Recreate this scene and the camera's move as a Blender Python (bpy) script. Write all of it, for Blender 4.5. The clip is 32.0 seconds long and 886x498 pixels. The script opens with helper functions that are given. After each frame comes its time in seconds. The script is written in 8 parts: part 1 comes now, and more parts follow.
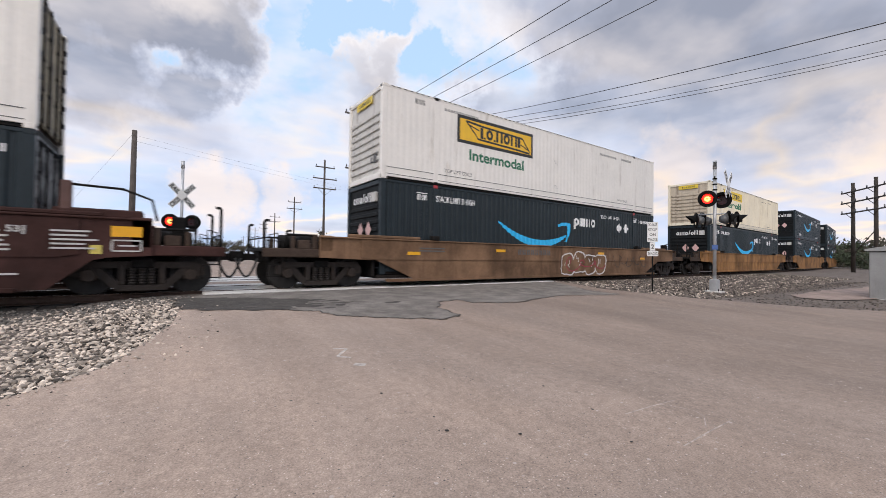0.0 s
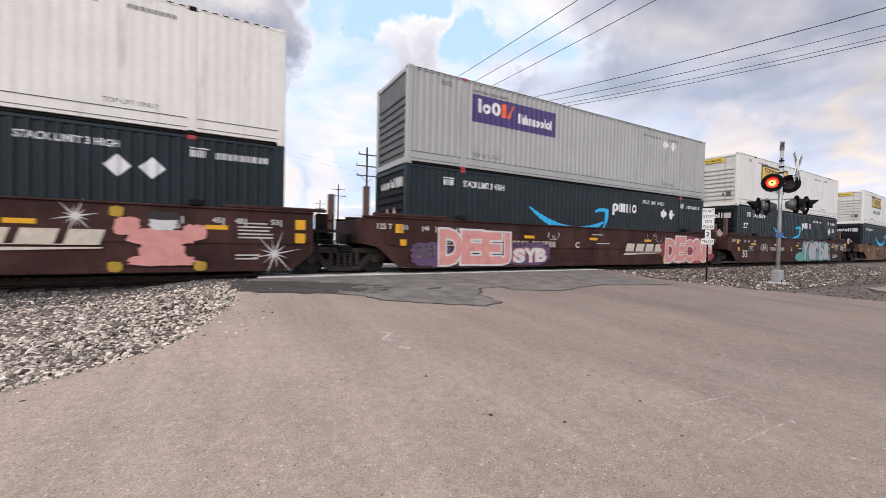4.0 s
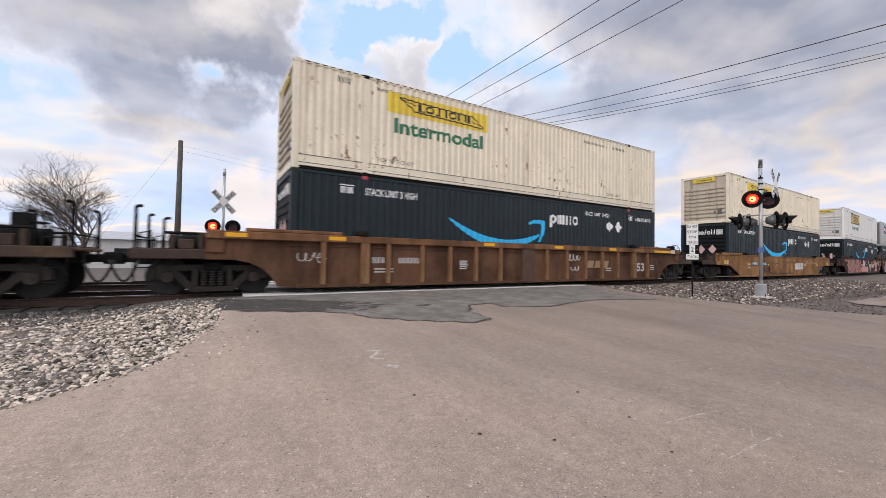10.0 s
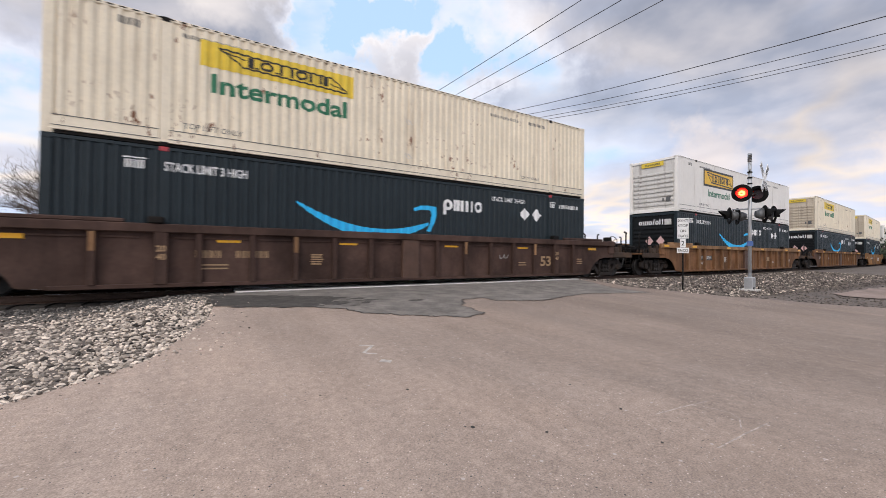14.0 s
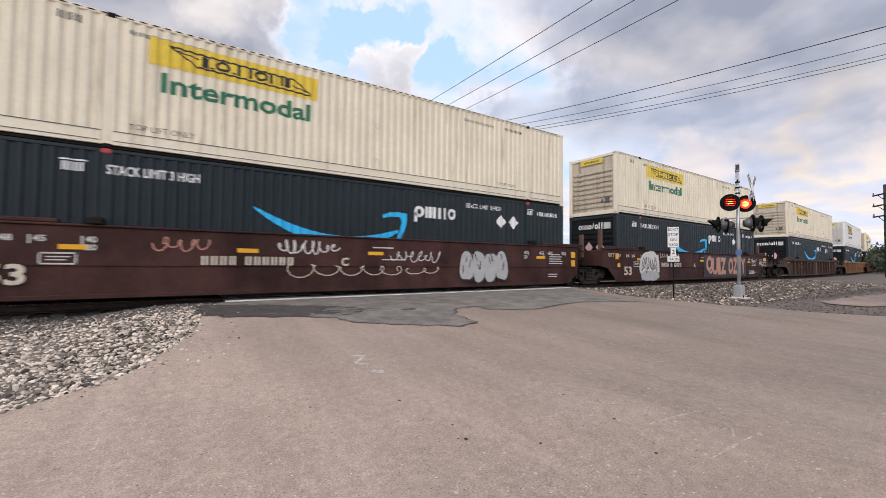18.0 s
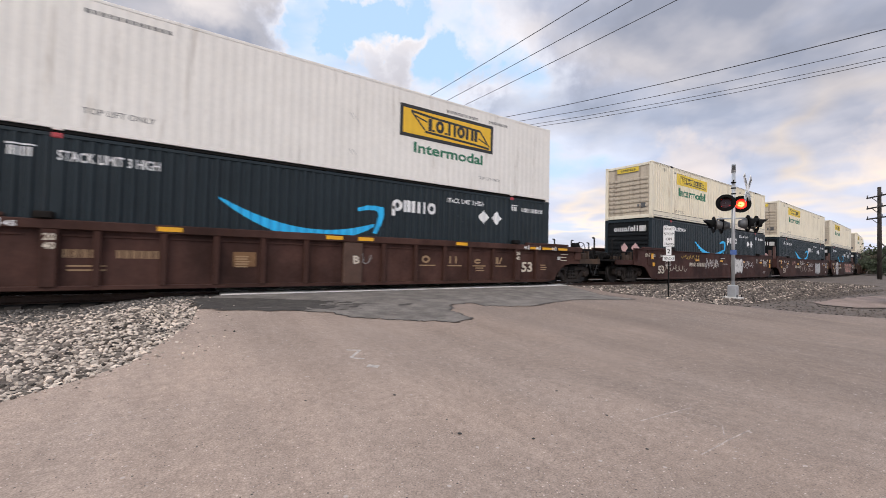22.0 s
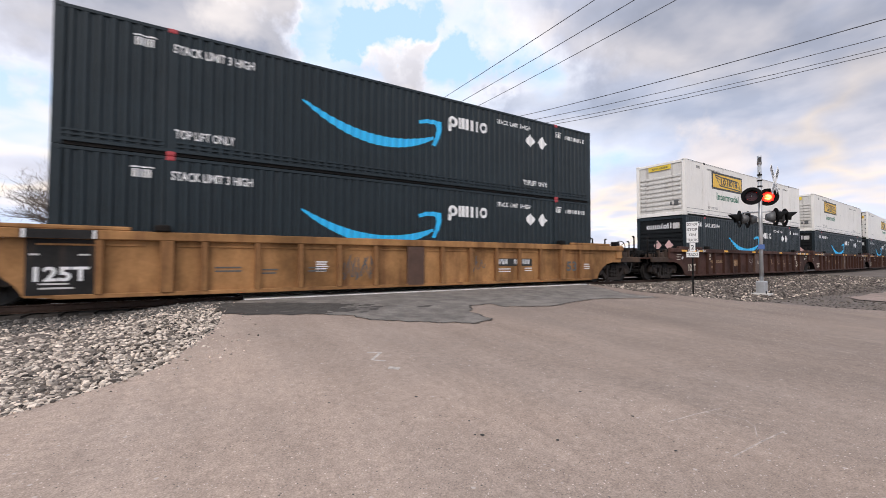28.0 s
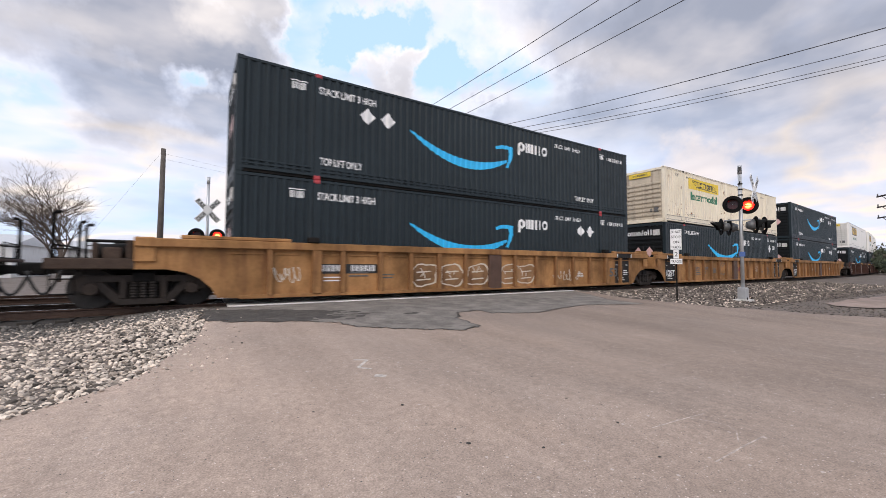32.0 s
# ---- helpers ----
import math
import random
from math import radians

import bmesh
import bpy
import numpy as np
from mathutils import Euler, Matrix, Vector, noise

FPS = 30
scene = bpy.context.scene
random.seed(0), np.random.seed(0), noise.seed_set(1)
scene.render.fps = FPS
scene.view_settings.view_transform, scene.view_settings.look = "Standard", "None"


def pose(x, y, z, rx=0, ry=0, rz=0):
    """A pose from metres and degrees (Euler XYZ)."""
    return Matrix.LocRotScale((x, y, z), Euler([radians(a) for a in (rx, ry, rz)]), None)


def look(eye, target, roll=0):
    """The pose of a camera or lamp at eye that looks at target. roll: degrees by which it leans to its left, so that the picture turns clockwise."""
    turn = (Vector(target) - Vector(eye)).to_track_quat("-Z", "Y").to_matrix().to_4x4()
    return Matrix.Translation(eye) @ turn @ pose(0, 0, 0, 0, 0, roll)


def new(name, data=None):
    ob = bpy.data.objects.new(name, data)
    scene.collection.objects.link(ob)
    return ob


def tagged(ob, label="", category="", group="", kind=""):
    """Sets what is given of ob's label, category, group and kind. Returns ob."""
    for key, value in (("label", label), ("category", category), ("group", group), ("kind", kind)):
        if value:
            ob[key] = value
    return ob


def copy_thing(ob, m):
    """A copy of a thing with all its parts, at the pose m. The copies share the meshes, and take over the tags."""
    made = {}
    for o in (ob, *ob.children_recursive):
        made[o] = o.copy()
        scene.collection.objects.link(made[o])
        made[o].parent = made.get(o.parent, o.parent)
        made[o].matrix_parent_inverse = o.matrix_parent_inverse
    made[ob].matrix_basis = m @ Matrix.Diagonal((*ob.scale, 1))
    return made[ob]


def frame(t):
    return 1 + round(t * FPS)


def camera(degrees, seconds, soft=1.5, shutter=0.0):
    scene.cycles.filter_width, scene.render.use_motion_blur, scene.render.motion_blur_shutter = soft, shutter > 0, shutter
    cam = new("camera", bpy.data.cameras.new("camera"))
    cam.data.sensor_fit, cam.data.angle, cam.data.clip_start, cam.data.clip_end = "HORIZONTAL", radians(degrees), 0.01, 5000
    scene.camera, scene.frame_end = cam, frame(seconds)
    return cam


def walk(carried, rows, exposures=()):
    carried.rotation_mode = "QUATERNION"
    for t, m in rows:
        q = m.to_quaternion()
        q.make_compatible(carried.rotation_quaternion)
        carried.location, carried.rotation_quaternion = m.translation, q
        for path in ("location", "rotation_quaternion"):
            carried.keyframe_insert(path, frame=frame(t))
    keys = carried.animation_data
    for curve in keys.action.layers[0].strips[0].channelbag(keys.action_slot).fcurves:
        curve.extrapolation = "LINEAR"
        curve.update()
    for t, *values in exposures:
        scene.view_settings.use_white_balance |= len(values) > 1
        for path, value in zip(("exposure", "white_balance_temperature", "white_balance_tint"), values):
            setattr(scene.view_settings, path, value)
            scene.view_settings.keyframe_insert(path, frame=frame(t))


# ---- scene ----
cam = camera(96.89, 32.0, soft=0.5, shutter=0.2)
EYE = 1.3
PATH = [
    (0.0, pose(0.024, -0.001, EYE + -0.001, 91.03, -0.84, -35.21)),
    (0.5, pose(0.021, 0.007, EYE + 0.006, 90.84, -0.59, -36.44)),
    (1.0, pose(0.020, 0.010, EYE + 0.000, 90.80, -0.45, -36.20)),
    (1.5, pose(0.010, 0.015, EYE + -0.003, 90.69, -0.45, -35.20)),
    (2.0, pose(-0.005, 0.007, EYE + -0.001, 90.45, -0.55, -33.52)),
    (2.5, pose(-0.014, 0.004, EYE + -0.002, 90.06, -0.69, -31.74)),
    (3.0, pose(-0.027, 0.004, EYE + -0.004, 89.58, -0.80, -30.07)),
    (3.5, pose(-0.035, 0.003, EYE + -0.002, 89.24, -0.95, -29.42)),
    (4.0, pose(-0.024, -0.001, EYE + 0.003, 88.96, -1.20, -29.41)),
    (4.5, pose(-0.018, -0.012, EYE + -0.002, 89.14, -1.10, -29.84)),
    (6.5, pose(0.007, -0.004, EYE + -0.002, 91.19, -0.84, -31.47)),
    (7.0, pose(0.004, -0.006, EYE + -0.004, 91.70, -0.83, -31.47)),
    (7.5, pose(0.004, 0.000, EYE + -0.005, 91.95, -0.90, -31.41)),
    (8.0, pose(0.001, -0.002, EYE + -0.002, 92.03, -0.95, -31.29)),
    (8.5, pose(-0.002, -0.004, EYE + -0.001, 92.02, -0.97, -31.17)),
    (9.0, pose(0.004, -0.000, EYE + -0.005, 91.94, -0.99, -31.04)),
    (9.5, pose(-0.001, -0.008, EYE + -0.001, 91.67, -0.90, -30.94)),
    (10.0, pose(-0.008, -0.009, EYE + -0.001, 91.45, -0.84, -30.91)),
    (10.5, pose(-0.005, -0.013, EYE + -0.001, 91.31, -0.71, -30.86)),
    (11.0, pose(-0.006, -0.011, EYE + 0.001, 91.15, -0.67, -30.90)),
    (11.5, pose(-0.003, -0.007, EYE + 0.001, 91.11, -0.56, -30.94)),
    (12.0, pose(0.002, -0.009, EYE + 0.000, 91.01, -0.45, -31.02)),
    (12.5, pose(-0.000, -0.009, EYE + 0.004, 90.84, -0.49, -31.28)),
    (13.0, pose(-0.006, -0.002, EYE + -0.004, 90.85, -0.44, -31.71)),
    (13.5, pose(0.005, -0.003, EYE + -0.006, 90.82, -0.54, -31.97)),
    (15.5, pose(-0.016, -0.006, EYE + 0.000, 90.41, -0.73, -31.37)),
    (16.0, pose(-0.014, -0.002, EYE + -0.002, 90.48, -0.75, -31.37)),
    (16.5, pose(-0.007, 0.000, EYE + -0.000, 90.68, -0.68, -31.61)),
    (17.0, pose(0.005, 0.004, EYE + 0.002, 91.09, -0.59, -32.05)),
    (17.5, pose(0.008, 0.002, EYE + -0.001, 91.58, -0.52, -32.49)),
    (18.0, pose(0.010, 0.007, EYE + -0.000, 91.97, -0.55, -32.95)),
    (18.5, pose(0.007, 0.008, EYE + -0.002, 92.11, -0.65, -33.22)),
    (19.0, pose(0.012, 0.008, EYE + -0.003, 92.12, -0.67, -33.35)),
    (19.5, pose(0.015, 0.011, EYE + -0.004, 91.89, -0.69, -33.45)),
    (20.0, pose(0.016, 0.012, EYE + -0.002, 91.63, -0.74, -33.55)),
    (20.5, pose(0.012, 0.008, EYE + -0.001, 91.45, -0.85, -33.61)),
    (21.0, pose(0.013, 0.007, EYE + -0.001, 91.35, -1.01, -33.56)),
    (21.5, pose(0.007, 0.003, EYE + -0.005, 91.40, -1.17, -33.52)),
    (22.0, pose(0.004, -0.004, EYE + -0.000, 91.41, -1.32, -33.44)),
    (22.5, pose(0.004, -0.008, EYE + -0.001, 91.49, -1.40, -33.35)),
    (23.0, pose(0.002, -0.005, EYE + -0.003, 91.68, -1.41, -33.28)),
    (23.5, pose(0.003, -0.009, EYE + 0.002, 91.86, -1.24, -33.16)),
    (24.0, pose(0.000, -0.006, EYE + 0.003, 92.13, -1.05, -32.99)),
    (24.5, pose(-0.003, -0.008, EYE + 0.006, 92.43, -0.72, -32.68)),
    (26.5, pose(-0.020, 0.001, EYE + 0.004, 92.39, -0.56, -31.08)),
    (27.0, pose(-0.014, 0.004, EYE + 0.004, 92.02, -0.57, -30.85)),
    (27.5, pose(-0.007, 0.009, EYE + 0.000, 91.67, -0.45, -30.75)),
    (28.0, pose(-0.004, 0.001, EYE + -0.001, 91.58, -0.12, -30.90)),
    (28.5, pose(0.002, 0.010, EYE + 0.002, 91.56, -0.16, -31.16)),
    (29.0, pose(0.001, 0.009, EYE + 0.002, 91.84, -0.15, -31.55)),
    (29.5, pose(0.005, 0.008, EYE + 0.005, 92.14, -0.21, -31.85)),
    (30.0, pose(0.002, 0.005, EYE + 0.004, 92.40, -0.26, -32.12)),
    (30.5, pose(-0.004, -0.001, EYE + 0.007, 92.52, -0.30, -32.34)),
    (31.0, pose(0.002, -0.001, EYE + 0.007, 92.54, -0.27, -32.45)),
    (31.5, pose(0.000, -0.004, EYE + 0.007, 92.56, -0.30, -32.56)),
    (32.0, pose(0.008, -0.006, EYE + 0.005, 92.49, -0.22, -32.59)),
]
walk(cam, PATH, exposures=((0.0, 0.31), (2.0, 0.34), (3.0, 0.42), (4.0, 0.45), (7.0, 0.36), (8.0, 0.32), (12.0, 0.33), (17.0, 0.40), (20.0, 0.38), (22.0, 0.34), (24.5, 0.38), (27.0, 0.39), (28.0, 0.46), (32.0, 0.47)))

# ---- light ----
SUN_AZ, SUN_EL = 235.0, 40.0
world = bpy.data.worlds.new("evening_sky")
scene.world = world
world.use_nodes = True
scene.view_settings.exposure = 0.38


def sky_nodes():
    nt = world.node_tree
    N, Lk = nt.nodes, nt.links
    N.clear()

    def node(kind, **kw):
        n = N.new(kind)
        for k, v in kw.items():
            n.inputs[k].default_value = v
        return n

    def math_(op, a, b=None):
        n = N.new("ShaderNodeMath")
        n.operation = op
        for i, v in enumerate((a, b)):
            if v is None:
                continue
            if isinstance(v, (int, float)):
                n.inputs[i].default_value = v
            else:
                Lk.new(v, n.inputs[i])
        return n.outputs[0]

    def ramp(v, stops):
        n = N.new("ShaderNodeValToRGB")
        e = n.color_ramp.elements
        e[0].position, e[0].color = stops[0][0], (*stops[0][1], 1)
        e[1].position, e[1].color = stops[1][0], (*stops[1][1], 1)
        for q, c in stops[2:]:
            e.new(q).color = (*c, 1)
        Lk.new(v, n.inputs[0])
        return n.outputs[0]

    def mix(fac, a, b):
        n = N.new("ShaderNodeMix")
        n.data_type = "RGBA"
        for i, v in ((0, fac), (6, a), (7, b)):
            if isinstance(v, (int, float)):
                n.inputs[i].default_value = v
            elif isinstance(v, tuple):
                n.inputs[i].default_value = (*v, 1)
            else:
                Lk.new(v, n.inputs[i])
        return n.outputs[2]

    tc = N.new("ShaderNodeTexCoord")
    sep = N.new("ShaderNodeSeparateXYZ")
    Lk.new(tc.outputs["Generated"], sep.inputs[0])
    x, y, z = sep.outputs
    zc = math_("ADD", math_("MAXIMUM", z, 0.0), 0.16)
    px, py = math_("DIVIDE", x, zc), math_("DIVIDE", y, zc)
    comb = N.new("ShaderNodeCombineXYZ")
    Lk.new(px, comb.inputs[0]), Lk.new(py, comb.inputs[1])

    def cloud(scale, detail, rough, off, dist=0.0):
        m = N.new("ShaderNodeMapping")
        m.inputs["Location"].default_value = off
        Lk.new(comb.outputs[0], m.inputs[0])
        n = node("ShaderNodeTexNoise", Scale=scale, Detail=detail, Roughness=rough, Distortion=dist)
        Lk.new(m.outputs[0], n.inputs["Vector"])
        return n.outputs["Fac"]

    sky = N.new("ShaderNodeTexSky")
    sky.sky_type, sky.sun_disc = "NISHITA", False
    sky.sun_elevation, sky.sun_rotation = radians(SUN_EL), radians(SUN_AZ)
    blue = N.new("ShaderNodeVectorMath")
    blue.operation = "SCALE"
    Lk.new(sky.outputs[0], blue.inputs[0])
    blue.inputs["Scale"].default_value = 0.15
    # the masks that place the gaps and banks have frayed edges
    fray = N.new("ShaderNodeTexNoise")
    fray.inputs["Scale"].default_value, fray.inputs["Detail"].default_value, fray.inputs["Roughness"].default_value = 7.0, 5.0, 0.6
    Lk.new(tc.outputs["Generated"], fray.inputs["Vector"])
    off = N.new("ShaderNodeVectorMath")
    off.operation = "SUBTRACT"
    Lk.new(fray.outputs["Color"], off.inputs[0])
    off.inputs[1].default_value = (0.5, 0.5, 0.5)
    bent = N.new("ShaderNodeVectorMath")
    bent.operation = "MULTIPLY_ADD"
    Lk.new(off.outputs[0], bent.inputs[0])
    bent.inputs[1].default_value = (0.30, 0.30, 0.30)
    Lk.new(tc.outputs["Generated"], bent.inputs[2])
    way = N.new("ShaderNodeVectorMath")
    way.operation = "NORMALIZE"
    Lk.new(bent.outputs[0], way.inputs[0])
    clear = mix(0.8, blue.outputs[0], (0.42, 0.59, 0.82))
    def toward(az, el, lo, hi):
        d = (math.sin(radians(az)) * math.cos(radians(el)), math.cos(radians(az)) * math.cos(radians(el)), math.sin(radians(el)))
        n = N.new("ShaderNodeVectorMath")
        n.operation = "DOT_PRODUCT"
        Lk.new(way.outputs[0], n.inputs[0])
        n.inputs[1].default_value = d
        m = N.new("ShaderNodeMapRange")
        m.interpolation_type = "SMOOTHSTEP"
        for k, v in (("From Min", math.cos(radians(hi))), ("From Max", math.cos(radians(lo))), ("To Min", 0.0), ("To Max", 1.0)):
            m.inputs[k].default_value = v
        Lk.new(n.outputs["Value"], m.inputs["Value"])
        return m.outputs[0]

    def sep_r(c):
        n = N.new("ShaderNodeSeparateColor")
        Lk.new(c, n.inputs[0])
        return n.outputs[0]

    # two layers of billows; each is compared with itself a step towards the light, which models lit and shaded flanks
    def layer(off, step):
        def field(o):
            return math_("ADD", math_("MULTIPLY", cloud(0.85, 6, 0.5, o, 0.2), 0.76), math_("MULTIPLY", cloud(2.6, 4, 0.5, o, 0.2), 0.24))
        f0 = field(off)
        return f0, math_("SUBTRACT", f0, field((off[0] + step[0], off[1] + step[1], 0)))

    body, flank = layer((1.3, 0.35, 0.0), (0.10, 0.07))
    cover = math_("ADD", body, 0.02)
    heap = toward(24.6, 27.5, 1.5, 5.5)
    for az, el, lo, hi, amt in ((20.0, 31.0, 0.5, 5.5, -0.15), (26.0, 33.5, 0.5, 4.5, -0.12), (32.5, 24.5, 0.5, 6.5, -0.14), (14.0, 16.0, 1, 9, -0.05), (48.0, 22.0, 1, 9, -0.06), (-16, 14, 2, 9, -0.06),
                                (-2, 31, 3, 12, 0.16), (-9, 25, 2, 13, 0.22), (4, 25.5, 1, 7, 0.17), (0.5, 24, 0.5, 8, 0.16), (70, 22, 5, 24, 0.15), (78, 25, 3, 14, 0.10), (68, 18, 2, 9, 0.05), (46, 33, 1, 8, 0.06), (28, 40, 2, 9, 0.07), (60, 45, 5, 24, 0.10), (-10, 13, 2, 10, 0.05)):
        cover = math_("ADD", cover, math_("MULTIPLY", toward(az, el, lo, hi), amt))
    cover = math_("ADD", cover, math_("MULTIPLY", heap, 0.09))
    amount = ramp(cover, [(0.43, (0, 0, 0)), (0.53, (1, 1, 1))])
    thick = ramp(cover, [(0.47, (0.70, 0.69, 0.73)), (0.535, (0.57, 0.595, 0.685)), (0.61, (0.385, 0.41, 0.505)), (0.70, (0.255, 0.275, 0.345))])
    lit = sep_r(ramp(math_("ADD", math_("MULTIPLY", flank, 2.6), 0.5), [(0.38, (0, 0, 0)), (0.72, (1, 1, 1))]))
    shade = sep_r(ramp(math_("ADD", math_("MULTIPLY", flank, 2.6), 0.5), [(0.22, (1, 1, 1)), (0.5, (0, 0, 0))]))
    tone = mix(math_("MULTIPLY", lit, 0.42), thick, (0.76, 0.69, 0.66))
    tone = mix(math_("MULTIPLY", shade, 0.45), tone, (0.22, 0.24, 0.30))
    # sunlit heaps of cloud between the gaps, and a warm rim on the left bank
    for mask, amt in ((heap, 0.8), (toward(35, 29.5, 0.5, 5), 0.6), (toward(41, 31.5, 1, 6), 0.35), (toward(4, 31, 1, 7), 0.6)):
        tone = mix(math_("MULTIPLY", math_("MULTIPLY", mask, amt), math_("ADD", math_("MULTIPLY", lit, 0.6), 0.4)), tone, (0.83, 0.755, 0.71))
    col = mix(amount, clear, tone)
    # low in the sky: pale blue haze, thin grey and peach streaks
    low = sep_r(ramp(z, [(0.04, (1, 1, 1)), (0.40, (0, 0, 0))]))
    streak = cloud(0.55, 4, 0.5, (7.0, 1.0, 0.0), 0.2)
    haze = ramp(streak, [(0.36, (0.40, 0.53, 0.76)), (0.48, (0.52, 0.59, 0.76)), (0.53, (0.57, 0.59, 0.70)), (0.565, (0.82, 0.69, 0.57)), (0.60, (0.56, 0.565, 0.65)), (0.70, (0.39, 0.41, 0.50))])
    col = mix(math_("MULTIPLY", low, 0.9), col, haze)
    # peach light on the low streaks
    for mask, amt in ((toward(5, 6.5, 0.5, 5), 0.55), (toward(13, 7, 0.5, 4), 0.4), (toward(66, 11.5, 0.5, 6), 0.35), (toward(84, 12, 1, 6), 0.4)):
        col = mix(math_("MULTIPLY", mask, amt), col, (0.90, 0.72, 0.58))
    bg = N.new("ShaderNodeBackground")
    bg.inputs[1].default_value = 1.12
    Lk.new(col, bg.inputs[0])
    out = N.new("ShaderNodeOutputWorld")
    Lk.new(bg.outputs[0], out.inputs[0])


sky_nodes()
sun = new("sun", bpy.data.lights.new("sun", "SUN"))
sun.data.energy, sun.data.angle, sun.data.color = 1.4, radians(40), (1.0, 0.88, 0.78)
# low, behind the eye
sun.matrix_world = look((0, 0, 30), (30 * math.cos(radians(90 - SUN_AZ + 180)) / math.tan(radians(SUN_EL)), 30 * math.sin(radians(90 - SUN_AZ + 180)) / math.tan(radians(SUN_EL)), 0))


# ---- materials ----
MATS = {}


def material(name, color, rough=0.6, metal=0.0, vary=0.12, scale=3.0, bump=0.0, bump_scale=60.0, stain=None, stain_amt=0.0,
             stain_scale=1.2, streak=False, emit=None, strength=0.0, island=0.0, spec=0.5, blotch=0.0, spots=None):
    """Paint or mineral with two scales of variation, optional stains (streaked downwards when streak is set) and fine relief."""
    if name in MATS:
        return MATS[name]
    m = bpy.data.materials.new(name)
    MATS[name] = m
    m.use_nodes = True
    nt = m.node_tree
    N, Lk = nt.nodes, nt.links
    b = N["Principled BSDF"]
    b.inputs["Roughness"].default_value, b.inputs["Metallic"].default_value = rough, metal
    b.inputs["Specular IOR Level"].default_value = spec
    tc = N.new("ShaderNodeTexCoord")

    def noise_(sc, detail=5.0, stretch=None):
        n = N.new("ShaderNodeTexNoise")
        n.inputs["Scale"].default_value, n.inputs["Detail"].default_value, n.inputs["Roughness"].default_value = sc, detail, 0.6
        v = tc.outputs["Object"]
        if stretch:
            mp = N.new("ShaderNodeMapping")
            mp.inputs["Scale"].default_value = stretch
            Lk.new(v, mp.inputs[0])
            v = mp.outputs[0]
        Lk.new(v, n.inputs["Vector"])
        return n.outputs["Fac"]

    def rng(v, a, c, lo, hi):
        n = N.new("ShaderNodeMapRange")
        for k, q in (("From Min", a), ("From Max", c), ("To Min", lo), ("To Max", hi)):
            n.inputs[k].default_value = q
        Lk.new(v, n.inputs["Value"])
        return n.outputs[0]

    def mix(fac, a, c, mode="MIX"):
        n = N.new("ShaderNodeMix")
        n.data_type, n.blend_type = "RGBA", mode
        for i, v in ((0, fac), (6, a), (7, c)):
            if isinstance(v, (int, float)):
                n.inputs[i].default_value = v
            elif isinstance(v, tuple):
                n.inputs[i].default_value = (*v[:3], 1)
            else:
                Lk.new(v, n.inputs[i])
        return n.outputs[2]

    g1 = rng(noise_(scale), 0.3, 0.7, 1 - vary, 1 + vary)
    g2 = rng(noise_(scale * 14, 3.0), 0.3, 0.7, 1 - vary * 0.6, 1 + vary * 0.6)
    mul = N.new("ShaderNodeMath")
    mul.operation = "MULTIPLY"
    Lk.new(g1, mul.inputs[0]), Lk.new(g2, mul.inputs[1])
    gain = mul.outputs[0]
    if blotch:
        b2 = N.new("ShaderNodeMath")
        b2.operation = "MULTIPLY"
        Lk.new(gain, b2.inputs[0]), Lk.new(rng(noise_(0.95, 7.0, (1.0, 1.0, 0.8)), 0.36, 0.62, 1 - blotch, 1 + 0.5 * blotch), b2.inputs[1])
        gain = b2.outputs[0]
    if island:
        geo = N.new("ShaderNodeNewGeometry")
        i2 = N.new("ShaderNodeMath")
        i2.operation = "MULTIPLY"
        Lk.new(gain, i2.inputs[0]), Lk.new(rng(geo.outputs["Random Per Island"], 0, 1, 1 - island, 1 + island), i2.inputs[1])
        gain = i2.outputs[0]
    cc = N.new("ShaderNodeVectorMath")
    cc.operation = "SCALE"
    cc.inputs[0].default_value = color[:3]
    Lk.new(gain, cc.inputs["Scale"])
    col = cc.outputs[0]
    if stain:
        sc = (1.0, 1.0, 0.13) if streak else None
        f1 = rng(noise_(stain_scale * (3 if streak else 1), 8.0, sc), 0.62 - 0.3 * stain_amt, 0.72 - 0.1 * stain_amt, 0, min(1.0, 0.35 + stain_amt))
        col = mix(f1, col, tuple(stain))
    if spots:
        # small rust spots with short runs below them, gathered in patches
        where = rng(noise_(0.75, 3.0), 0.52, 0.60, 0, 1)
        spot = rng(noise_(9.0, 5.0, (1.0, 1.0, 0.45)), 0.61, 0.64, 0, 1)
        both = N.new("ShaderNodeMath")
        both.operation = "MULTIPLY"
        Lk.new(where, both.inputs[0]), Lk.new(spot, both.inputs[1])
        col = mix(both.outputs[0], col, tuple(spots))
    Lk.new(col, b.inputs["Base Color"])
    r = rng(noise_(scale * 3), 0.3, 0.7, max(0.03, rough - 0.1), min(1, rough + 0.1))
    Lk.new(r, b.inputs["Roughness"])
    if bump:
        bp = N.new("ShaderNodeBump")
        bp.inputs["Strength"].default_value, bp.inputs["Distance"].default_value = bump, 0.02
        Lk.new(noise_(bump_scale, 6.0), bp.inputs["Height"])
        Lk.new(bp.outputs[0], b.inputs["Normal"])
    if emit:
        b.inputs["Emission Color"].default_value = (*emit, 1)
        b.inputs["Emission Strength"].default_value = strength
    return m


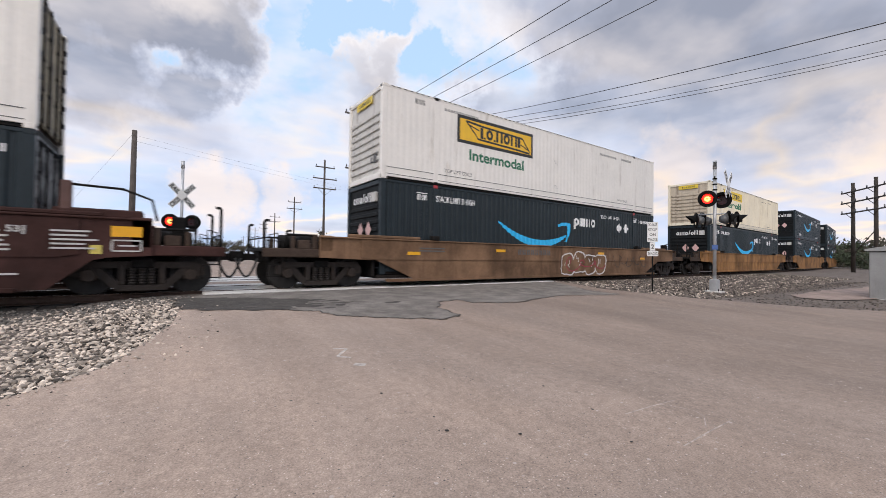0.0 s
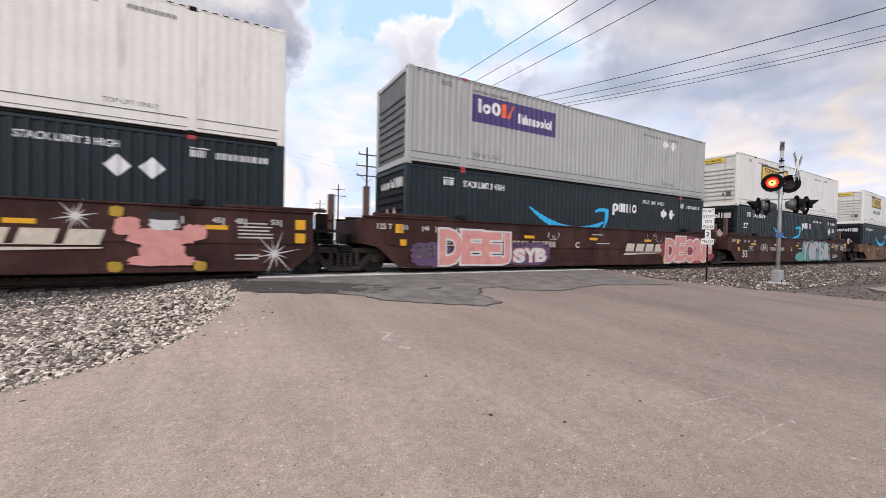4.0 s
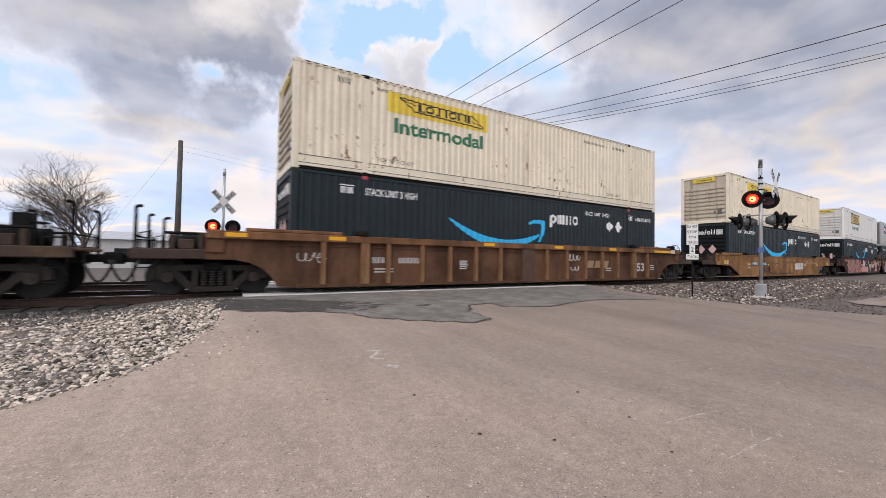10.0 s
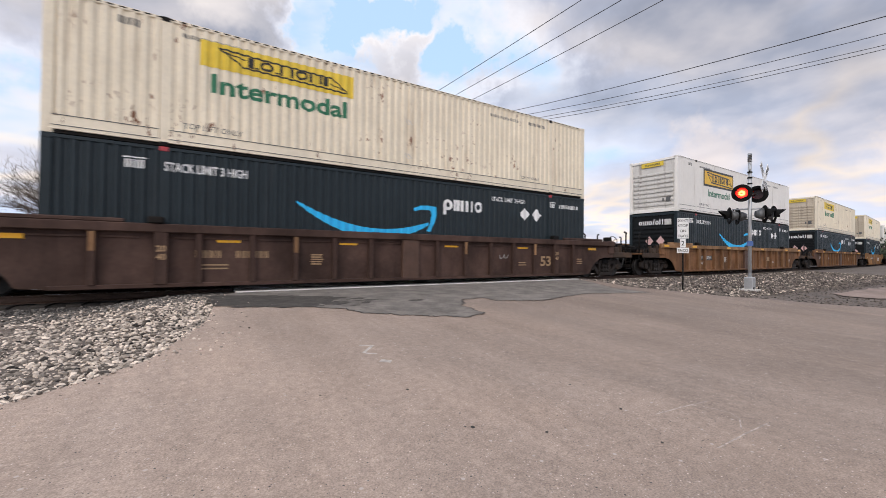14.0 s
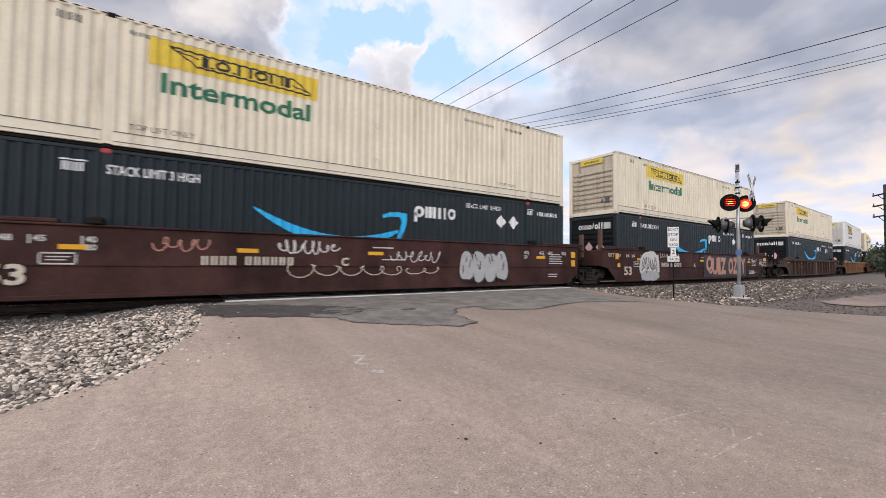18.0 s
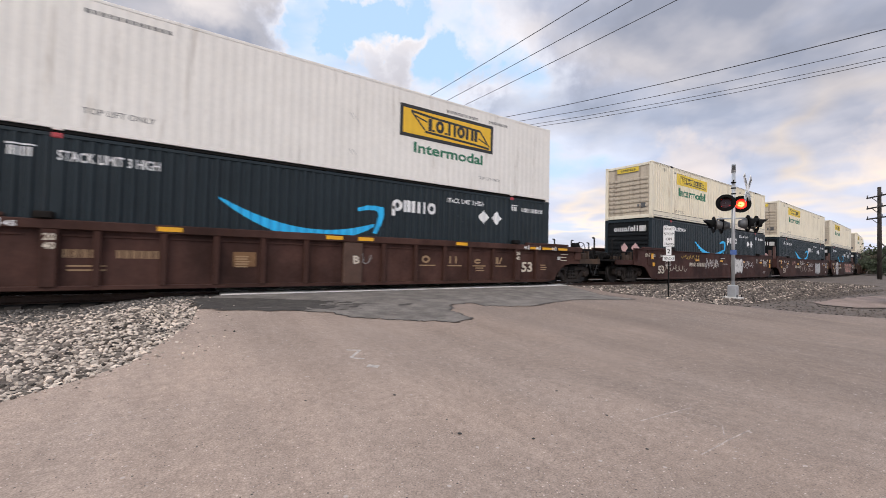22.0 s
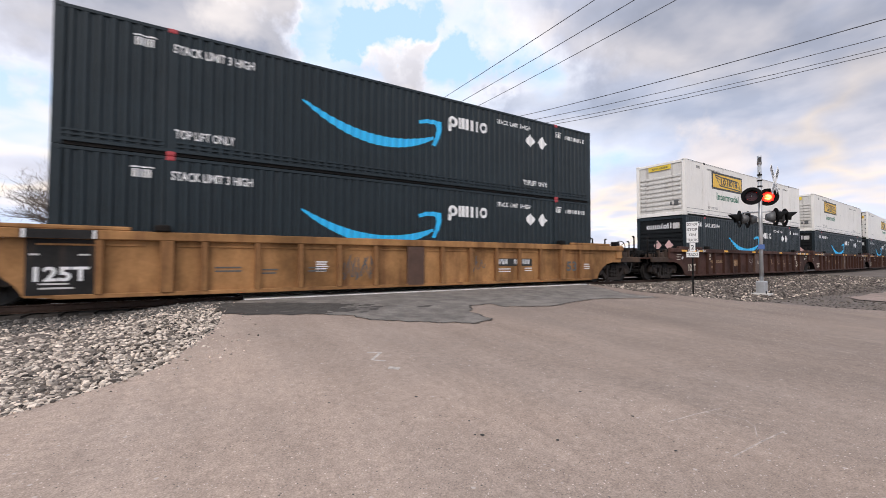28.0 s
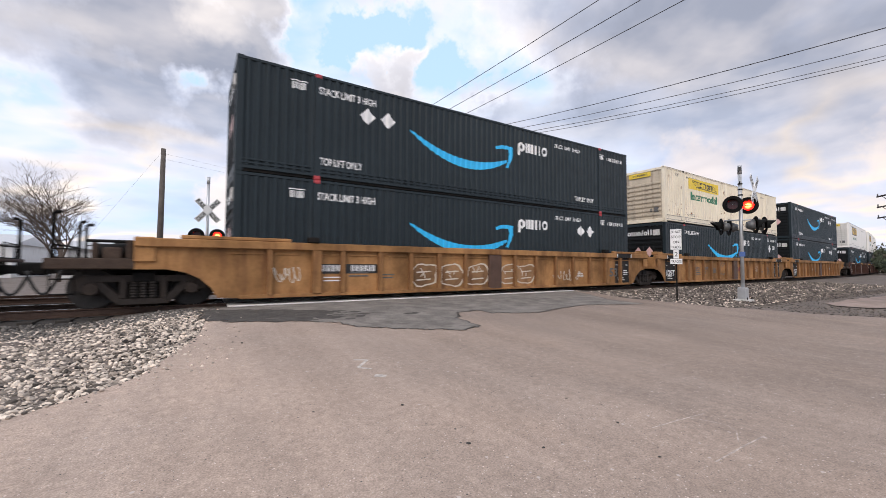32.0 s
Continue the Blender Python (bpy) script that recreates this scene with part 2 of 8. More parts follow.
# ---- mesh helpers ----
def part(name, bm, mat, parent=None, label="", m=None):
    """Link a bmesh as one mesh object under a thing or a part."""
    me = bpy.data.meshes.new(name)
    bm.to_mesh(me)
    bm.free()
    me.materials.append(mat)
    ob = new(name, me)
    if parent is not None:
        ob.parent = parent
    if m is not None:
        ob.matrix_basis = m
    if label:
        ob["label"] = label
    return ob


def share(ob, m, parent=None):
    """Another object on the same mesh."""
    o = ob.copy()
    scene.collection.objects.link(o)
    if parent is not None:
        o.parent = parent
    o.matrix_basis = m
    return o


def thing(name, label, category, m=None, group="", kind=""):
    e = new(name)
    e.empty_display_size = 0.2
    if m is not None:
        e.matrix_basis = m
    return tagged(e, label, category, group, kind)


def box(bm, x0, x1, y0, y1, z0, z1, bevel=0.0):
    v = [bm.verts.new(p) for p in ((x0, y0, z0), (x1, y0, z0), (x1, y1, z0), (x0, y1, z0), (x0, y0, z1), (x1, y0, z1), (x1, y1, z1), (x0, y1, z1))]
    fs = [bm.faces.new([v[i] for i in q]) for q in ((0, 3, 2, 1), (4, 5, 6, 7), (0, 1, 5, 4), (1, 2, 6, 5), (2, 3, 7, 6), (3, 0, 4, 7))]
    if bevel:
        es = list({e for f in fs for e in f.edges})
        bmesh.ops.bevel(bm, geom=es, offset=bevel, segments=1, affect="EDGES")
    return bm


def tube(bm, a, b, r0, r1=None, n=12, caps=True):
    a, b = Vector(a), Vector(b)
    r1 = r0 if r1 is None else r1
    q = (b - a).to_track_quat("Z", "Y").to_matrix()
    ra, rb = [], []
    for i in range(n):
        c = q @ Vector((math.cos(2 * math.pi * i / n), math.sin(2 * math.pi * i / n), 0))
        ra.append(bm.verts.new(a + c * r0)), rb.append(bm.verts.new(b + c * r1))
    for i in range(n):
        j = (i + 1) % n
        f = bm.faces.new((ra[i], ra[j], rb[j], rb[i]))
        f.smooth = True
    if caps:
        bm.faces.new(ra[::-1]), bm.faces.new(rb)
    return bm


def path_tube(bm, pts, r, n=8):
    # one swept skin along the points
    ps = [Vector(p) for p in pts]
    rings, up = [], None
    for i, p in enumerate(ps):
        d = ((ps[min(i + 1, len(ps) - 1)] - p).normalized() + (p - ps[max(i - 1, 0)]).normalized()).normalized()
        if up is None:
            up = d.orthogonal().normalized()
        up = (up - d * up.dot(d)).normalized()
        side = d.cross(up)
        rings.append([bm.verts.new(p + (up * math.cos(2 * math.pi * k / n) + side * math.sin(2 * math.pi * k / n)) * r) for k in range(n)])
    for a, b in zip(rings[:-1], rings[1:]):
        for k in range(n):
            f = bm.faces.new((a[k], a[(k + 1) % n], b[(k + 1) % n], b[k]))
            f.smooth = True
    bm.faces.new(rings[0][::-1]), bm.faces.new(rings[-1])
    return bm


def plate(bm, outline, y0, y1):
    """A flat plate in the xz plane from y0 (near) to y1, outline as (x, z) points."""
    f = [bm.verts.new((x, y0, z)) for x, z in outline]
    k = [bm.verts.new((x, y1, z)) for x, z in outline]
    bm.faces.new(f), bm.faces.new(k[::-1])
    n = len(f)
    for i in range(n):
        j = (i + 1) % n
        bm.faces.new((f[j], f[i], k[i], k[j]))
    bmesh.ops.recalc_face_normals(bm, faces=bm.faces[:])
    return bm


def B():
    return bmesh.new()


_FONT = {}


def text_mesh(s, bold=0.0):
    """Letters of height 1 from the built-in font, as flat triangles in the xz plane, from x = 0."""
    if (s, bold) not in _FONT:
        cu = bpy.data.curves.new("writing", "FONT")
        cu.body, cu.offset, cu.resolution_u, cu.fill_mode = s, bold, 3, "FRONT"
        ob = new("writing", cu)
        me = bpy.data.meshes.new_from_object(ob.evaluated_get(bpy.context.evaluated_depsgraph_get()))
        bpy.data.objects.remove(ob)
        v = np.array([q.co[:] for q in me.vertices])
        f = [tuple(p.vertices) for p in me.polygons]
        lo = v[:, 0].min()
        v[:, 0] -= lo
        _FONT[(s, bold)] = (v / 0.72, f)
    return _FONT[(s, bold)]


def lettering(bm, s, x, z, h, width=None, y=0.0, bold=0.0):
    """Writing on the near face: lower left corner (x, z), letter height h."""
    v, f = text_mesh(s, bold)
    k = (width / v[:, 0].max()) if width else h
    vs = [bm.verts.new((x + p[0] * k, y, z + p[1] * h)) for p in v]
    for q in f:
        try:
            bm.faces.new([vs[i] for i in q])
        except ValueError:
            pass
    return bm


def bars(bm, x, z, w, h, n, y=0.0, gap=0.3):
    """Plain bars in place of writing."""
    st = w / n
    cells = [(x + i * st, x + (i + 1 - gap) * st) for i in range(n)]
    if n > 1 and h > 0.08:
        cells = [q for a, b in cells for q in ((a, a + (b - a) * 0.38), (b - (b - a) * 0.38, b))]
    for x0, x1 in cells:
        bm.faces.new([bm.verts.new(p) for p in ((x0, y, z), (x1, y, z), (x1, y, z + h), (x0, y, z + h))])
    return bm


def quad(bm, pts, y=0.0):
    bm.faces.new([bm.verts.new((x, y, z)) for x, z in pts])
    return bm

# ---- the train: numbers ----
LEN, HGT, WID = 16.154, 2.896, 2.591
HALF = LEN / 2
TRACK_Y, RAIL = 11.95, 0.37
SPEED = 10.64
CURVE_X, CURVE_R = 13.0, 600.0
FLOOR = 0.355


def on_track(s, z=0.0):
    """Pose of a vehicle whose middle is s metres along the line."""
    def at(q):
        if q < CURVE_X:
            return Vector((q, TRACK_Y, 0))
        a = (q - CURVE_X) / CURVE_R
        return Vector((CURVE_X + CURVE_R * math.sin(a), TRACK_Y + CURVE_R * (1 - math.cos(a)), 0))
    a, b = at(s - HALF), at(s + HALF)
    c, d = (a + b) / 2, b - a
    return pose(c.x, c.y, RAIL + z, 0, 0, math.degrees(math.atan2(d.y, d.x)))


# ---- paints ----
white_paint = material("white_container_paint", (0.82, 0.79, 0.735), 0.45, vary=0.05, scale=0.8, stain=(0.45, 0.40, 0.34), stain_amt=0.12, streak=True)
cream_paint = material("cream_container_paint", (0.79, 0.72, 0.565), 0.5, vary=0.07, scale=0.8, stain=(0.42, 0.33, 0.22), stain_amt=0.2, streak=True)
rusty_paint = material("rust_streaked_cream_paint", (0.79, 0.71, 0.56), 0.55, vary=0.09, scale=0.8, stain=(0.46, 0.36, 0.25), stain_amt=0.2, streak=True, stain_scale=0.9, spots=(0.20, 0.085, 0.04))
grey_paint = material("silver_grey_container_paint", (0.42, 0.42, 0.41), 0.42, vary=0.06, scale=0.8, stain=(0.25, 0.24, 0.22), stain_amt=0.15, streak=True)
dark_paint = material("blue_black_container_paint", (0.013, 0.022, 0.0275), 0.48, spec=0.32, vary=0.16, scale=0.8, stain=(0.027, 0.033, 0.037), stain_amt=0.14, streak=True)
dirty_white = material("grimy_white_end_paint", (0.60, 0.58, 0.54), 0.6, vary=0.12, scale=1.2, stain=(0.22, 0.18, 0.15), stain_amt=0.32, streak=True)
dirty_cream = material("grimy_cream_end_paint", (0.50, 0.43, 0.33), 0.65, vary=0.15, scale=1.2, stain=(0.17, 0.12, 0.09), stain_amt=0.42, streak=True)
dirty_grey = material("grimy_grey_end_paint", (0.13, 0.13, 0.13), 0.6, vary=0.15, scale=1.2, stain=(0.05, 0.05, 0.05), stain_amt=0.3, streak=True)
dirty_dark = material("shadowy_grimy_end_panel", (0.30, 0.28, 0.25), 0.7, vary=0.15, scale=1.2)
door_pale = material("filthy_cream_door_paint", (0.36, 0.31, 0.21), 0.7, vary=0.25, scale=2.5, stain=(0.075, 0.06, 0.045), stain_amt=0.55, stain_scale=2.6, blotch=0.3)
# darker matt copy of the blue-black paint; the end's dimmer reflection is its colour
nose_dark = material("matt_shade_black_end_paint", (0.0055, 0.007, 0.008), 0.65, spec=0.22, vary=0.25, scale=1.2, stain=(0.02, 0.02, 0.019), stain_amt=0.2, streak=True)
door_white = material("rust_marked_white_door_paint", (0.66, 0.64, 0.60), 0.55, vary=0.12, scale=2.0, stain=(0.30, 0.21, 0.15), stain_amt=0.3, streak=True, spots=(0.25, 0.11, 0.05))
door_dark = material("dusty_black_door_paint", (0.018, 0.022, 0.025), 0.6, vary=0.2, scale=2.5, stain=(0.30, 0.31, 0.31), stain_amt=0.62, stain_scale=2.4)
red_fit = material("red_casting_paint", (0.42, 0.05, 0.06), 0.5)
dark_steel = material("dark_greasy_steel", (0.007, 0.0063, 0.006), 0.75, 0.0, vary=0.3, scale=4, spec=0.2, stain=(0.026, 0.019, 0.015), stain_amt=0.25, bump=0.1)
worn_steel = material("worn_wheel_steel", (0.16, 0.15, 0.14), 0.35, 0.8, vary=0.15, scale=8)
blue_mark = material("bright_blue_vinyl", (0.02, 0.46, 0.84), 0.4, vary=0.03)
white_mark = material("white_vinyl", (0.78, 0.78, 0.78), 0.45, vary=0.04)
dull_mark = material("dull_white_stencil", (0.55, 0.54, 0.52), 0.6, vary=0.15, scale=8)
black_mark = material("black_vinyl", (0.02, 0.02, 0.02), 0.45)
yellow_mark = material("golden_yellow_vinyl", (0.80, 0.48, 0.02), 0.4, vary=0.04)
old_yellow = material("sun_bleached_yellow_vinyl", (0.74, 0.54, 0.05), 0.45, vary=0.1)
green_mark = material("dark_green_vinyl", (0.02, 0.16, 0.08), 0.45)
purple_mark = material("deep_purple_vinyl", (0.055, 0.03, 0.16), 0.4, vary=0.04)
orange_mark = material("orange_red_vinyl", (0.80, 0.12, 0.02), 0.4)
yellow_reflector = material("yellow_reflective_tape", (0.80, 0.40, 0.01), 0.35, vary=0.08)
grey_stencil = material("faded_grey_stencil", (0.10, 0.10, 0.10), 0.6)
pink_spray = material("pink_spray_paint", (0.68, 0.30, 0.27), 0.55, vary=0.12, scale=5)
silver_spray = material("silver_spray_paint", (0.48, 0.48, 0.47), 0.45, 0.3, vary=0.1, scale=5)
teal_spray = material("teal_spray_paint", (0.11, 0.36, 0.33), 0.55, vary=0.12, scale=5)
black_spray = material("black_spray_paint", (0.02, 0.018, 0.017), 0.55)
dull_pink = material("dull_rose_spray_paint", (0.47, 0.20, 0.17), 0.6, vary=0.2, scale=5)
slate_spray = material("slate_violet_spray_paint", (0.045, 0.042, 0.06), 0.55, vary=0.12, scale=5)
white_spray = material("white_spray_paint", (0.66, 0.64, 0.62), 0.55, vary=0.1, scale=5)

# ---- containers ----
PITCH = 0.224
PRESS = [0.035]       # depth of the pressing of the walls being built
BREAKS = (0.0, 0.085, 0.112, 0.197)
SIDE = WID / 2


def corr(x):
    """Depth of the pressed side wall at x, inwards from the posts' faces."""
    u, DEPTH = (x + HALF) % PITCH, PRESS[0]
    if u < BREAKS[1]:
        return 0.0
    if u < BREAKS[2]:
        return DEPTH * (u - BREAKS[1]) / (BREAKS[2] - BREAKS[1])
    if u < BREAKS[3]:
        return DEPTH
    return DEPTH * (1 - (u - BREAKS[3]) / (PITCH - BREAKS[3]))


def drape(bm, proud=0.004):
    """Lay flat marks in the xz plane onto the pressed near wall."""
    xs = [v.co.x for v in bm.verts]
    lo, hi = min(xs), max(xs)
    k = int((lo + HALF) // PITCH)
    while True:
        base = k * PITCH - HALF
        if base > hi:
            break
        for b in BREAKS:
            c = base + b
            if lo < c < hi:
                bmesh.ops.bisect_plane(bm, geom=bm.verts[:] + bm.edges[:] + bm.faces[:], plane_co=(c, 0, 0), plane_no=(1, 0, 0), dist=1e-5)
        k += 1
    for v in bm.verts:
        near_post = min(abs(v.co.x - 6.096), abs(v.co.x + 6.096)) < 0.10
        v.co.y = -SIDE - proud + (0 if near_post else corr(v.co.x))
    for f in bm.faces:
        f.normal_update()
        if f.normal.y > 0:
            f.normal_flip()
    return bm


def side_wall(z0, z1):
    bm = B()
    xs, k = [], 0
    while k * PITCH < LEN - 0.16:
        for b in BREAKS:
            x = k * PITCH + b - HALF
            if -HALF + 0.08 < x < HALF - 0.08:
                xs.append(x)
        k += 1
    lo = [bm.verts.new((x, -SIDE + corr(x), z0)) for x in xs]
    hi = [bm.verts.new((x, -SIDE + corr(x), z1)) for x in xs]
    for i in range(len(xs) - 1):
        bm.faces.new((lo[i], lo[i + 1], hi[i + 1], hi[i]))
    ins = [bm.verts.new((x, -SIDE + 0.06, z)) for x, z in ((xs[0], z0), (xs[-1], z0), (xs[-1], z1), (xs[0], z1))]
    bm.faces.new(ins[::-1])
    return bm


def smile(z0, x0=4.80, x1=9.05):
    """A curved band that swells in the middle and ends in a hooked arrow head."""
    bm = B()
    n = 22
    up, dn = [], []
    w = x1 - x0
    for i in range(n + 1):
        u = i / n
        x = x0 + u * (w - 0.30) - HALF
        sag = 4 * u * (1 - u)
        mid = z0 - 0.54 * sag - 0.40 * u
        th = 0.05 + 0.22 * sag ** 0.8 + 0.04 * u
        up.append((x, mid + th / 2)), dn.append((x, mid - th / 2))
    for i in range(n):
        quad(bm, (dn[i], dn[i + 1], up[i + 1], up[i]))
    hx, hz = x1 - HALF, z0 + 0.05
    head = [(-0.80, 0.02), (-0.55, 0.11), (-0.25, 0.13), (0.0, 0.10), (0.03, -0.10), (-0.08, -0.42), (-0.20, -0.70)]
    inner = [(-0.78, -0.08), (-0.55, -0.02), (-0.30, -0.01), (-0.19, -0.05), (-0.16, -0.17), (-0.24, -0.42), (-0.34, -0.68)]
    for i in range(6):
        quad(bm, [(hx + a, hz + b) for a, b in (inner[i], inner[i + 1], head[i + 1], head[i])])
    bmesh.ops.remove_doubles(bm, verts=bm.verts[:], dist=0.002)
    return bm


GLYPH_W = {"o": 0.95, "O": 1.0, "p": 1.0, "i": 0.36, "I": 0.42, "m": 1.45, "H": 1.0, "/": 0.6, ".": 0.3, " ": 0.4, "c": 0.8}


def word_shapes(x, z, w, h, codes, pen=0.24):
    """A brand word as plain shapes: rings, bars and dots of the word's weight. Low shapes reach 0.72 h."""
    bm = B()
    k = w / sum(GLYPH_W[c] for c in codes)
    cx = x
    for c in codes:
        g = GLYPH_W[c] * k
        a, b = cx + 0.05 * g, cx + 0.93 * g
        top = z + (h if c in "OIH/" else 0.72 * h)
        t = min(pen * h, 0.42 * (b - a))
        if c in "oOpc":
            n, mx, mz, rx, rz = 16, (a + b) / 2, (z + top) / 2, (b - a) / 2, (top - z) / 2
            ring = [(math.cos(6.28319 * q / n), math.sin(6.28319 * q / n)) for q in range(n + 1)]
            for q, ((u0, v0), (u1, v1)) in enumerate(zip(ring[:-1], ring[1:])):
                if c == "c" and q in (0, n - 1):
                    continue
                quad(bm, ((mx + (rx - t) * u0, mz + (rz - t) * v0), (mx + rx * u0, mz + rz * v0), (mx + rx * u1, mz + rz * v1), (mx + (rx - t) * u1, mz + (rz - t) * v1)))
            if c == "p":
                quad(bm, ((a, z - 0.28 * h), (a + t, z - 0.28 * h), (a + t, mz - 0.1 * h), (a, mz)))
        elif c in "iI":
            quad(bm, ((a, z), (b, z), (b, top), (a, top)))
        elif c == ".":
            quad(bm, ((a, z), (b, z), (b, z + 0.16 * h), (a, z + 0.16 * h)))
        elif c == "/":
            quad(bm, ((a, z), (a + t, z), (b, top), (b - t, top)))
        elif c in "mH":
            q = 3 if c == "m" else 2
            st = (b - a - t) / (q - 1)
            for e in range(q):
                quad(bm, ((a + e * st, z), (a + e * st + t, z), (a + e * st + t, top), (a + e * st, top)))
        cx += g
    return bm


def diamond(cx, cz, r):
    return quad(B(), ((cx, cz - r), (cx + r, cz), (cx, cz + r), (cx - r, cz)))


def container(kind, label, paint, category="container", doors_rear=False, castings=None, thin_band=True, scuff=False):
    """Fifty-three foot box: pressed walls, rails, corner and lift posts, castings, slatted nose or barred doors."""
    c = thing("shipping_container", label, category, group="containers on the train")
    cast = castings or dark_steel
    z0, z1 = 0.16, HGT - 0.09
    w = part("side_wall", side_wall(z0, z1), paint, c)
    share(w, pose(0, 0, 0, 0, 0, 180), c)
    bm = box(B(), -HALF + 0.08, HALF - 0.08, -SIDE - 0.004, -SIDE + 0.08, 0.08, 0.16, 0.008)
    r = part("bottom_rail", bm, paint, c)
    share(r, pose(0, 0, 0, 0, 0, 180), c)
    if thin_band:
        bm = B()
        for s0, s1 in ((-HALF + 0.16, -6.2), (-6.0, 6.0), (6.2, HALF - 0.16)):
            plate(bm, ((s0, 0.165), (s1, 0.165), (s1, 0.36), (s0, 0.36)), -SIDE - 0.003, -SIDE + 0.03)
        part("kick_plate", bm, paint, c)
        bm = B()
        for s0, s1 in ((-HALF + 0.16, -6.2), (-6.0, 6.0), (6.2, HALF - 0.16)):
            box(bm, s0, s1, -SIDE - 0.012, -SIDE + 0.0, 0.362, 0.378)
            box(bm, s0, s1, -SIDE - 0.010, -SIDE + 0.0, 0.156, 0.170)
        part("kick_seam", bm, grey_stencil if kind != "dark" else paint, c)
    else:
        bm = B()
        for zz in (0.20, 0.29):
            for s0, s1 in ((-HALF + 0.16, -6.2), (-6.0, 6.0), (6.2, HALF - 0.16)):
                box(bm, s0, s1, -SIDE - 0.006, -SIDE + 0.03, zz, zz + 0.05, 0.008)
        part("stiffening_bead", bm, paint, c)
    bm = box(B(), -HALF + 0.08, HALF - 0.08, -SIDE - 0.002, -SIDE + 0.07, z1, HGT - 0.012, 0.01)
    r = part("top_rail", bm, paint, c)
    share(r, pose(0, 0, 0, 0, 0, 180), c)
    if kind != "dark":
        bm = B()
        for i in range(72):
            x = -HALF + 0.3 + i * 0.216
            box(bm, x, x + 0.12, -SIDE - 0.006, -SIDE + 0.01, HGT - 0.055, HGT - 0.028)
        part("roof_clip", bm, dark_steel, c)["kind"] = "stuff"
    part("roof", box(B(), -HALF + 0.06, HALF - 0.06, -SIDE + 0.07, SIDE - 0.07, HGT - 0.06, HGT - 0.02), paint, c)
    # its dark edge below the rail stands in for shade among the cross members
    part("floor_pan", box(B(), -HALF + 0.08, HALF - 0.08, -SIDE + 0.035, SIDE - 0.035, 0.012, 0.14), dark_steel, c)
    bm = box(B(), -0.09, 0.09, -0.08, 0.08, 0.02, HGT - 0.02, 0.012)
    p = part("corner_post", bm, paint, c, m=pose(-HALF + 0.09, -SIDE + 0.075, 0))
    for sx, sy in ((1, -1), (-1, 1), (1, 1)):
        share(p, pose(sx * (HALF - 0.09), sy * (SIDE - 0.075), 0), c)
    bm = box(B(), -0.085, 0.085, -0.06, 0.06, 0.05, HGT - 0.05, 0.008)
    p = part("lift_post", bm, paint, c, m=pose(-6.096, -SIDE + 0.058, 0))
    for sx, sy in ((1, -1), (-1, 1), (1, 1)):
        share(p, pose(sx * 6.096, sy * (SIDE - 0.058), 0), c)
    bm = box(B(), -0.09, 0.09, -0.085, 0.085, 0.0, 0.12, 0.012)
    bm2 = box(bm, -0.045, 0.045, -0.09, -0.08, 0.03, 0.09)
    q = part("corner_casting", bm2, paint, c, m=pose(-HALF + 0.09, -SIDE + 0.075, -0.004))
    for sx, sy, zz in ((1, -1, 0), (-1, 1, 0), (1, 1, 0), (-1, -1, HGT - 0.118), (1, -1, HGT - 0.118), (-1, 1, HGT - 0.118), (1, 1, HGT - 0.118)):
        share(q, pose(sx * (HALF - 0.09), sy * (SIDE - 0.075), zz - 0.004 if zz == 0 else zz), c)
    q = part("lift_casting", box(box(B(), -0.085, 0.085, -0.088, 0.07, 0.0, 0.11, 0.015), -0.04, 0.04, -0.094, -0.084, 0.03, 0.08), cast, c, "red-painted casting" if cast is red_fit else "black casting",
             m=pose(-6.096, -SIDE + 0.075, HGT - 0.115))
    for sx, zz in ((1, HGT - 0.115), (-1, -0.004), (1, -0.004)):
        share(q, pose(sx * 6.096, -SIDE + 0.075, zz), c)
    # ends: slatted nose and barred doors
    nose = B()
    box(nose, -HALF + 0.05, -HALF + 0.09, -SIDE + 0.15, SIDE - 0.15, 0.1, HGT - 0.08)
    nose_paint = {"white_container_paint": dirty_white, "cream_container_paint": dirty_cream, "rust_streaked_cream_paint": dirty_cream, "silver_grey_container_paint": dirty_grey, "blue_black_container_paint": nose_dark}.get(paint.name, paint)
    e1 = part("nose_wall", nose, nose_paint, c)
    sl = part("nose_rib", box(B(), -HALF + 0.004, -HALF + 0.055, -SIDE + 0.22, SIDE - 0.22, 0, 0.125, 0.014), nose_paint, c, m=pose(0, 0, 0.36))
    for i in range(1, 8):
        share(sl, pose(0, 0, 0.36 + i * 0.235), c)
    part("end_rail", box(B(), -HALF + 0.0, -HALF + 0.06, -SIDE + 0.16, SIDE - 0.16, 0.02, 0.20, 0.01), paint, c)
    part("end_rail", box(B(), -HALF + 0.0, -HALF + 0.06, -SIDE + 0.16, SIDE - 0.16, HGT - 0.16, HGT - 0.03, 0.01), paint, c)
    dark = material("door_seal_rubber", (0.03, 0.03, 0.03), 0.7)
    dm = B()
    for sy in (-1, 1):
        box(dm, HALF - 0.07, HALF - 0.03, min(sy * 0.01, sy * (SIDE - 0.17)), max(sy * 0.01, sy * (SIDE - 0.17)), 0.2, HGT - 0.17, 0.01)
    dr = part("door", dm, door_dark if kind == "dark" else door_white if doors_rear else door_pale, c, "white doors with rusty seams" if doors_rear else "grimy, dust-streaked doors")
    bm = B()
    for y in (-0.85, -0.35, 0.35, 0.85):
        tube(bm, (HALF - 0.005, y, 0.15), (HALF - 0.005, y, HGT - 0.14), 0.02, n=8)
        for z in (0.25, 0.9, 1.5, 2.1, 2.65):
            box(bm, HALF - 0.03, HALF + 0.016, y - 0.05, y + 0.05, z, z + 0.06)
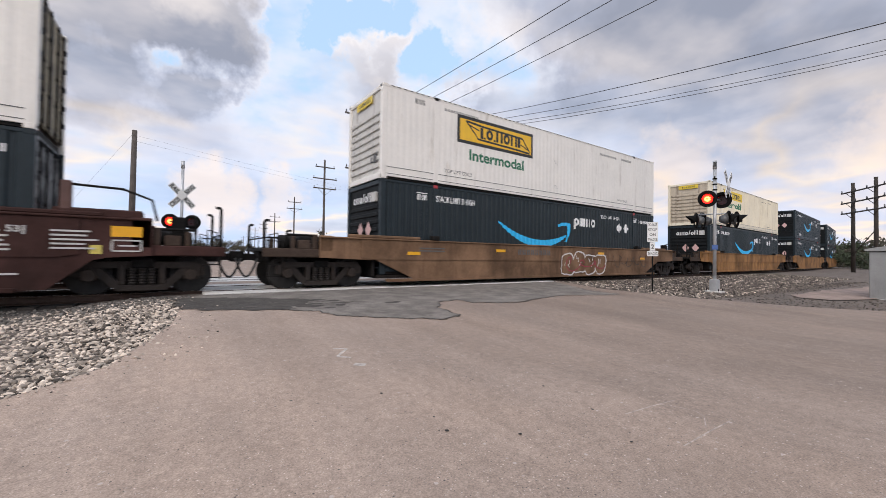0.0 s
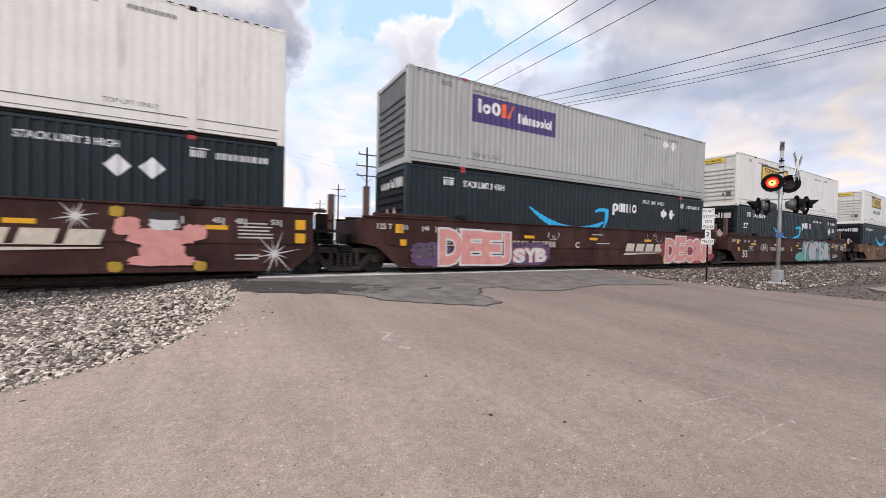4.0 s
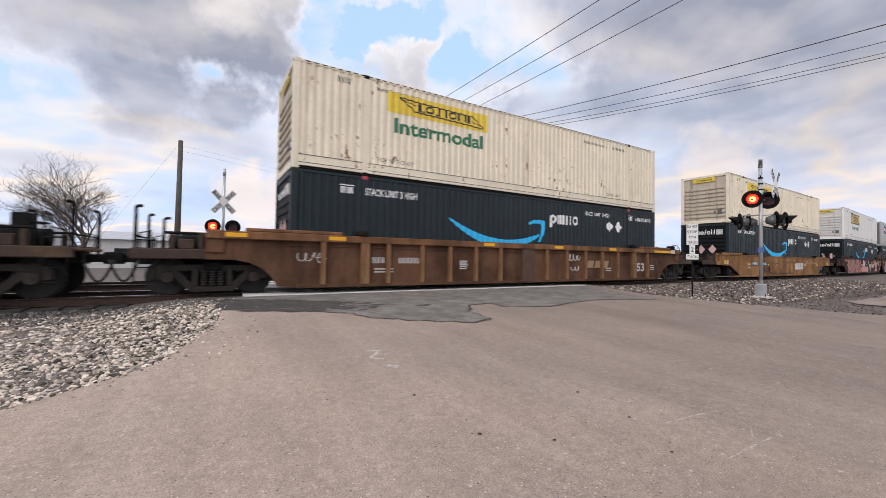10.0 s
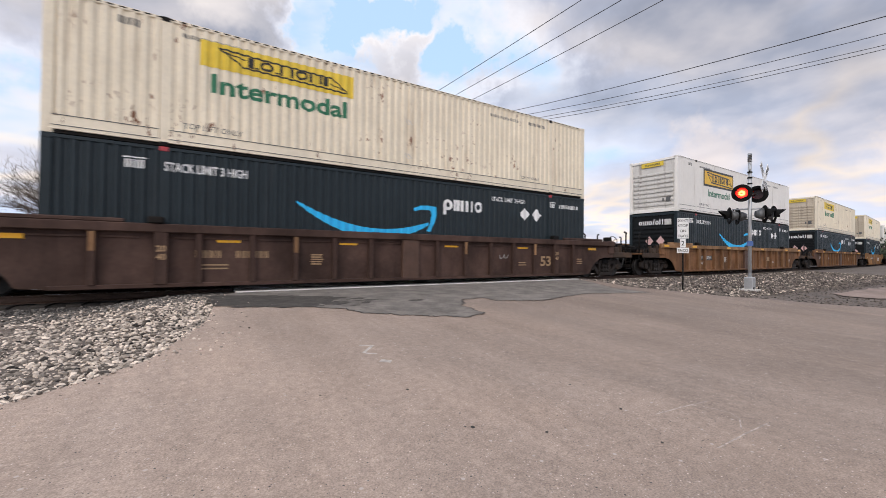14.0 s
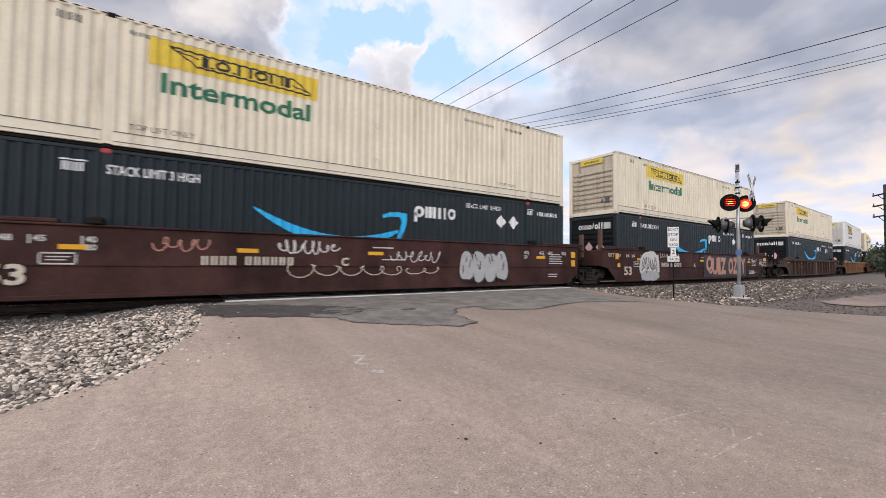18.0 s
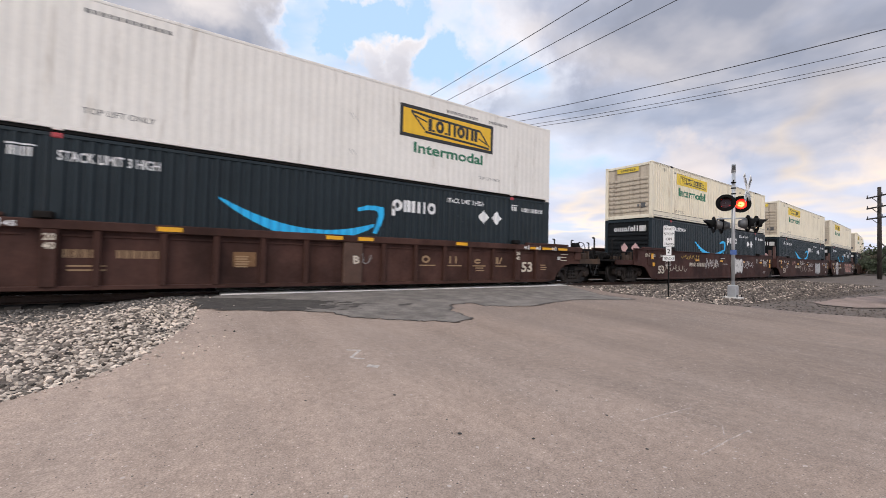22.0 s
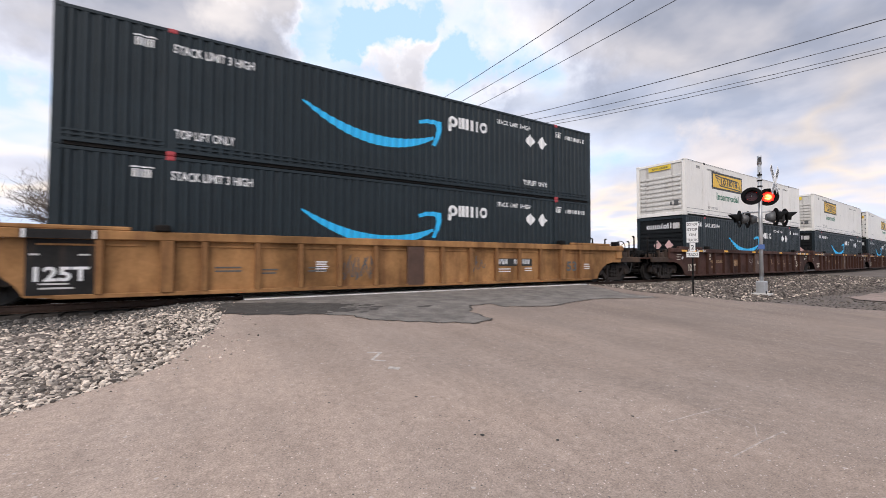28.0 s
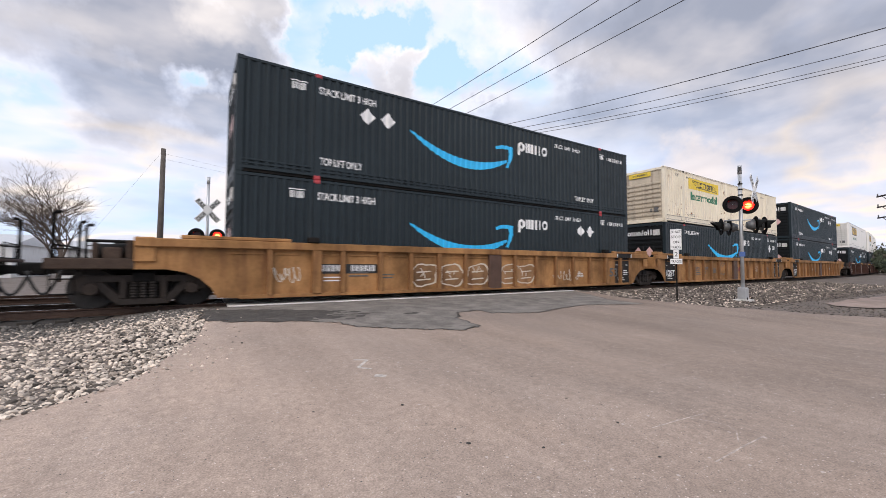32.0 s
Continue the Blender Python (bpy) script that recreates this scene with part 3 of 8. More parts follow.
    lb = part("locking_bar", bm, dark_steel, c)
    bm = B()
    box(bm, HALF - 0.032, HALF - 0.024, -0.015, 0.015, 0.2, HGT - 0.17)
    for z in (0.62, 1.05, 1.5, 1.95, 2.4):
        for y0 in (-SIDE + 0.14, SIDE - 0.24):
            box(bm, HALF - 0.035, HALF + 0.012, y0, y0 + 0.1, z, z + 0.1)
    hg = part("hinge", bm, dark, c)
    if kind == "dark":
        bm = word_shapes(-0.85, 2.24, 1.35, 0.30, "omo/oH", 0.2)
        for v in bm.verts:
            v.co = Vector((-HALF - 0.004, -v.co.x - 0.1, v.co.z))
        ea = part("brand_mark", bm, white_mark, c)
        ea["kind"] = "stuff"
        bm = B()
        for yy in (0.25, -0.35):
            quad(bm, ((yy, 1.15), (yy + 0.22, 1.42), (yy, 1.69), (yy - 0.22, 1.42)))
        for v in bm.verts:
            v.co = Vector((-HALF - 0.004, -v.co.x - 0.2, v.co.z - 0.05))
        part("hazard_diamond", bm, material("pale_red_placard", (0.62, 0.40, 0.38), 0.5), c)
        part("document_box", box(B(), -HALF - 0.03, -HALF + 0.06, -0.98, -0.66, 2.22, 2.52, 0.01), dull_mark, c)
    elif kind == "plain":
        bm = B()
        quad(bm, ((-0.6, 2.48), (0.6, 2.48), (0.6, 2.72), (-0.6, 2.72)))
        for v in bm.verts:
            v.co = Vector((-HALF - 0.006, v.co.x, v.co.z))
        part("end_brand_panel", bm, old_yellow, c, "yellow panel with dark bars")
        bm = bars(B(), -0.42, 2.54, 0.84, 0.11, 7)
        for v in bm.verts:
            v.co = Vector((-HALF - 0.009, v.co.x, v.co.z))
        part("end_brand_blocks", bm, black_mark, c)
        bm = B()
        box(bm, -HALF + 0.0, -HALF + 0.06, -0.95, -0.72, 0.55, 0.80, 0.01)
        box(bm, -HALF + 0.0, -HALF + 0.06, -0.62, -0.52, 0.58, 0.74, 0.01)
        part("tracking_box", bm, grey_stencil, c)
    if doors_rear:
        for y0, y1, z0, z1, nm in ((0.28, 1.02, 2.18, 2.46, "door_brand_panel"), (-0.30, -0.08, 1.05, 1.35, "door_notice")):
            bm = quad(B(), ((y0, z0), (y1, z0), (y1, z1), (y0, z1)))
            for v in bm.verts:
                v.co = Vector((HALF - 0.024, v.co.x, v.co.z))
            part(nm, bm, yellow_mark, c, "yellow panel with dark bars")
            bm = bars(B(), y0 + 0.05, z0 + 0.06, y1 - y0 - 0.1, z1 - z0 - 0.12, 5)
            for v in bm.verts:
                v.co = Vector((HALF - 0.020, v.co.x, v.co.z))
            part("panel_bars", bm, black_mark, c)
        for o in c.children:
            o.matrix_basis = pose(0, 0, 0, 0, 0, 180) @ o.matrix_basis
    return c


def mark(name, bm, mat, parent, label="", proud=0.004):
    ob = part(name, drape(bm, proud), mat, parent, label)
    if name in ("identity_mark", "stencil", "lift_stencil", "logo_mark", "brand_mark", "service_word", "logo_scroll", "service_mark", "old_decal_ghost"):
        ob["kind"] = "stuff"
    return ob


def panel_marks(c, x0, x1, z0, z1, framed, word_x, word_w, word_z, word_h):
    """Yellow panel with a dark frame, a scroll shape and blocks for the brand; the service word below in green."""
    a, b = x0 - HALF, x1 - HALF
    if framed:
        mark("logo_border", quad(B(), ((a, z0), (b, z0), (b, z1), (a, z1))), black_mark, c, proud=0.004)
        g = 0.11
    else:
        g = 0.0
    mark("logo_panel", quad(B(), ((a + g, z0 + g), (b - g, z0 + g), (b - g, z1 - g), (a + g, z1 - g))), yellow_mark if framed else old_yellow, c,
         "golden yellow panel", proud=0.008)
    w, h = b - a, z1 - z0
    lines = B()
    for u0, v0, u1, v1, t in ((0.10, 0.82, 0.30, 0.76, 0.03), (0.30, 0.76, 0.84, 0.70, 0.03), (0.84, 0.70, 0.95, 0.22, 0.03), (0.10, 0.82, 0.16, 0.60, 0.03),
                              (0.16, 0.60, 0.24, 0.30, 0.03), (0.24, 0.26, 0.78, 0.20, 0.03), (0.78, 0.20, 0.95, 0.16, 0.03), (0.14, 0.70, 0.26, 0.58, 0.02), (0.82, 0.44, 0.92, 0.30, 0.02)):
        t *= h * 1.2
        if abs(u1 - u0) * w > abs(v1 - v0) * h:
            quad(lines, ((a + u0 * w, z0 + v0 * h - t), (a + u1 * w, z0 + v1 * h - t), (a + u1 * w, z0 + v1 * h + t), (a + u0 * w, z0 + v0 * h + t)))
        else:
            quad(lines, ((a + u0 * w - t, z0 + v0 * h), (a + u1 * w - t, z0 + v1 * h), (a + u1 * w + t, z0 + v1 * h), (a + u0 * w + t, z0 + v0 * h)))
    mark("logo_scroll", lines, black_mark, c, proud=0.011)
    mark("logo_mark", word_shapes(a + 0.27 * w, z0 + 0.31 * h, 0.54 * w, h * 0.40, "I.O.HOHI", 0.26), black_mark, c, proud=0.012)
    mark("service_word", lettering(B(), "Intermodal", word_x - HALF, word_z, word_h, word_w, bold=0.028), green_mark, c, "dark green lettering")


def small_stencils(c, mat, upper=True):
    bm = B()
    lettering(bm, "TOP LIFT ONLY", 2.33 - HALF, 0.47, 0.13, 1.2)
    lettering(bm, "TOP LIFT ONLY", 12.6 - HALF, 0.47, 0.10, 0.95)
    mark("lift_stencil", bm, mat, c)
    bm = bars(B(), 11.2 - HALF, HGT - 0.42, 1.35, 0.10, 9)
    bars(bm, 13.0 - HALF, HGT - 0.40, 0.9, 0.10, 8)
    bars(bm, 1.15 - HALF, HGT - 0.38, 0.4, 0.16, 3)
    bars(bm, 2.3 - HALF, HGT - 0.36, 1.5, 0.09, 12)
    mark("identity_mark", bm, mat, c)


def make_pale_box(label, paint, framed, reversed_=False):
    PRESS[0] = 0.006 if framed else 0.035
    c = container("plain", label, paint, castings=dark_steel, doors_rear=reversed_)
    if reversed_:
        panel_marks(c, 9.5, 13.2, 1.42, 2.42, True, 10.0, 2.75, 0.98, 0.33)
    elif framed:
        panel_marks(c, 2.84, 6.62, 1.60, 2.56, True, 3.38, 2.73, 1.06, 0.38)
    else:
        panel_marks(c, 2.63, 6.29, 2.00, 2.60, False, 2.86, 3.25, 1.42, 0.44)
    small_stencils(c, grey_stencil)
    bm = B()
    for x in (7.9, 8.0):
        for z, s in ((1.75, 1), (0.72, 1)):
            quad(bm, ((x - HALF, z), (x + 0.03 - HALF, z), (x + 0.17 - HALF, z - 0.16), (x + 0.14 - HALF, z - 0.16)))
    mark("old_decal_ghost", bm, dull_mark, c)
    return c


def make_dark_box(label, diamonds_left=False, length_mark=False):
    PRESS[0] = 0.035
    c = container("dark", label, dark_paint, castings=red_fit, thin_band=False)
    mark("arrow_curve", smile(1.90), blue_mark, c, "bright blue curved arrow")
    mark("brand_mark", word_shapes(9.3 - HALF, 1.98, 1.6, 0.50, "piimo", 0.19), white_mark, c, "white brand shapes")
    bm = lettering(B(), "STACK LIMIT 3 HIGH", 2.0 - HALF, 2.36, 0.20, 1.65, bold=0.02)
    lettering(bm, "STACK LIMIT 3 HIGH", 11.28 - HALF, 2.44, 0.15, 1.6, bold=0.02)
    lettering(bm, "TOP LIFT ONLY", 2.05 - HALF, 0.42, 0.20, 1.2, bold=0.02)
    lettering(bm, "TOP LIFT ONLY", 12.5 - HALF, 0.42, 0.18, 1.2, bold=0.02)
    mark("stencil", bm, white_mark, c, "white stencilled lettering")
    bm = bars(B(), 14.65 - HALF, 2.40, 1.15, 0.15, 9)
    bars(bm, 14.15 - HALF, 2.40, 0.32, 0.16, 3, gap=0.2)
    bars(bm, 14.15 - HALF, 2.59, 0.36, 0.03, 1, gap=0)
    bars(bm, 1.3 - HALF, 2.36, 0.36, 0.18, 3, gap=0.2)
    bars(bm, 1.27 - HALF, 2.57, 0.42, 0.03, 1, gap=0)
    mark("identity_mark", bm, white_mark, c)
    if length_mark:
        bm = lettering(B(), "53'", 0.85 - HALF, 1.72, 0.28, 0.5, bold=0.02)
        lettering(bm, "53'", 15.1 - HALF, 1.85, 0.28, 0.5, bold=0.02)
        mark("length_stencil", bm, white_mark, c, "white length figures")
        mark("placard", diamond(14.55 - HALF, 1.90, 0.26), white_mark, c, "white diamond placard")
    for x in (() if length_mark else (3.4, 4.05) if diamonds_left else (12.85, 13.45)):
        mark("placard", diamond(x - HALF, 2.06 if not diamonds_left else 2.02, 0.24), white_mark, c, "white diamond placard")
    return c


def make_grey_box(label):
    PRESS[0] = 0.035
    c = container("grey", label, grey_paint, castings=red_fit)
    mark("brand_panel", quad(B(), ((2.28 - HALF, 1.6), (5.99 - HALF, 1.6), (5.99 - HALF, 2.49), (2.28 - HALF, 2.49))), purple_mark, c, "deep purple panel")
    mark("brand_mark", word_shapes(2.5 - HALF, 1.92, 0.95, 0.45, "IoO", 0.24), white_mark, c, proud=0.008)
    mark("brand_mark", word_shapes(3.45 - HALF, 1.92, 0.6, 0.45, "I/", 0.24), orange_mark, c, proud=0.008)
    mark("service_mark", word_shapes(4.2 - HALF, 1.84, 1.6, 0.34, "HiIimooIoI", 0.2), white_mark, c, proud=0.008)
    small_stencils(c, grey_stencil)
    for x in (12.85, 13.45):
        mark("placard", diamond(x - HALF, 2.3, 0.22), white_mark, c, "white diamond placard")
    return c


# ---- trucks and well cars ----
def make_truck():
    """Three-piece freight truck; returned as an empty with side frames, bolster, springs and two wheelsets."""
    t = new("truck")
    t.empty_display_size = 0.2
    sf = B()
    plate(sf, [(-1.18, 0.40), (-1.18, 0.58), (-1.02, 0.71), (1.02, 0.71), (1.18, 0.58), (1.18, 0.40), (1.02, 0.38), (0.98, 0.53), (0.80, 0.57), (-0.80, 0.57), (-0.98, 0.53), (-1.02, 0.38)], -1.08, -0.94)
    for e in (-1, 1):
        plate(sf, [(e * x, z) for x, z in ((0.70, 0.572), (0.88, 0.54), (0.50, 0.13), (0.36, 0.10), (0.34, 0.19))], -1.075, -0.945)
        box(sf, min(e * 0.29, e * 0.42), max(e * 0.29, e * 0.42), -1.095, -0.92, 0.2, 0.69, 0.02)
        box(sf, min(e * 0.74, e * 1.04), max(e * 0.74, e * 1.04), -1.06, -0.95, 0.30, 0.53, 0.03)
    plate(sf, [(-0.46, 0.08), (0.46, 0.08), (0.40, 0.205), (-0.40, 0.205)], -1.12, -0.92)
    s1 = part("side_frame", sf, material("grimy_cast_steel", (0.028, 0.022, 0.019), 0.75, vary=0.3, scale=4, spec=0.3, stain=(0.05, 0.036, 0.027), stain_amt=0.25, bump=0.15), t)
    share(s1, pose(0, 0, 0, 0, 0, 180), t)
    sp, n = B(), 12
    prof = [(0.078 if k % 2 else 0.056, 0.21 + 0.03 * k) for k in range(13)]
    rings = [[sp.verts.new((r * math.cos(6.2832 * i / n), r * math.sin(6.2832 * i / n), z)) for i in range(n)] for r, z in prof]
    for a, b in zip(rings[:-1], rings[1:]):
        for i in range(n):
            sp.faces.new((a[i], a[(i + 1) % n], b[(i + 1) % n], b[i]))
    q = part("spring", sp, material("spring_steel", (0.022, 0.018, 0.016), 0.65, 0.2, vary=0.2), t, m=pose(0, -1.09, 0))
    for x, y in ((-0.17, -1.09), (0.17, -1.09), (-0.17, 1.09), (0, 1.09), (0.17, 1.09)):
        share(q, pose(x, y, 0), t)
    # the second box is an added dark backing that blocks light between the springs
    part("bolster", box(box(B(), -0.2, 0.2, -1.12, 1.12, 0.56, 0.78, 0.03), -0.50, 0.50, -0.90, 0.90, 0.14, 0.70, 0.03), dark_steel, t)
    cap = tube(B(), (0, -1.14, 0), (0, -0.98, 0), 0.12, 0.14, n=12)
    tube(cap, (0, -1.16, 0), (0, -1.13, 0), 0.05, n=6)
    q = part("bearing_cap", cap, material("rust_brown_iron", (0.035, 0.024, 0.018), 0.7, 0.2, vary=0.25, scale=6), t, m=pose(-0.89, 0, 0.42))
    for x, a in ((0.89, 0), (-0.89, 180), (0.89, 180)):
        share(q, pose(x, 0, 0.42, 0, 0, a), t)
    ws = B()
    for s in (-1, 1):
        y0, y1 = s * 0.68, s * 0.81
        tube(ws, (0, y0, 0), (0, y0 + s * 0.03, 0), 0.455, n=36)
        tube(ws, (0, y0 + s * 0.03, 0), (0, y1, 0), 0.422, 0.415, n=36)
        tube(ws, (0, y1 - s * 0.02, 0), (0, y1 + s * 0.012, 0), 0.16, 0.12, n=20)
        for a in range(4):
            ca, sa = math.cos(a * math.pi / 2), math.sin(a * math.pi / 2)
            tube(ws, (0.24 * ca, y1 - s * 0.01, 0.24 * sa), (0.24 * ca, y1 + s * 0.006, 0.24 * sa), 0.03, n=8)
    tube(ws, (0, -0.9, 0), (0, 0.9, 0), 0.09, n=12)
    w = part("wheelset", ws, worn_or_dark, t)
    w.matrix_parent_inverse = pose(-0.89, 0, 0.42)
    w2 = share(w, Matrix.Identity(4), t)
    w2.matrix_parent_inverse = pose(0.89, 0, 0.42)
    return t


worn_or_dark = material("wheel_steel_with_road_dirt", (0.016, 0.014, 0.013), 0.65, 0.2, vary=0.3, scale=5, stain=(0.034, 0.026, 0.021), stain_amt=0.25)


def mirror_end(pts, end):
    return [(end * x, z) for x, z in pts]


def end_profile(style, joint, ladder=False):
    """Outline of the side over the truck, from the floor up, for the end at +x (metres from the middle)."""
    if style == "ribbed":
        arch = [(7.95, 0.15), (8.36, 0.18), (8.50, 0.42), (8.72, 0.63), (9.0, 0.77), (9.35, 0.84)]
    elif style == "tapered":
        arch = [(6.5, 0.15), (6.9, 0.18), (8.25, 0.78), (8.9, 0.80)]
    else:
        arch = [(7.7, 0.15), (8.30, 0.17), (8.95, 0.74), (9.2, 0.80)]
    if joint and ladder:
        return [(7.7, 0.15), (8.30, 0.17), (8.66, 0.48), (8.78, 0.60)]
    reach = 9.42 if joint else 9.92
    return arch + [(reach, 0.84)]


def graffiti(car, x0, x1, z0, z1, fill, line, n, seed, y=-1.5, name="graffiti", label=""):
    """Fat sprayed shapes with outlines and inner strokes."""
    rnd = random.Random(seed)
    fl, ln = B(), B()
    w = (x1 - x0) / n
    for i in range(n):
        cx = x0 + (i + 0.5) * w
        cz = (z0 + z1) / 2 + rnd.uniform(-0.05, 0.05)
        rx, rz = w * 0.56, (z1 - z0) / 2 * rnd.uniform(0.88, 1.0)
        k = 18
        pw = rnd.uniform(2.6, 4.0)
        ph = [rnd.uniform(-0.09, 0.09) for _ in range(3)]
        ol = []
        for j in range(k):
            a = 2 * math.pi * j / k
            c, s = math.cos(a), math.sin(a)
            r = (abs(c) ** pw + abs(s) ** pw) ** (-1 / pw) * (1 + ph[0] * math.sin(2 * a + i) + ph[1] * math.sin(3 * a) + ph[2] * math.cos(5 * a))
            ol.append((c * r, s * r))
        quad(ln, [(cx + rx * a * 1.07 + (0.02), cz + rz * b * 1.05) for a, b in ol], y + 0.001)
        quad(fl, [(cx + rx * a * 0.95, cz + rz * b * 0.93) for a, b in ol], y - 0.0015)
        for _ in range(3):
            u, v = cx + rnd.uniform(-0.5, 0.4) * rx, cz + rnd.uniform(-0.5, 0.5) * rz
            q = rnd.uniform(-0.35, 0.35)
            hh, t = rz * rnd.uniform(0.3, 0.55), 0.018
            quad(ln, ((u - t, v), (u + t, v), (u + q * rx + t, v + hh), (u + q * rx - t, v + hh)), y - 0.003)
    part(name, ln, line, car)
    part(name, fl, fill, car, label)


def scribble(car, x0, x1, z0, z1, mat, n, seed, y=-1.5, t=0.016):
    """A thin hand-drawn line tag."""
    rnd = random.Random(seed)
    bm = B()
    letters = max(2, n // 3)
    w, mid, half = (x1 - x0) / letters, (z0 + z1) / 2, (z1 - z0) / 2
    pts = []
    for i in range(letters):
        cx, tall, lean, loop, start = x0 + (i + 0.5) * w, rnd.uniform(0.45, 1.0), rnd.uniform(-0.3, 0.5), rnd.uniform(0.5, 1.0), rnd.choice((0.0, 1.6, 3.1))
        if rnd.random() < 0.2:
            pts.append(None)
        for k in range(10):
            a = start + 6.28319 * k / 9 * rnd.choice((1.0, 1.0, 1.02))
            v = half * tall * math.sin(a)
            pts.append((cx + w * (0.09 * (k - 4.5) + 0.34 * loop * math.cos(a)) + lean * v, mid + v + 0.1 * half * math.sin(2.3 * i)))
    k = 0
    for p, q in zip(pts[:-1], pts[1:]):
        if p is None or q is None:
            continue
        k += 1
        d = Vector((q[0] - p[0], 0, q[1] - p[1]))
        if d.length < 1e-4:
            continue
        d.normalize()
        nn, ex = Vector((-d.z, 0, d.x)) * t * 0.7, d * t * 0.35
        yy = y - 0.0004 * (k % 12)
        bm.faces.new([bm.verts.new((a, yy, b)) for a, b in ((p[0] - nn.x - ex.x, p[1] - nn.z - ex.z), (q[0] - nn.x + ex.x, q[1] - nn.z + ex.z), (q[0] + nn.x + ex.x, q[1] + nn.z + ex.z), (p[0] + nn.x - ex.x, p[1] + nn.z - ex.z))])
    for f in bm.faces:
        f.normal_update()
        if f.normal.y > 0:
            f.normal_flip()
    part("graffiti_tag", bm, mat, car)["kind"] = "stuff"


end_grime = material("grime_brown_end_paint", (0.062, 0.043, 0.033), 0.8, vary=0.3, scale=2.5, spec=0.2, stain=(0.13, 0.08, 0.05), stain_amt=0.3, bump=0.1)


def well_car(style, label, paint, rear_joint=False, front_joint=False, own_rear=True, own_front=True, ribpaint=None, chord=None, black_panel=False, tall_posts=False):
    """Well car unit with deep sides, floor, end platforms, trucks, couplers and safety fittings."""
    c = thing("well_car", label, "rail car", group="cars of the train")
    rp = ribpaint or paint
    chord = chord or paint
    top = {"ribbed": 1.52, "tapered": 1.42, "smooth": 1.63}[style]
    ch = 0.19 if style == "ribbed" else 0.05
    rungs = style == "smooth"
    pr, pf = end_profile(style, rear_joint), end_profile(style, front_joint, rungs)
    outline = [(x, z) for x, z in pf] + [(pf[-1][0], top - ch)] + [(-pr[-1][0], top - ch)] + [(-x, z) for x, z in reversed(pr)]
    yo, yi = (-1.37, -1.34) if style == "ribbed" else (-1.44, -1.40)
    sd = plate(B(), outline, yo, yi)
    part("side_sill", sd, paint, c)
    part("side_sill", plate(B(), [(x, z) for x, z in outline], 1.40, 1.44), paint, c)
    for sy in (-1, 1):
        bm = box(B(), -pr[-1][0], pf[-1][0], min(sy * 1.36, sy * 1.50), max(sy * 1.36, sy * 1.50), top - ch, top, 0.015)
        part("top_chord", bm, chord, c)
        bm = box(B(), -7.9, 7.9, min(sy * 1.34, sy * 1.47), max(sy * 1.34, sy * 1.47), 0.13, 0.22, 0.01)
        part("bottom_chord", bm, paint, c)
        if style != "ribbed":
            bm = plate(B(), [(-8.4, 0.80), (8.4, 0.80), (8.75, 0.86), (8.75, top - 0.06), (-8.75, top - 0.06), (-8.75, 0.86)], min(sy * 1.44, sy * 1.466), max(sy * 1.44, sy * 1.466))
            part("upper_side_panel", bm, paint, c)
    if style == "ribbed":
        rib = box(B(), -0.06, 0.06, -1.495, -1.36, 0.21, top - ch, 0.012)
        first = None
        for x in (-9.3, -7.25, -5.4, -4.3, -3.3, -2.3, -1.27, 0.93, 2.0, 3.07, 4.1, 5.12, 7.25, 9.0):
            if abs(x) > 8.5:
                continue
            if first is None:
                first = part("rib", rib, rp, c, m=pose(x, 0, 0))
            else:
                share(first, pose(x, 0, 0), c)
        wide = None
        for x in (-6.1, 6.25):
            if wide is None:
                wide = part("lift_rib", box(B(), -0.12, 0.12, -1.505, -1.36, 0.20, top - ch, 0.015), rp, c, m=pose(x, 0, 0))
            else:
                share(wide, pose(x, 0, 0), c)
        part("jacking_plate", box(B(), -0.27, 0.27, -1.475, -1.36, 0.18, top - ch, 0.01), material("dark_brown_jacking_paint", (0.085, 0.045, 0.03), 0.65, vary=0.2), c, "darker brown plate")
        bm = B()
        for a, b in ((-8.2, -6.5), (-6.18, -0.3), (0.3, 6.18), (6.5, 8.2)):
            box(bm, a, b, -1.40, -1.36, top - ch - 0.13, top - ch - 0.09, 0.005)
        part("stiffener", bm, paint, c)
    # raised lips, stacking boxes, floor
    for e in (-1, 1):
        for sy in (-1, 1):
            x0, x1 = (6.75, 9.1) if e > 0 else (-9.1, -6.75)
            part("guide_lip", box(B(), x0, x1, min(sy * 1.33, sy * 1.46), max(sy * 1.33, sy * 1.46), top + 0.002, top + 0.09, 0.02), chord, c)
        part("stacking_box", box(box(B(), e * 6.2 - 0.14, e * 6.2 + 0.14, -1.53, -1.33, top + 0.004, top + 0.15, 0.02), e * 6.2 - 0.09, e * 6.2 + 0.09, -1.54, -1.50, top + 0.03, top + 0.11), dark_steel, c)
    part("well_floor", box(B(), -8.2, 8.2, -1.335, 1.335, 0.24, 0.34), dark_steel, c)
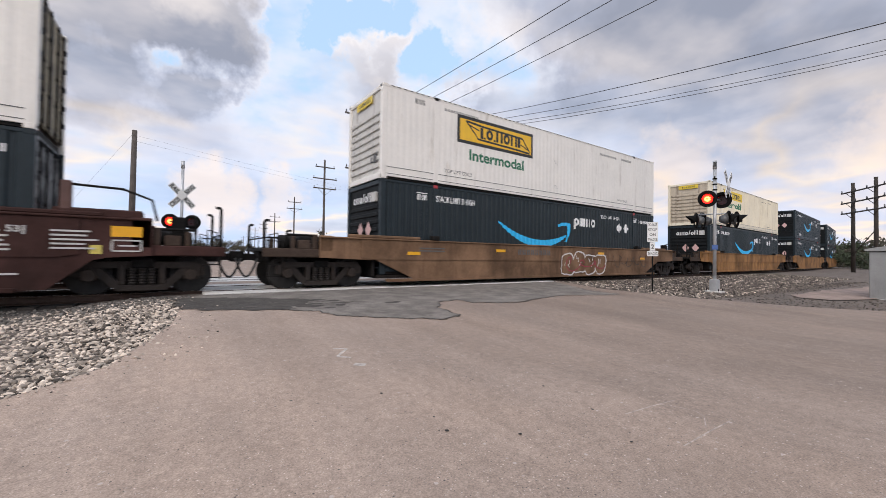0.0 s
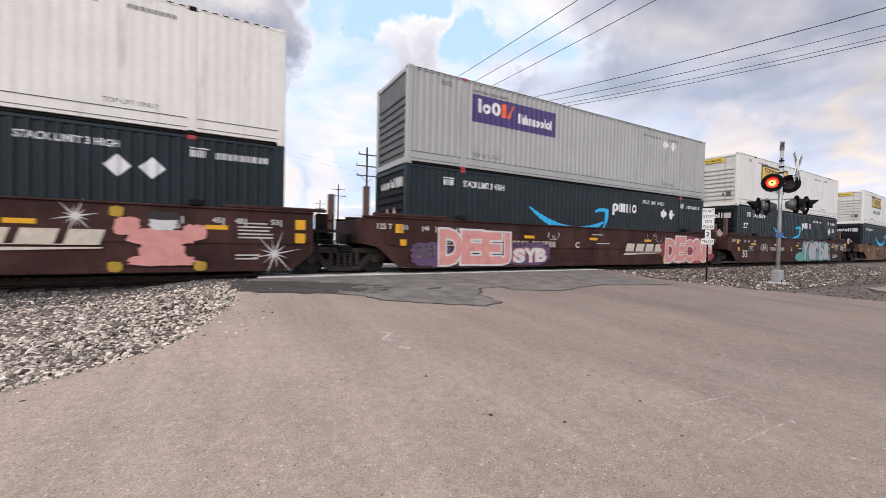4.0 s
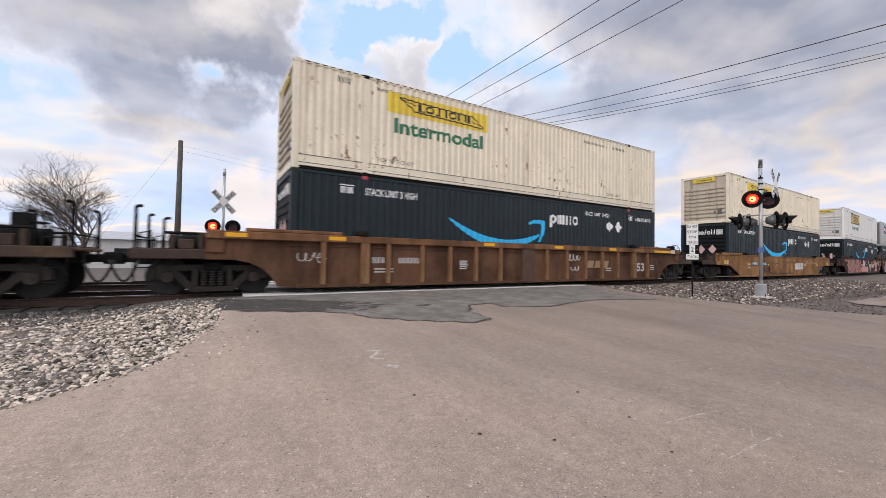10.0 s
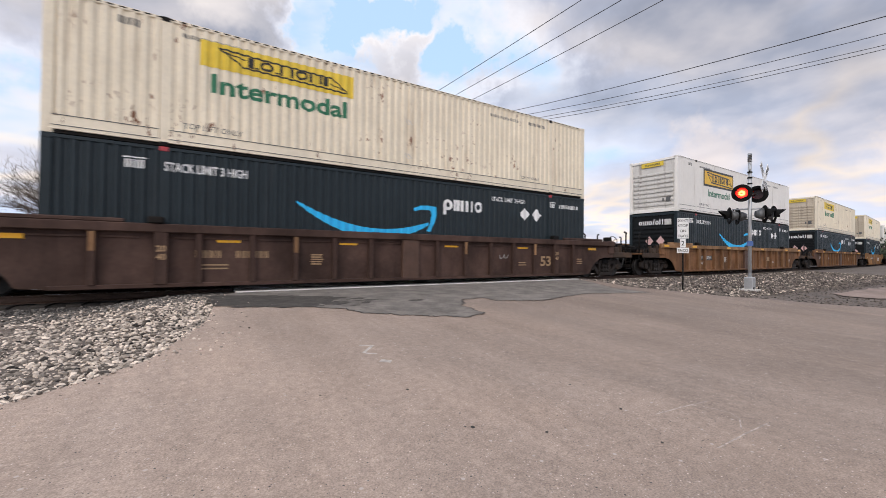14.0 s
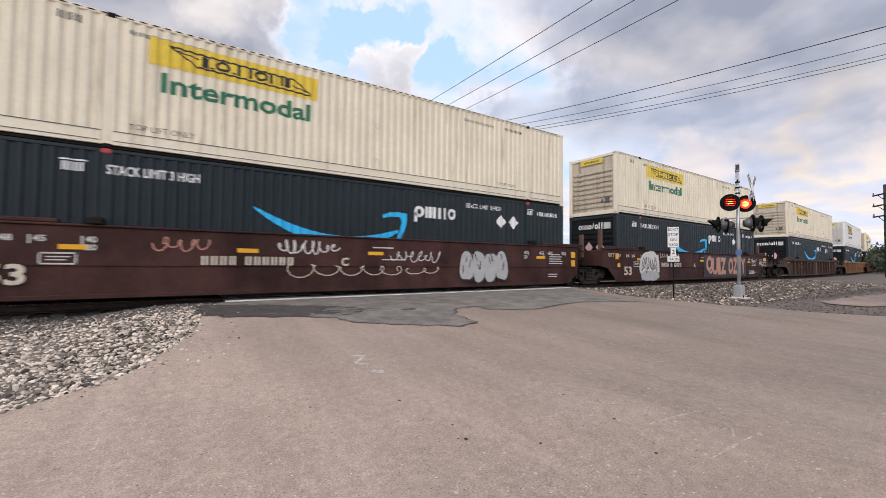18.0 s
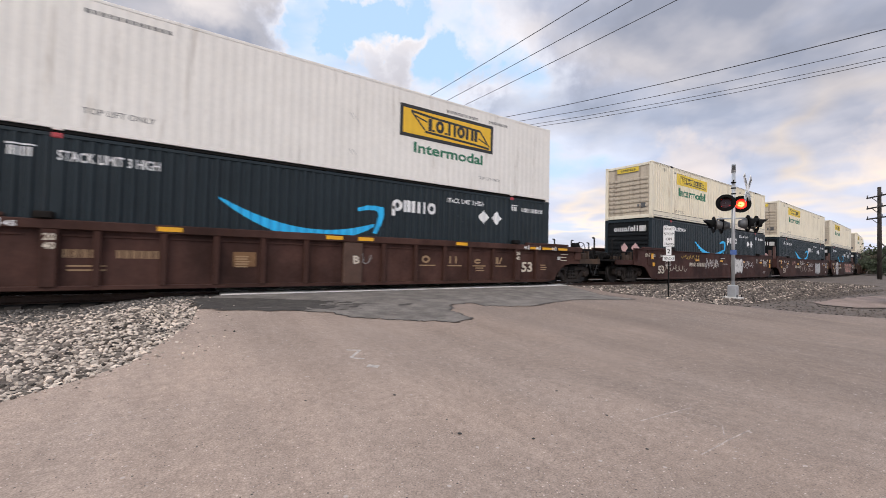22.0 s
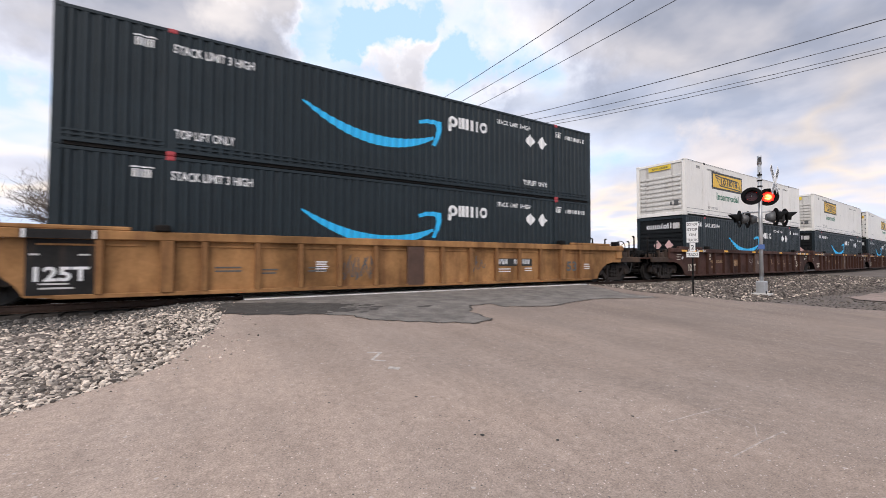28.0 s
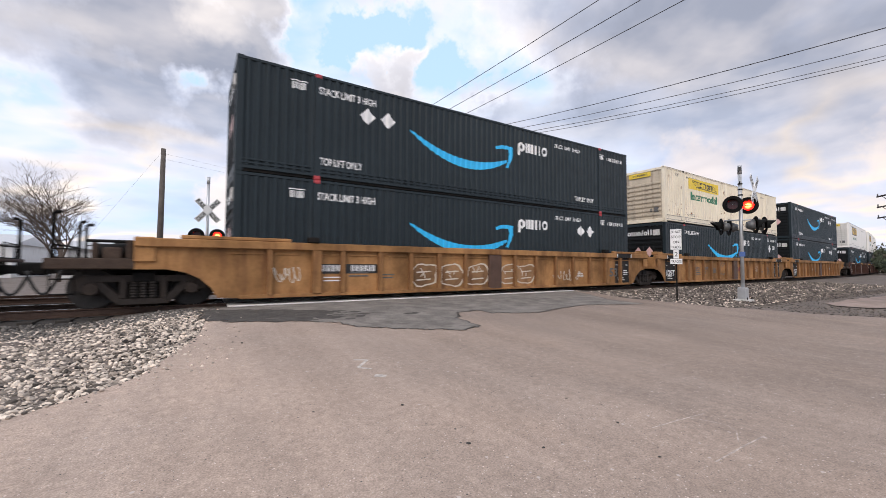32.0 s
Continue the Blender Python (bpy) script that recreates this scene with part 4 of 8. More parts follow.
    # end platforms
    for e, joint, own in ((-1, rear_joint, own_rear), (1, front_joint, own_front)):
        def bx(x0, x1, *r, bevel=0.02):
            return box(B(), min(e * x0, e * x1), max(e * x0, e * x1), *r, bevel)
        part("end_bulkhead", bx(8.25, 8.34, -1.33, 1.33, 0.3, 1.25), dark_steel, c)
        if joint:
            part("articulation_arm", bx(8.3, 9.55, -0.45, 0.45, 0.80, 1.12), dark_steel, c)
            part("end_deck", bx(8.3, 9.40, -1.36, 1.36, 1.12, 1.20), paint, c)
            if style == "ribbed":
                part("corner_box", bx(8.75, 9.36, -1.47, -1.22, top + 0.004, top + 0.16), paint, c)
                part("corner_plate", bx(9.0, 9.3, -1.50, -1.474, 0.95, top - 0.22, bevel=0.005), paint, c)
                part("corner_rod", tube(B(), (e * 9.28, -1.30, top + 0.15), (e * 9.28, -1.30, top + 0.42), 0.03, n=8), dark_steel, c)
            if rungs and e > 0:
                part("end_cap", bx(8.72, 8.775, -1.435, 1.435, 0.62, top - 0.1), paint, c)
                bm = B()
                for x in (8.90, 9.30):
                    tube(bm, (x, -1.38, 0.32), (x, -1.38, 1.62), 0.022, n=6)
                for k in range(5):
                    tube(bm, (8.90, -1.38, 0.40 + 0.26 * k), (9.30, -1.38, 0.40 + 0.26 * k), 0.018, n=6)
                for x in (8.90, 9.30):
                    tube(bm, (x, -1.38, 1.16), (x, -1.20, 1.16), 0.018, n=6)
                part("ladder", bm, dark_steel, c)
                part("brake_box", bx(8.95, 9.3, -1.15, -0.7, 1.2, 1.62), dark_steel, c)
            else:
                part("end_cap", bx(9.36, 9.42, -1.44, 1.44, 0.84, top - 0.1), paint, c)
            if style == "smooth":
                part("guide_post", bx(9.18, 9.34, -1.34, -1.18, 1.2, 2.15 if e > 0 else 2.45), material("rust_maroon_post", (0.10, 0.05, 0.04), 0.6, vary=0.2), c)
        else:
            part("end_deck", bx(8.3, 11.30, -1.30, 1.30, 0.98, 1.06), dark_steel if style != "ribbed" else paint, c)
            part("deck_skirt", bx(9.9, 11.32, -1.38, -1.30, 0.84, 1.07), end_grime if style != "smooth" else paint, c)
            part("draft_sill", bx(8.3, 11.25, -0.38, 0.38, 0.70, 0.98), dark_steel, c)
            part("end_panel", bx(9.55, 9.92, -1.44, -1.36, 1.0, top + 0.02), paint, c)
            for y in (-1.25, 1.25):
                part("handrail", path_tube(B(), [(e * 11.15, y, 1.05), (e * 11.15, y, 1.40), (e * 10.95, y, 1.46), (e * 10.95, y, 1.05)], 0.018), dark_steel, c)
                part("deck_bracket", bx(9.94, 10.06, y - 0.10, y + 0.10, 1.062, 1.46), end_grime, c)
                part("deck_bracket", bx(10.52, 10.62, y - 0.08, y + 0.08, 1.062, 1.40), end_grime, c)
                part("deck_rail", bx(9.92, 10.72, y - 0.05, y + 0.05, 1.402, 1.462), dark_steel, c)
            part("release_box", bx(10.14, 10.44, -1.33, -1.12, 1.062, 1.30), end_grime, c)
            part("deck_grating", bx(10.1, 11.28, -1.1, 1.1, 1.062, 1.085, bevel=0.004), dark_steel, c)
            part("crossmember", bx(9.90, 10.02, -1.2, 1.2, 1.065, 1.24), end_grime, c)
            for y, px, pr_ in ((-1.12, 11.24, 0.036), (1.12, 11.24, 0.036), (-1.22, 10.72, 0.03)):
                ph = (2.0 if style != "tapered" else 1.78) - (0.25 if px < 11 else 0)
                part("stanchion", path_tube(B(), [(e * px, y, 0.75), (e * px, y, ph - 0.04), (e * (px - 0.03), y, ph), (e * (px - 0.12), y, ph + 0.005)], pr_, 8), dark_steel, c)
            part("end_rail", path_tube(B(), [(e * 11.2, -1.10, 1.34), (e * 11.2, 1.10, 1.34)], 0.02), dark_steel, c)
            bm = B()
            for k in range(4):
                z = 0.35 + 0.3 * k
                path_tube(bm, [(e * 11.22, -1.36, z), (e * 10.85, -1.36, z)], 0.014, 6)
            path_tube(bm, [(e * 11.22, -1.36, 0.32), (e * 11.22, -1.36, 1.30)], 0.016, 6)
            path_tube(bm, [(e * 10.85, -1.36, 0.32), (e * 10.85, -1.36, 1.30)], 0.016, 6)
            part("ladder", bm, dark_steel, c)
            bm = bx(11.2, 11.66, -0.10, 0.10, 0.74, 0.92)
            box(bm, min(e * 11.55, e * 11.78), max(e * 11.55, e * 11.78), -0.16, 0.16, 0.70, 0.98, 0.03)
            part("coupler", bm, dark_steel, c)
            bm = B()
            pts = [(e * (11.25 + 0.55 * u), -0.35, 0.80 - 0.5 * math.sin(math.pi * u)) for u in [i / 8 for i in range(9)]]
            part("air_hose", path_tube(bm, pts, 0.028, 8), material("black_hose_rubber", (0.02, 0.02, 0.02), 0.7), c)
            bm = B()
            box(bm, min(e * 9.0, e * 9.8), max(e * 9.0, e * 9.8), -0.9, -0.3, 1.062, 1.34, 0.04)
            tube(bm, (e * 10.15, -0.2, 1.25), (e * 10.7, -0.2, 1.25), 0.17, n=14)
            tube(bm, (e * 9.2, 0.6, 1.3), (e * 10.5, 0.6, 1.3), 0.2, n=14)
            part("brake_gear", bm, dark_steel, c)
            if e > 0:
                bm = B()
                cx, cz, y = e * 10.75, 1.55, -0.75
                for i in range(16):
                    a, b = 2 * math.pi * i / 16, 2 * math.pi * (i + 1) / 16
                    tube(bm, (cx, y + 0.25 * math.cos(a), cz + 0.25 * math.sin(a)), (cx, y + 0.25 * math.cos(b), cz + 0.25 * math.sin(b)), 0.016, n=6)
                for i in range(5):
                    a = 2 * math.pi * i / 5
                    tube(bm, (cx, y, cz), (cx, y + 0.25 * math.cos(a), cz + 0.25 * math.sin(a)), 0.012, n=6)
                tube(bm, (cx - 0.25, y, cz), (cx + 0.02, y, cz), 0.03, n=8)
                box(bm, cx - 0.5, cx - 0.2, y - 0.14, y + 0.14, 1.06, 1.75, 0.03)
                part("brake_wheel", bm, dark_steel, c)
                if style == "smooth":
                    bm = path_tube(B(), [(8.6, -1.30, 2.26), (9.4, -1.30, 2.24), (9.9, -1.30, 2.05), (10.0, -1.30, 1.6)], 0.025)
                    part("grab_bow", bm, dark_steel, c)
                    part("guide_post", box(B(), 8.45, 8.62, -1.42, -1.26, 1.6, 2.32, 0.02), material("rust_maroon_post", (0.10, 0.05, 0.04), 0.6, vary=0.2), c)
                    part("end_box", box(B(), 8.35, 9.75, -1.42, -0.9, top - 0.02, top + 0.16, 0.03), paint, c)
        if own:
            t = TRUCK_copy(c, e * (9.80 if joint else 9.757))
    return c


TRUCK = [None]


def TRUCK_copy(car, x):
    if TRUCK[0] is None:
        TRUCK[0] = make_truck()
        TRUCK[0].parent = car
        TRUCK[0].matrix_basis = pose(x, 0, 0)
        return TRUCK[0]
    t = copy_thing(TRUCK[0], pose(x, 0, 0))
    t.parent = car
    return t


def side_mark(c, name, bm, mat, label="", y=-1.47):
    for v in bm.verts:
        v.co.y += y
    for f in bm.faces:
        f.normal_update()
        if f.normal.y > 0:
            f.normal_flip()
    return part(name, bm, mat, c, label)

# ---- the train: consist ----
MASTERS = {}
MOVERS = []          # (thing, metres along the line of its middle at 0 s, height over the rail)


def rail_paint(name, col, rust, amt):
    return material(name, col, 0.75, vary=0.16, scale=0.9, stain=rust, stain_amt=amt, streak=True, stain_scale=0.8, bump=0.05, bump_scale=30, blotch=0.42, spec=0.18)


maroon = rail_paint("maroon_car_paint", (0.058, 0.027, 0.023), (0.03, 0.016, 0.014), 0.25)
maroon_worn = rail_paint("weathered_maroon_paint", (0.068, 0.034, 0.027), (0.05, 0.022, 0.015), 0.35)
yellow_car = rail_paint("dirty_ochre_yellow_paint", (0.285, 0.145, 0.055), (0.115, 0.055, 0.026), 0.42)
ochre_car = rail_paint("ochre_orange_car_paint", (0.335, 0.175, 0.072), (0.13, 0.06, 0.03), 0.42)
brown_yellow = rail_paint("brownish_faded_yellow_paint", (0.185, 0.11, 0.065), (0.09, 0.05, 0.032), 0.35)
brown_car = rail_paint("rust_brown_car_paint", (0.118, 0.06, 0.035), (0.045, 0.024, 0.016), 0.45)
tan_rib = rail_paint("tan_rib_paint", (0.29, 0.165, 0.085), (0.12, 0.055, 0.028), 0.42)
tan_brown = rail_paint("tan_brown_car_paint", (0.205, 0.102, 0.05), (0.07, 0.034, 0.018), 0.5)
dark_brown = rail_paint("dark_brown_car_paint", (0.075, 0.045, 0.036), (0.035, 0.02, 0.016), 0.35)
black_car = rail_paint("black_car_panel_paint", (0.025, 0.024, 0.024), (0.07, 0.05, 0.035), 0.2)

UPPER = {
    "white_new": lambda: make_pale_box("white corrugated container with yellow framed logo panel", white_paint, True),
    "white_old": lambda: make_pale_box("white corrugated container with plain yellow logo panel", white_paint, False),
    "white_rev": lambda: make_pale_box("white container turned round, logo near its front", white_paint, True, True),
    "cream_old": lambda: make_pale_box("cream corrugated container with bleached yellow logo panel", cream_paint, False),
    "rusty_old": lambda: make_pale_box("cream container with small rust spots and yellow panel", rusty_paint, False),
    "grey": lambda: make_grey_box("silver-grey corrugated container with deep purple panel"),
    "dark_box": lambda: make_dark_box("blue-black container with bright blue arrow curve"),
    "dark_length": lambda: make_dark_box("blue-black container with length figures and one diamond", False, True),
    "dark_left": lambda: make_dark_box("blue-black container with white diamonds near its tail", True),
}

# unit: metres of the container's tail at 0 s, upper box, car style, paint, rib paint, chord paint, joint behind, joint ahead
UNITS = [
    (75.5, "dark_box", "tapered", yellow_car, None, None, 0, 0),
    (52.1, "dark_box", "tapered", yellow_car, None, None, 0, 0),
    (28.9, "cream_old", "tapered", yellow_car, None, None, 0, 0),
    (5.23, "white_new", "tapered", brown_yellow, None, None, 0, 0),
    (-18.22, "white_new", "smooth", maroon, None, None, 1, 0),
    (-37.82, "grey", "smooth", maroon, None, None, 1, 1),
    (-57.31, "white_new", "smooth", maroon, None, None, 0, 1),
    (-80.95, "rusty_old", "tapered", yellow_car, None, None, 0, 0),
    (-104.5, "rusty_old", "ribbed", brown_car, tan_rib, tan_brown, 0, 0),
    (-128.0, "white_new", "ribbed", tan_brown, tan_rib, tan_rib, 0, 0),
    (-151.43, "rusty_old", "ribbed", dark_brown, dark_brown, dark_brown, 0, 0),
    (-175.13, "cream_old", "smooth", maroon, None, None, 1, 0),
    (-194.87, "cream_old", "smooth", maroon, None, None, 1, 1),
    (-214.4, "cream_old", "smooth", maroon, None, None, 0, 1),
    (-238.12, "white_rev", "ribbed", maroon_worn, maroon_worn, maroon_worn, 1, 0),
    (-257.67, "white_new", "ribbed", maroon_worn, maroon_worn, maroon_worn, 1, 1),
    (-277.15, "white_new", "ribbed", maroon_worn, maroon_worn, maroon_worn, 0, 1),
    (-300.57, "dark_box", "ribbed", ochre_car, ochre_car, ochre_car, 1, 0),
    (-320.21, "rusty_old", "ribbed", ochre_car, ochre_car, ochre_car, 1, 1),
    (-339.67, "dark_left", "ribbed", ochre_car, ochre_car, ochre_car, 0, 1),
    (-363.2, None, "ribbed", dark_brown, dark_brown, dark_brown, 0, 0),
]
PAINT_WORD = {"maroon_car_paint": "smooth maroon", "weathered_maroon_paint": "weathered ribbed maroon", "dirty_ochre_yellow_paint": "dirty yellow", "brownish_faded_yellow_paint": "faded brownish-yellow",
              "ochre_orange_car_paint": "ribbed ochre yellow", "rust_brown_car_paint": "ribbed rust-brown", "tan_brown_car_paint": "ribbed tan-brown", "dark_brown_car_paint": "ribbed dark brown"}


def box_at(kind, s, z):
    if kind not in MASTERS:
        MASTERS[kind] = UPPER[kind]()
        ob = MASTERS[kind]
        ob.matrix_basis = on_track(s, z)
    else:
        ob = copy_thing(MASTERS[kind], on_track(s, z))
    MOVERS.append((ob, s, z))
    return ob


def build_train():
    cars = []
    for i, (tail, upper, style, paint, ribs, chord, jr, jf) in enumerate(UNITS):
        s = tail + HALF
        word = PAINT_WORD[paint.name]
        c = well_car(style, word + " well car " + ("sharing a truck with its neighbour" if jr or jf else "on its own two trucks"), paint,
                     bool(jr), bool(jf), True, not jf, ribs, chord)
        c.matrix_basis = on_track(s)
        MOVERS.append((c, s, 0.0))
        cars.append(c)
        if upper is None:
            continue
        box_at("dark_length" if i in (4, 18) else "dark_box", s, FLOOR)
        box_at(upper, s, FLOOR + HGT)
    return cars


CARS = build_train()

# ---- markings and graffiti on the cars ----
tan_stencil = material("faded_tan_stencil", (0.34, 0.22, 0.12), 0.6, vary=0.15, scale=8)
cream_stencil = material("cream_stencil_paint", (0.62, 0.55, 0.45), 0.6, vary=0.12, scale=8)
red_spray = material("crimson_spray_paint", (0.30, 0.03, 0.05), 0.55, vary=0.15, scale=5)
purple_spray = material("violet_spray_paint", (0.11, 0.06, 0.14), 0.55, vary=0.15, scale=5)
copper_spray = material("copper_pink_spray_paint", (0.50, 0.24, 0.18), 0.5, vary=0.15, scale=5)
gold_spray = material("mustard_spray_paint", (0.45, 0.28, 0.03), 0.55, vary=0.15, scale=5)
maroon_mark = material("faded_maroon_stencil", (0.20, 0.04, 0.035), 0.6, vary=0.15, scale=8)
PLATE_Y = {"smooth": -1.472, "tapered": -1.472, "ribbed": -1.375}


def flat(c, name, bm, mat, y, label="", stuff=False):
    ob = side_mark(c, name, bm, mat, label, y)
    if stuff:
        ob["kind"] = "stuff"
    return ob


def strips(c, style, spots):
    y = -1.506 if style == "ribbed" else -1.472
    for x, z in spots:
        flat(c, "reflector_strip", quad(B(), ((x - 0.23, z - 0.05), (x + 0.23, z - 0.05), (x + 0.23, z + 0.05), (x - 0.23, z + 0.05))), yellow_reflector, y - 0.003, "yellow reflective strip")


def word(c, s, x, z, h, w, mat, y, label=""):
    return flat(c, "stencil", lettering(B(), s, x, z, h, w, bold=0.03), mat, y - 0.004, label)


def small_print(c, x, z, w, rows, mat, y, seed=1, gap=0.085):
    rnd = random.Random(seed)
    bm = B()
    for i in range(rows):
        quad(bm, ((x, z - i * gap), (x + w * rnd.uniform(0.6, 1.0), z - i * gap), (x + w * 0.6, z - i * gap + 0.035), (x, z - i * gap + 0.035)))
        bm.faces.ensure_lookup_table()
        f = bm.faces[-1]
        xr = max(v.co.x for v in f.verts)
        for v in f.verts:
            if v.co.x > x + 0.01:
                v.co.x = xr
    flat(c, "small_print", bm, mat, y - 0.004, "", True)


def panel(c, name, x0, x1, z0, z1, mat, y, label=""):
    return flat(c, name, quad(B(), ((x0, z0), (x1, z0), (x1, z1), (x0, z1))), mat, y - 0.003, label)


def slant_word(c, x0, x1, z0, z1, n, mat, y, under=True):
    """A slanted brand word as plain blocks on one line, over a tapering rule."""
    bm = B()
    w = (x1 - x0) / n
    for i in range(n):
        a, s = x0 + i * w, (z1 - z0) * 0.35
        b = a + w * 0.80
        comb = [(b + 0.02, z0 + 0.02), (b + s, z1), (a + s, z1), (a + 0.02, z0 + 0.02)] + comb if i else [(b + 0.02, z0 + 0.02), (b + s, z1), (a + s, z1)]
    quad(bm, [(x0, z0), (x0 + n * w - 0.2 * w, z0)] + comb)
    bmesh.ops.triangulate(bm, faces=bm.faces[:])
    if under:
        flat(c, "brand_rule", quad(B(), ((x0 - 0.12, z0 - 0.16), (x1 - 0.1, z0 - 0.07), (x1 - 0.05, z0 - 0.04), (x0 + 0.0, z0 - 0.06))), mat, y - 0.004)
    flat(c, "brand_mark", bm, mat, y - 0.004, "", True)


def blob(c, x0, x1, z0, z1, mat, y, seed, label="", name="graffiti"):
    rnd = random.Random(seed)
    pts = []
    for i in range(36):
        a = 2 * math.pi * i / 36
        k = 1 + rnd.uniform(-0.10, 0.10)
        cx, sx = math.cos(a), math.sin(a)
        r = (abs(cx) ** 3.5 + abs(sx) ** 3.5) ** (-1 / 3.5)
        pts.append(((x0 + x1) / 2 + (x1 - x0) / 2 * cx * r * k, max(0.14, (z0 + z1) / 2 + (z1 - z0) / 2 * sx * r * k)))
    bm = B()
    bm.faces.new([bm.verts.new((x, 0, z)) for x, z in pts])
    bmesh.ops.triangulate(bm, faces=bm.faces[:])
    flat(c, name, bm, mat, y, label)


def star(c, x, z, r, y):
    bm = B()
    for i in range(6):
        a = math.pi * i / 6 + 0.2
        q = r * (1.0 if i % 2 else 1.8)
        d, n = Vector((math.cos(a), math.sin(a))) * q, Vector((-math.sin(a), math.cos(a))) * 0.02
        quad(bm, ((x - d.x, z - d.y), (x + n.x, z + n.y), (x + d.x, z + d.y), (x - n.x, z - n.y)))
    flat(c, "spray_starburst", bm, white_spray, y - 0.005, "", True)


def tags_smooth(c, letter, num_x=-4.3, y=-1.472, lead=False):
    """The set of stencils that the smooth maroon cars share."""
    strips(c, "smooth", ((-6.5, 1.17), (-3.4, 1.17), (-0.1, 1.17), (3.35, 1.17), (6.6, 1.16)))
    bm = bars(B(), num_x, 0.82, 0.75, 0.21, 4)
    bars(bm, num_x + 0.9, 0.82, 1.15, 0.21, 6)
    flat(c, "car_number", bm, cream_stencil, y - 0.004, "", True)
    if letter:
        word(c, letter, -1.1, 0.82, 0.22, 0.2, cream_stencil, y)
    word(c, "53", -7.78, 0.45, 0.38, 0.62, cream_stencil, y, "cream figures")
    word(c, "125 T", -9.0, 1.27, 0.15, 0.45, cream_stencil, y)
    panel(c, "reflector_panel", -8.45, -8.21, 1.16, 1.42, yellow_reflector, y - 0.001, "yellow reflective square")
    if lead:
        panel(c, "reflector_panel", 9.24, 9.75, 1.23, 1.45, yellow_reflector, y + 0.026, "yellow reflective panel")
        bm = B()
        for a, b, e, f in ((9.24, 9.75, 1.14, 1.17), (9.24, 9.75, 0.92, 0.95), (9.24, 9.27, 0.92, 1.17), (9.72, 9.75, 0.92, 1.17), (9.36, 9.66, 1.03, 1.06)):
            quad(bm, ((a, e), (b, e), (b, f), (a, f)))
        flat(c, "notice_frame", bm, dull_mark, y + 0.024, "", True)
        panel(c, "notice_box", 8.92, 9.1, 0.87, 1.05, material("pale_yellow_notice", (0.62, 0.52, 0.12), 0.6), y + 0.026)
        small_print(c, 8.35, 1.30, 0.8, 5, dull_mark, y, 7)
        small_print(c, 6.6, 0.55, 1.35, 3, dull_mark, y, 8)
    else:
        for z in (1.16, 0.82):
            panel(c, "reflector_panel", 8.33, 8.57, z, z + 0.25, yellow_reflector, y - 0.001, "yellow reflective square")
    panel(c, "notice_box", -8.3, -8.1, 0.80, 0.98, yellow_reflector, y - 0.001)
    small_print(c, 7.05, 1.26, 0.9, 5, dull_mark, y, 3)
    small_print(c, 7.0, 0.50, 0.75, 2, dull_mark, y, 4)
    small_print(c, 0.1, 0.98, 0.9, 1, dull_mark, y, 5)
    small_print(c, -0.2, 1.32, 0.7, 1, dull_mark, y, 6)
    for x, s, side in ((-8.3, "53", 1), (-7.6, "48", 1), (-7.15, "45", 1), (-6.4, "40", 1), (5.72, "40", -1), (6.52, "45", -1), (6.98, "48", -1), (7.76, "53", -1)):
        u = x if side > 0 else x + 0.21
        flat(c, "length_mark", quad(B(), ((u, 1.22), (u + 0.035, 1.22), (u + 0.035, 1.39), (u, 1.39))), dull_mark, y - 0.004)
        word(c, s, x + (0.06 if side > 0 else 0.0), 1.27, 0.12, 0.18, dull_mark, y)
        if s == "40":
            word(c, "20", x + (0.06 if side > 0 else 0.0), 1.11, 0.12, 0.18, dull_mark, y)
    bm = B()
    for a, b, e, f in ((-7.0, -6.45, 1.03, 1.06), (-7.0, -6.45, 0.82, 0.85), (-7.0, -6.97, 0.82, 1.06), (-6.48, -6.45, 0.82, 1.06), (-6.9, -6.55, 0.96, 0.985), (-6.9, -6.6, 0.90, 0.925)):
        quad(bm, ((a, e), (b, e), (b, f), (a, f)))
    flat(c, "notice_frame", bm, dull_mark, y - 0.004, "", True)


def end_figures(c, mat):
    """Yellow strips with white ticks and length figures along both ends of the top chord, and figures on the lift ribs."""
    y = -1.506
    for e in (-1, 1):
        for a, b in ((6.85, 7.30), (7.52, 8.18), (8.42, 8.95)):
            panel(c, "reflector_strip", min(e * a, e * b), max(e * a, e * b), 1.36, 1.45, yellow_reflector, y, "yellow reflective strip")
        for x, figs in ((6.78, "45"), (7.38, "48"), (8.28, "53")):
            panel(c, "length_mark", e * x - 0.02, e * x + 0.02, 1.34, 1.50, white_mark, y - 0.002)
            word(c, figs, e * x + (0.05 if e < 0 else -0.24), 1.36, 0.10, 0.18, white_mark, y - 0.003)
        word(c, "20", (6.25 if e > 0 else -6.1) - 0.09, 1.12, 0.13, 0.18, mat, y)
        word(c, "40", (6.25 if e > 0 else -6.1) - 0.09, 0.95, 0.13, 0.18, mat, y)
        for z in (1.2, 1.08, 0.96):
            panel(c, "small_print", e * 8.95 - 0.22, e * 8.95 + 0.22 - 0.1 * (z < 1.1), z, z + 0.03, mat, -1.375)
        panel(c, "white_patch", e * 8.62 - 0.09, e * 8.62 + 0.09, 0.98, 1.12, dull_mark, -1.375)


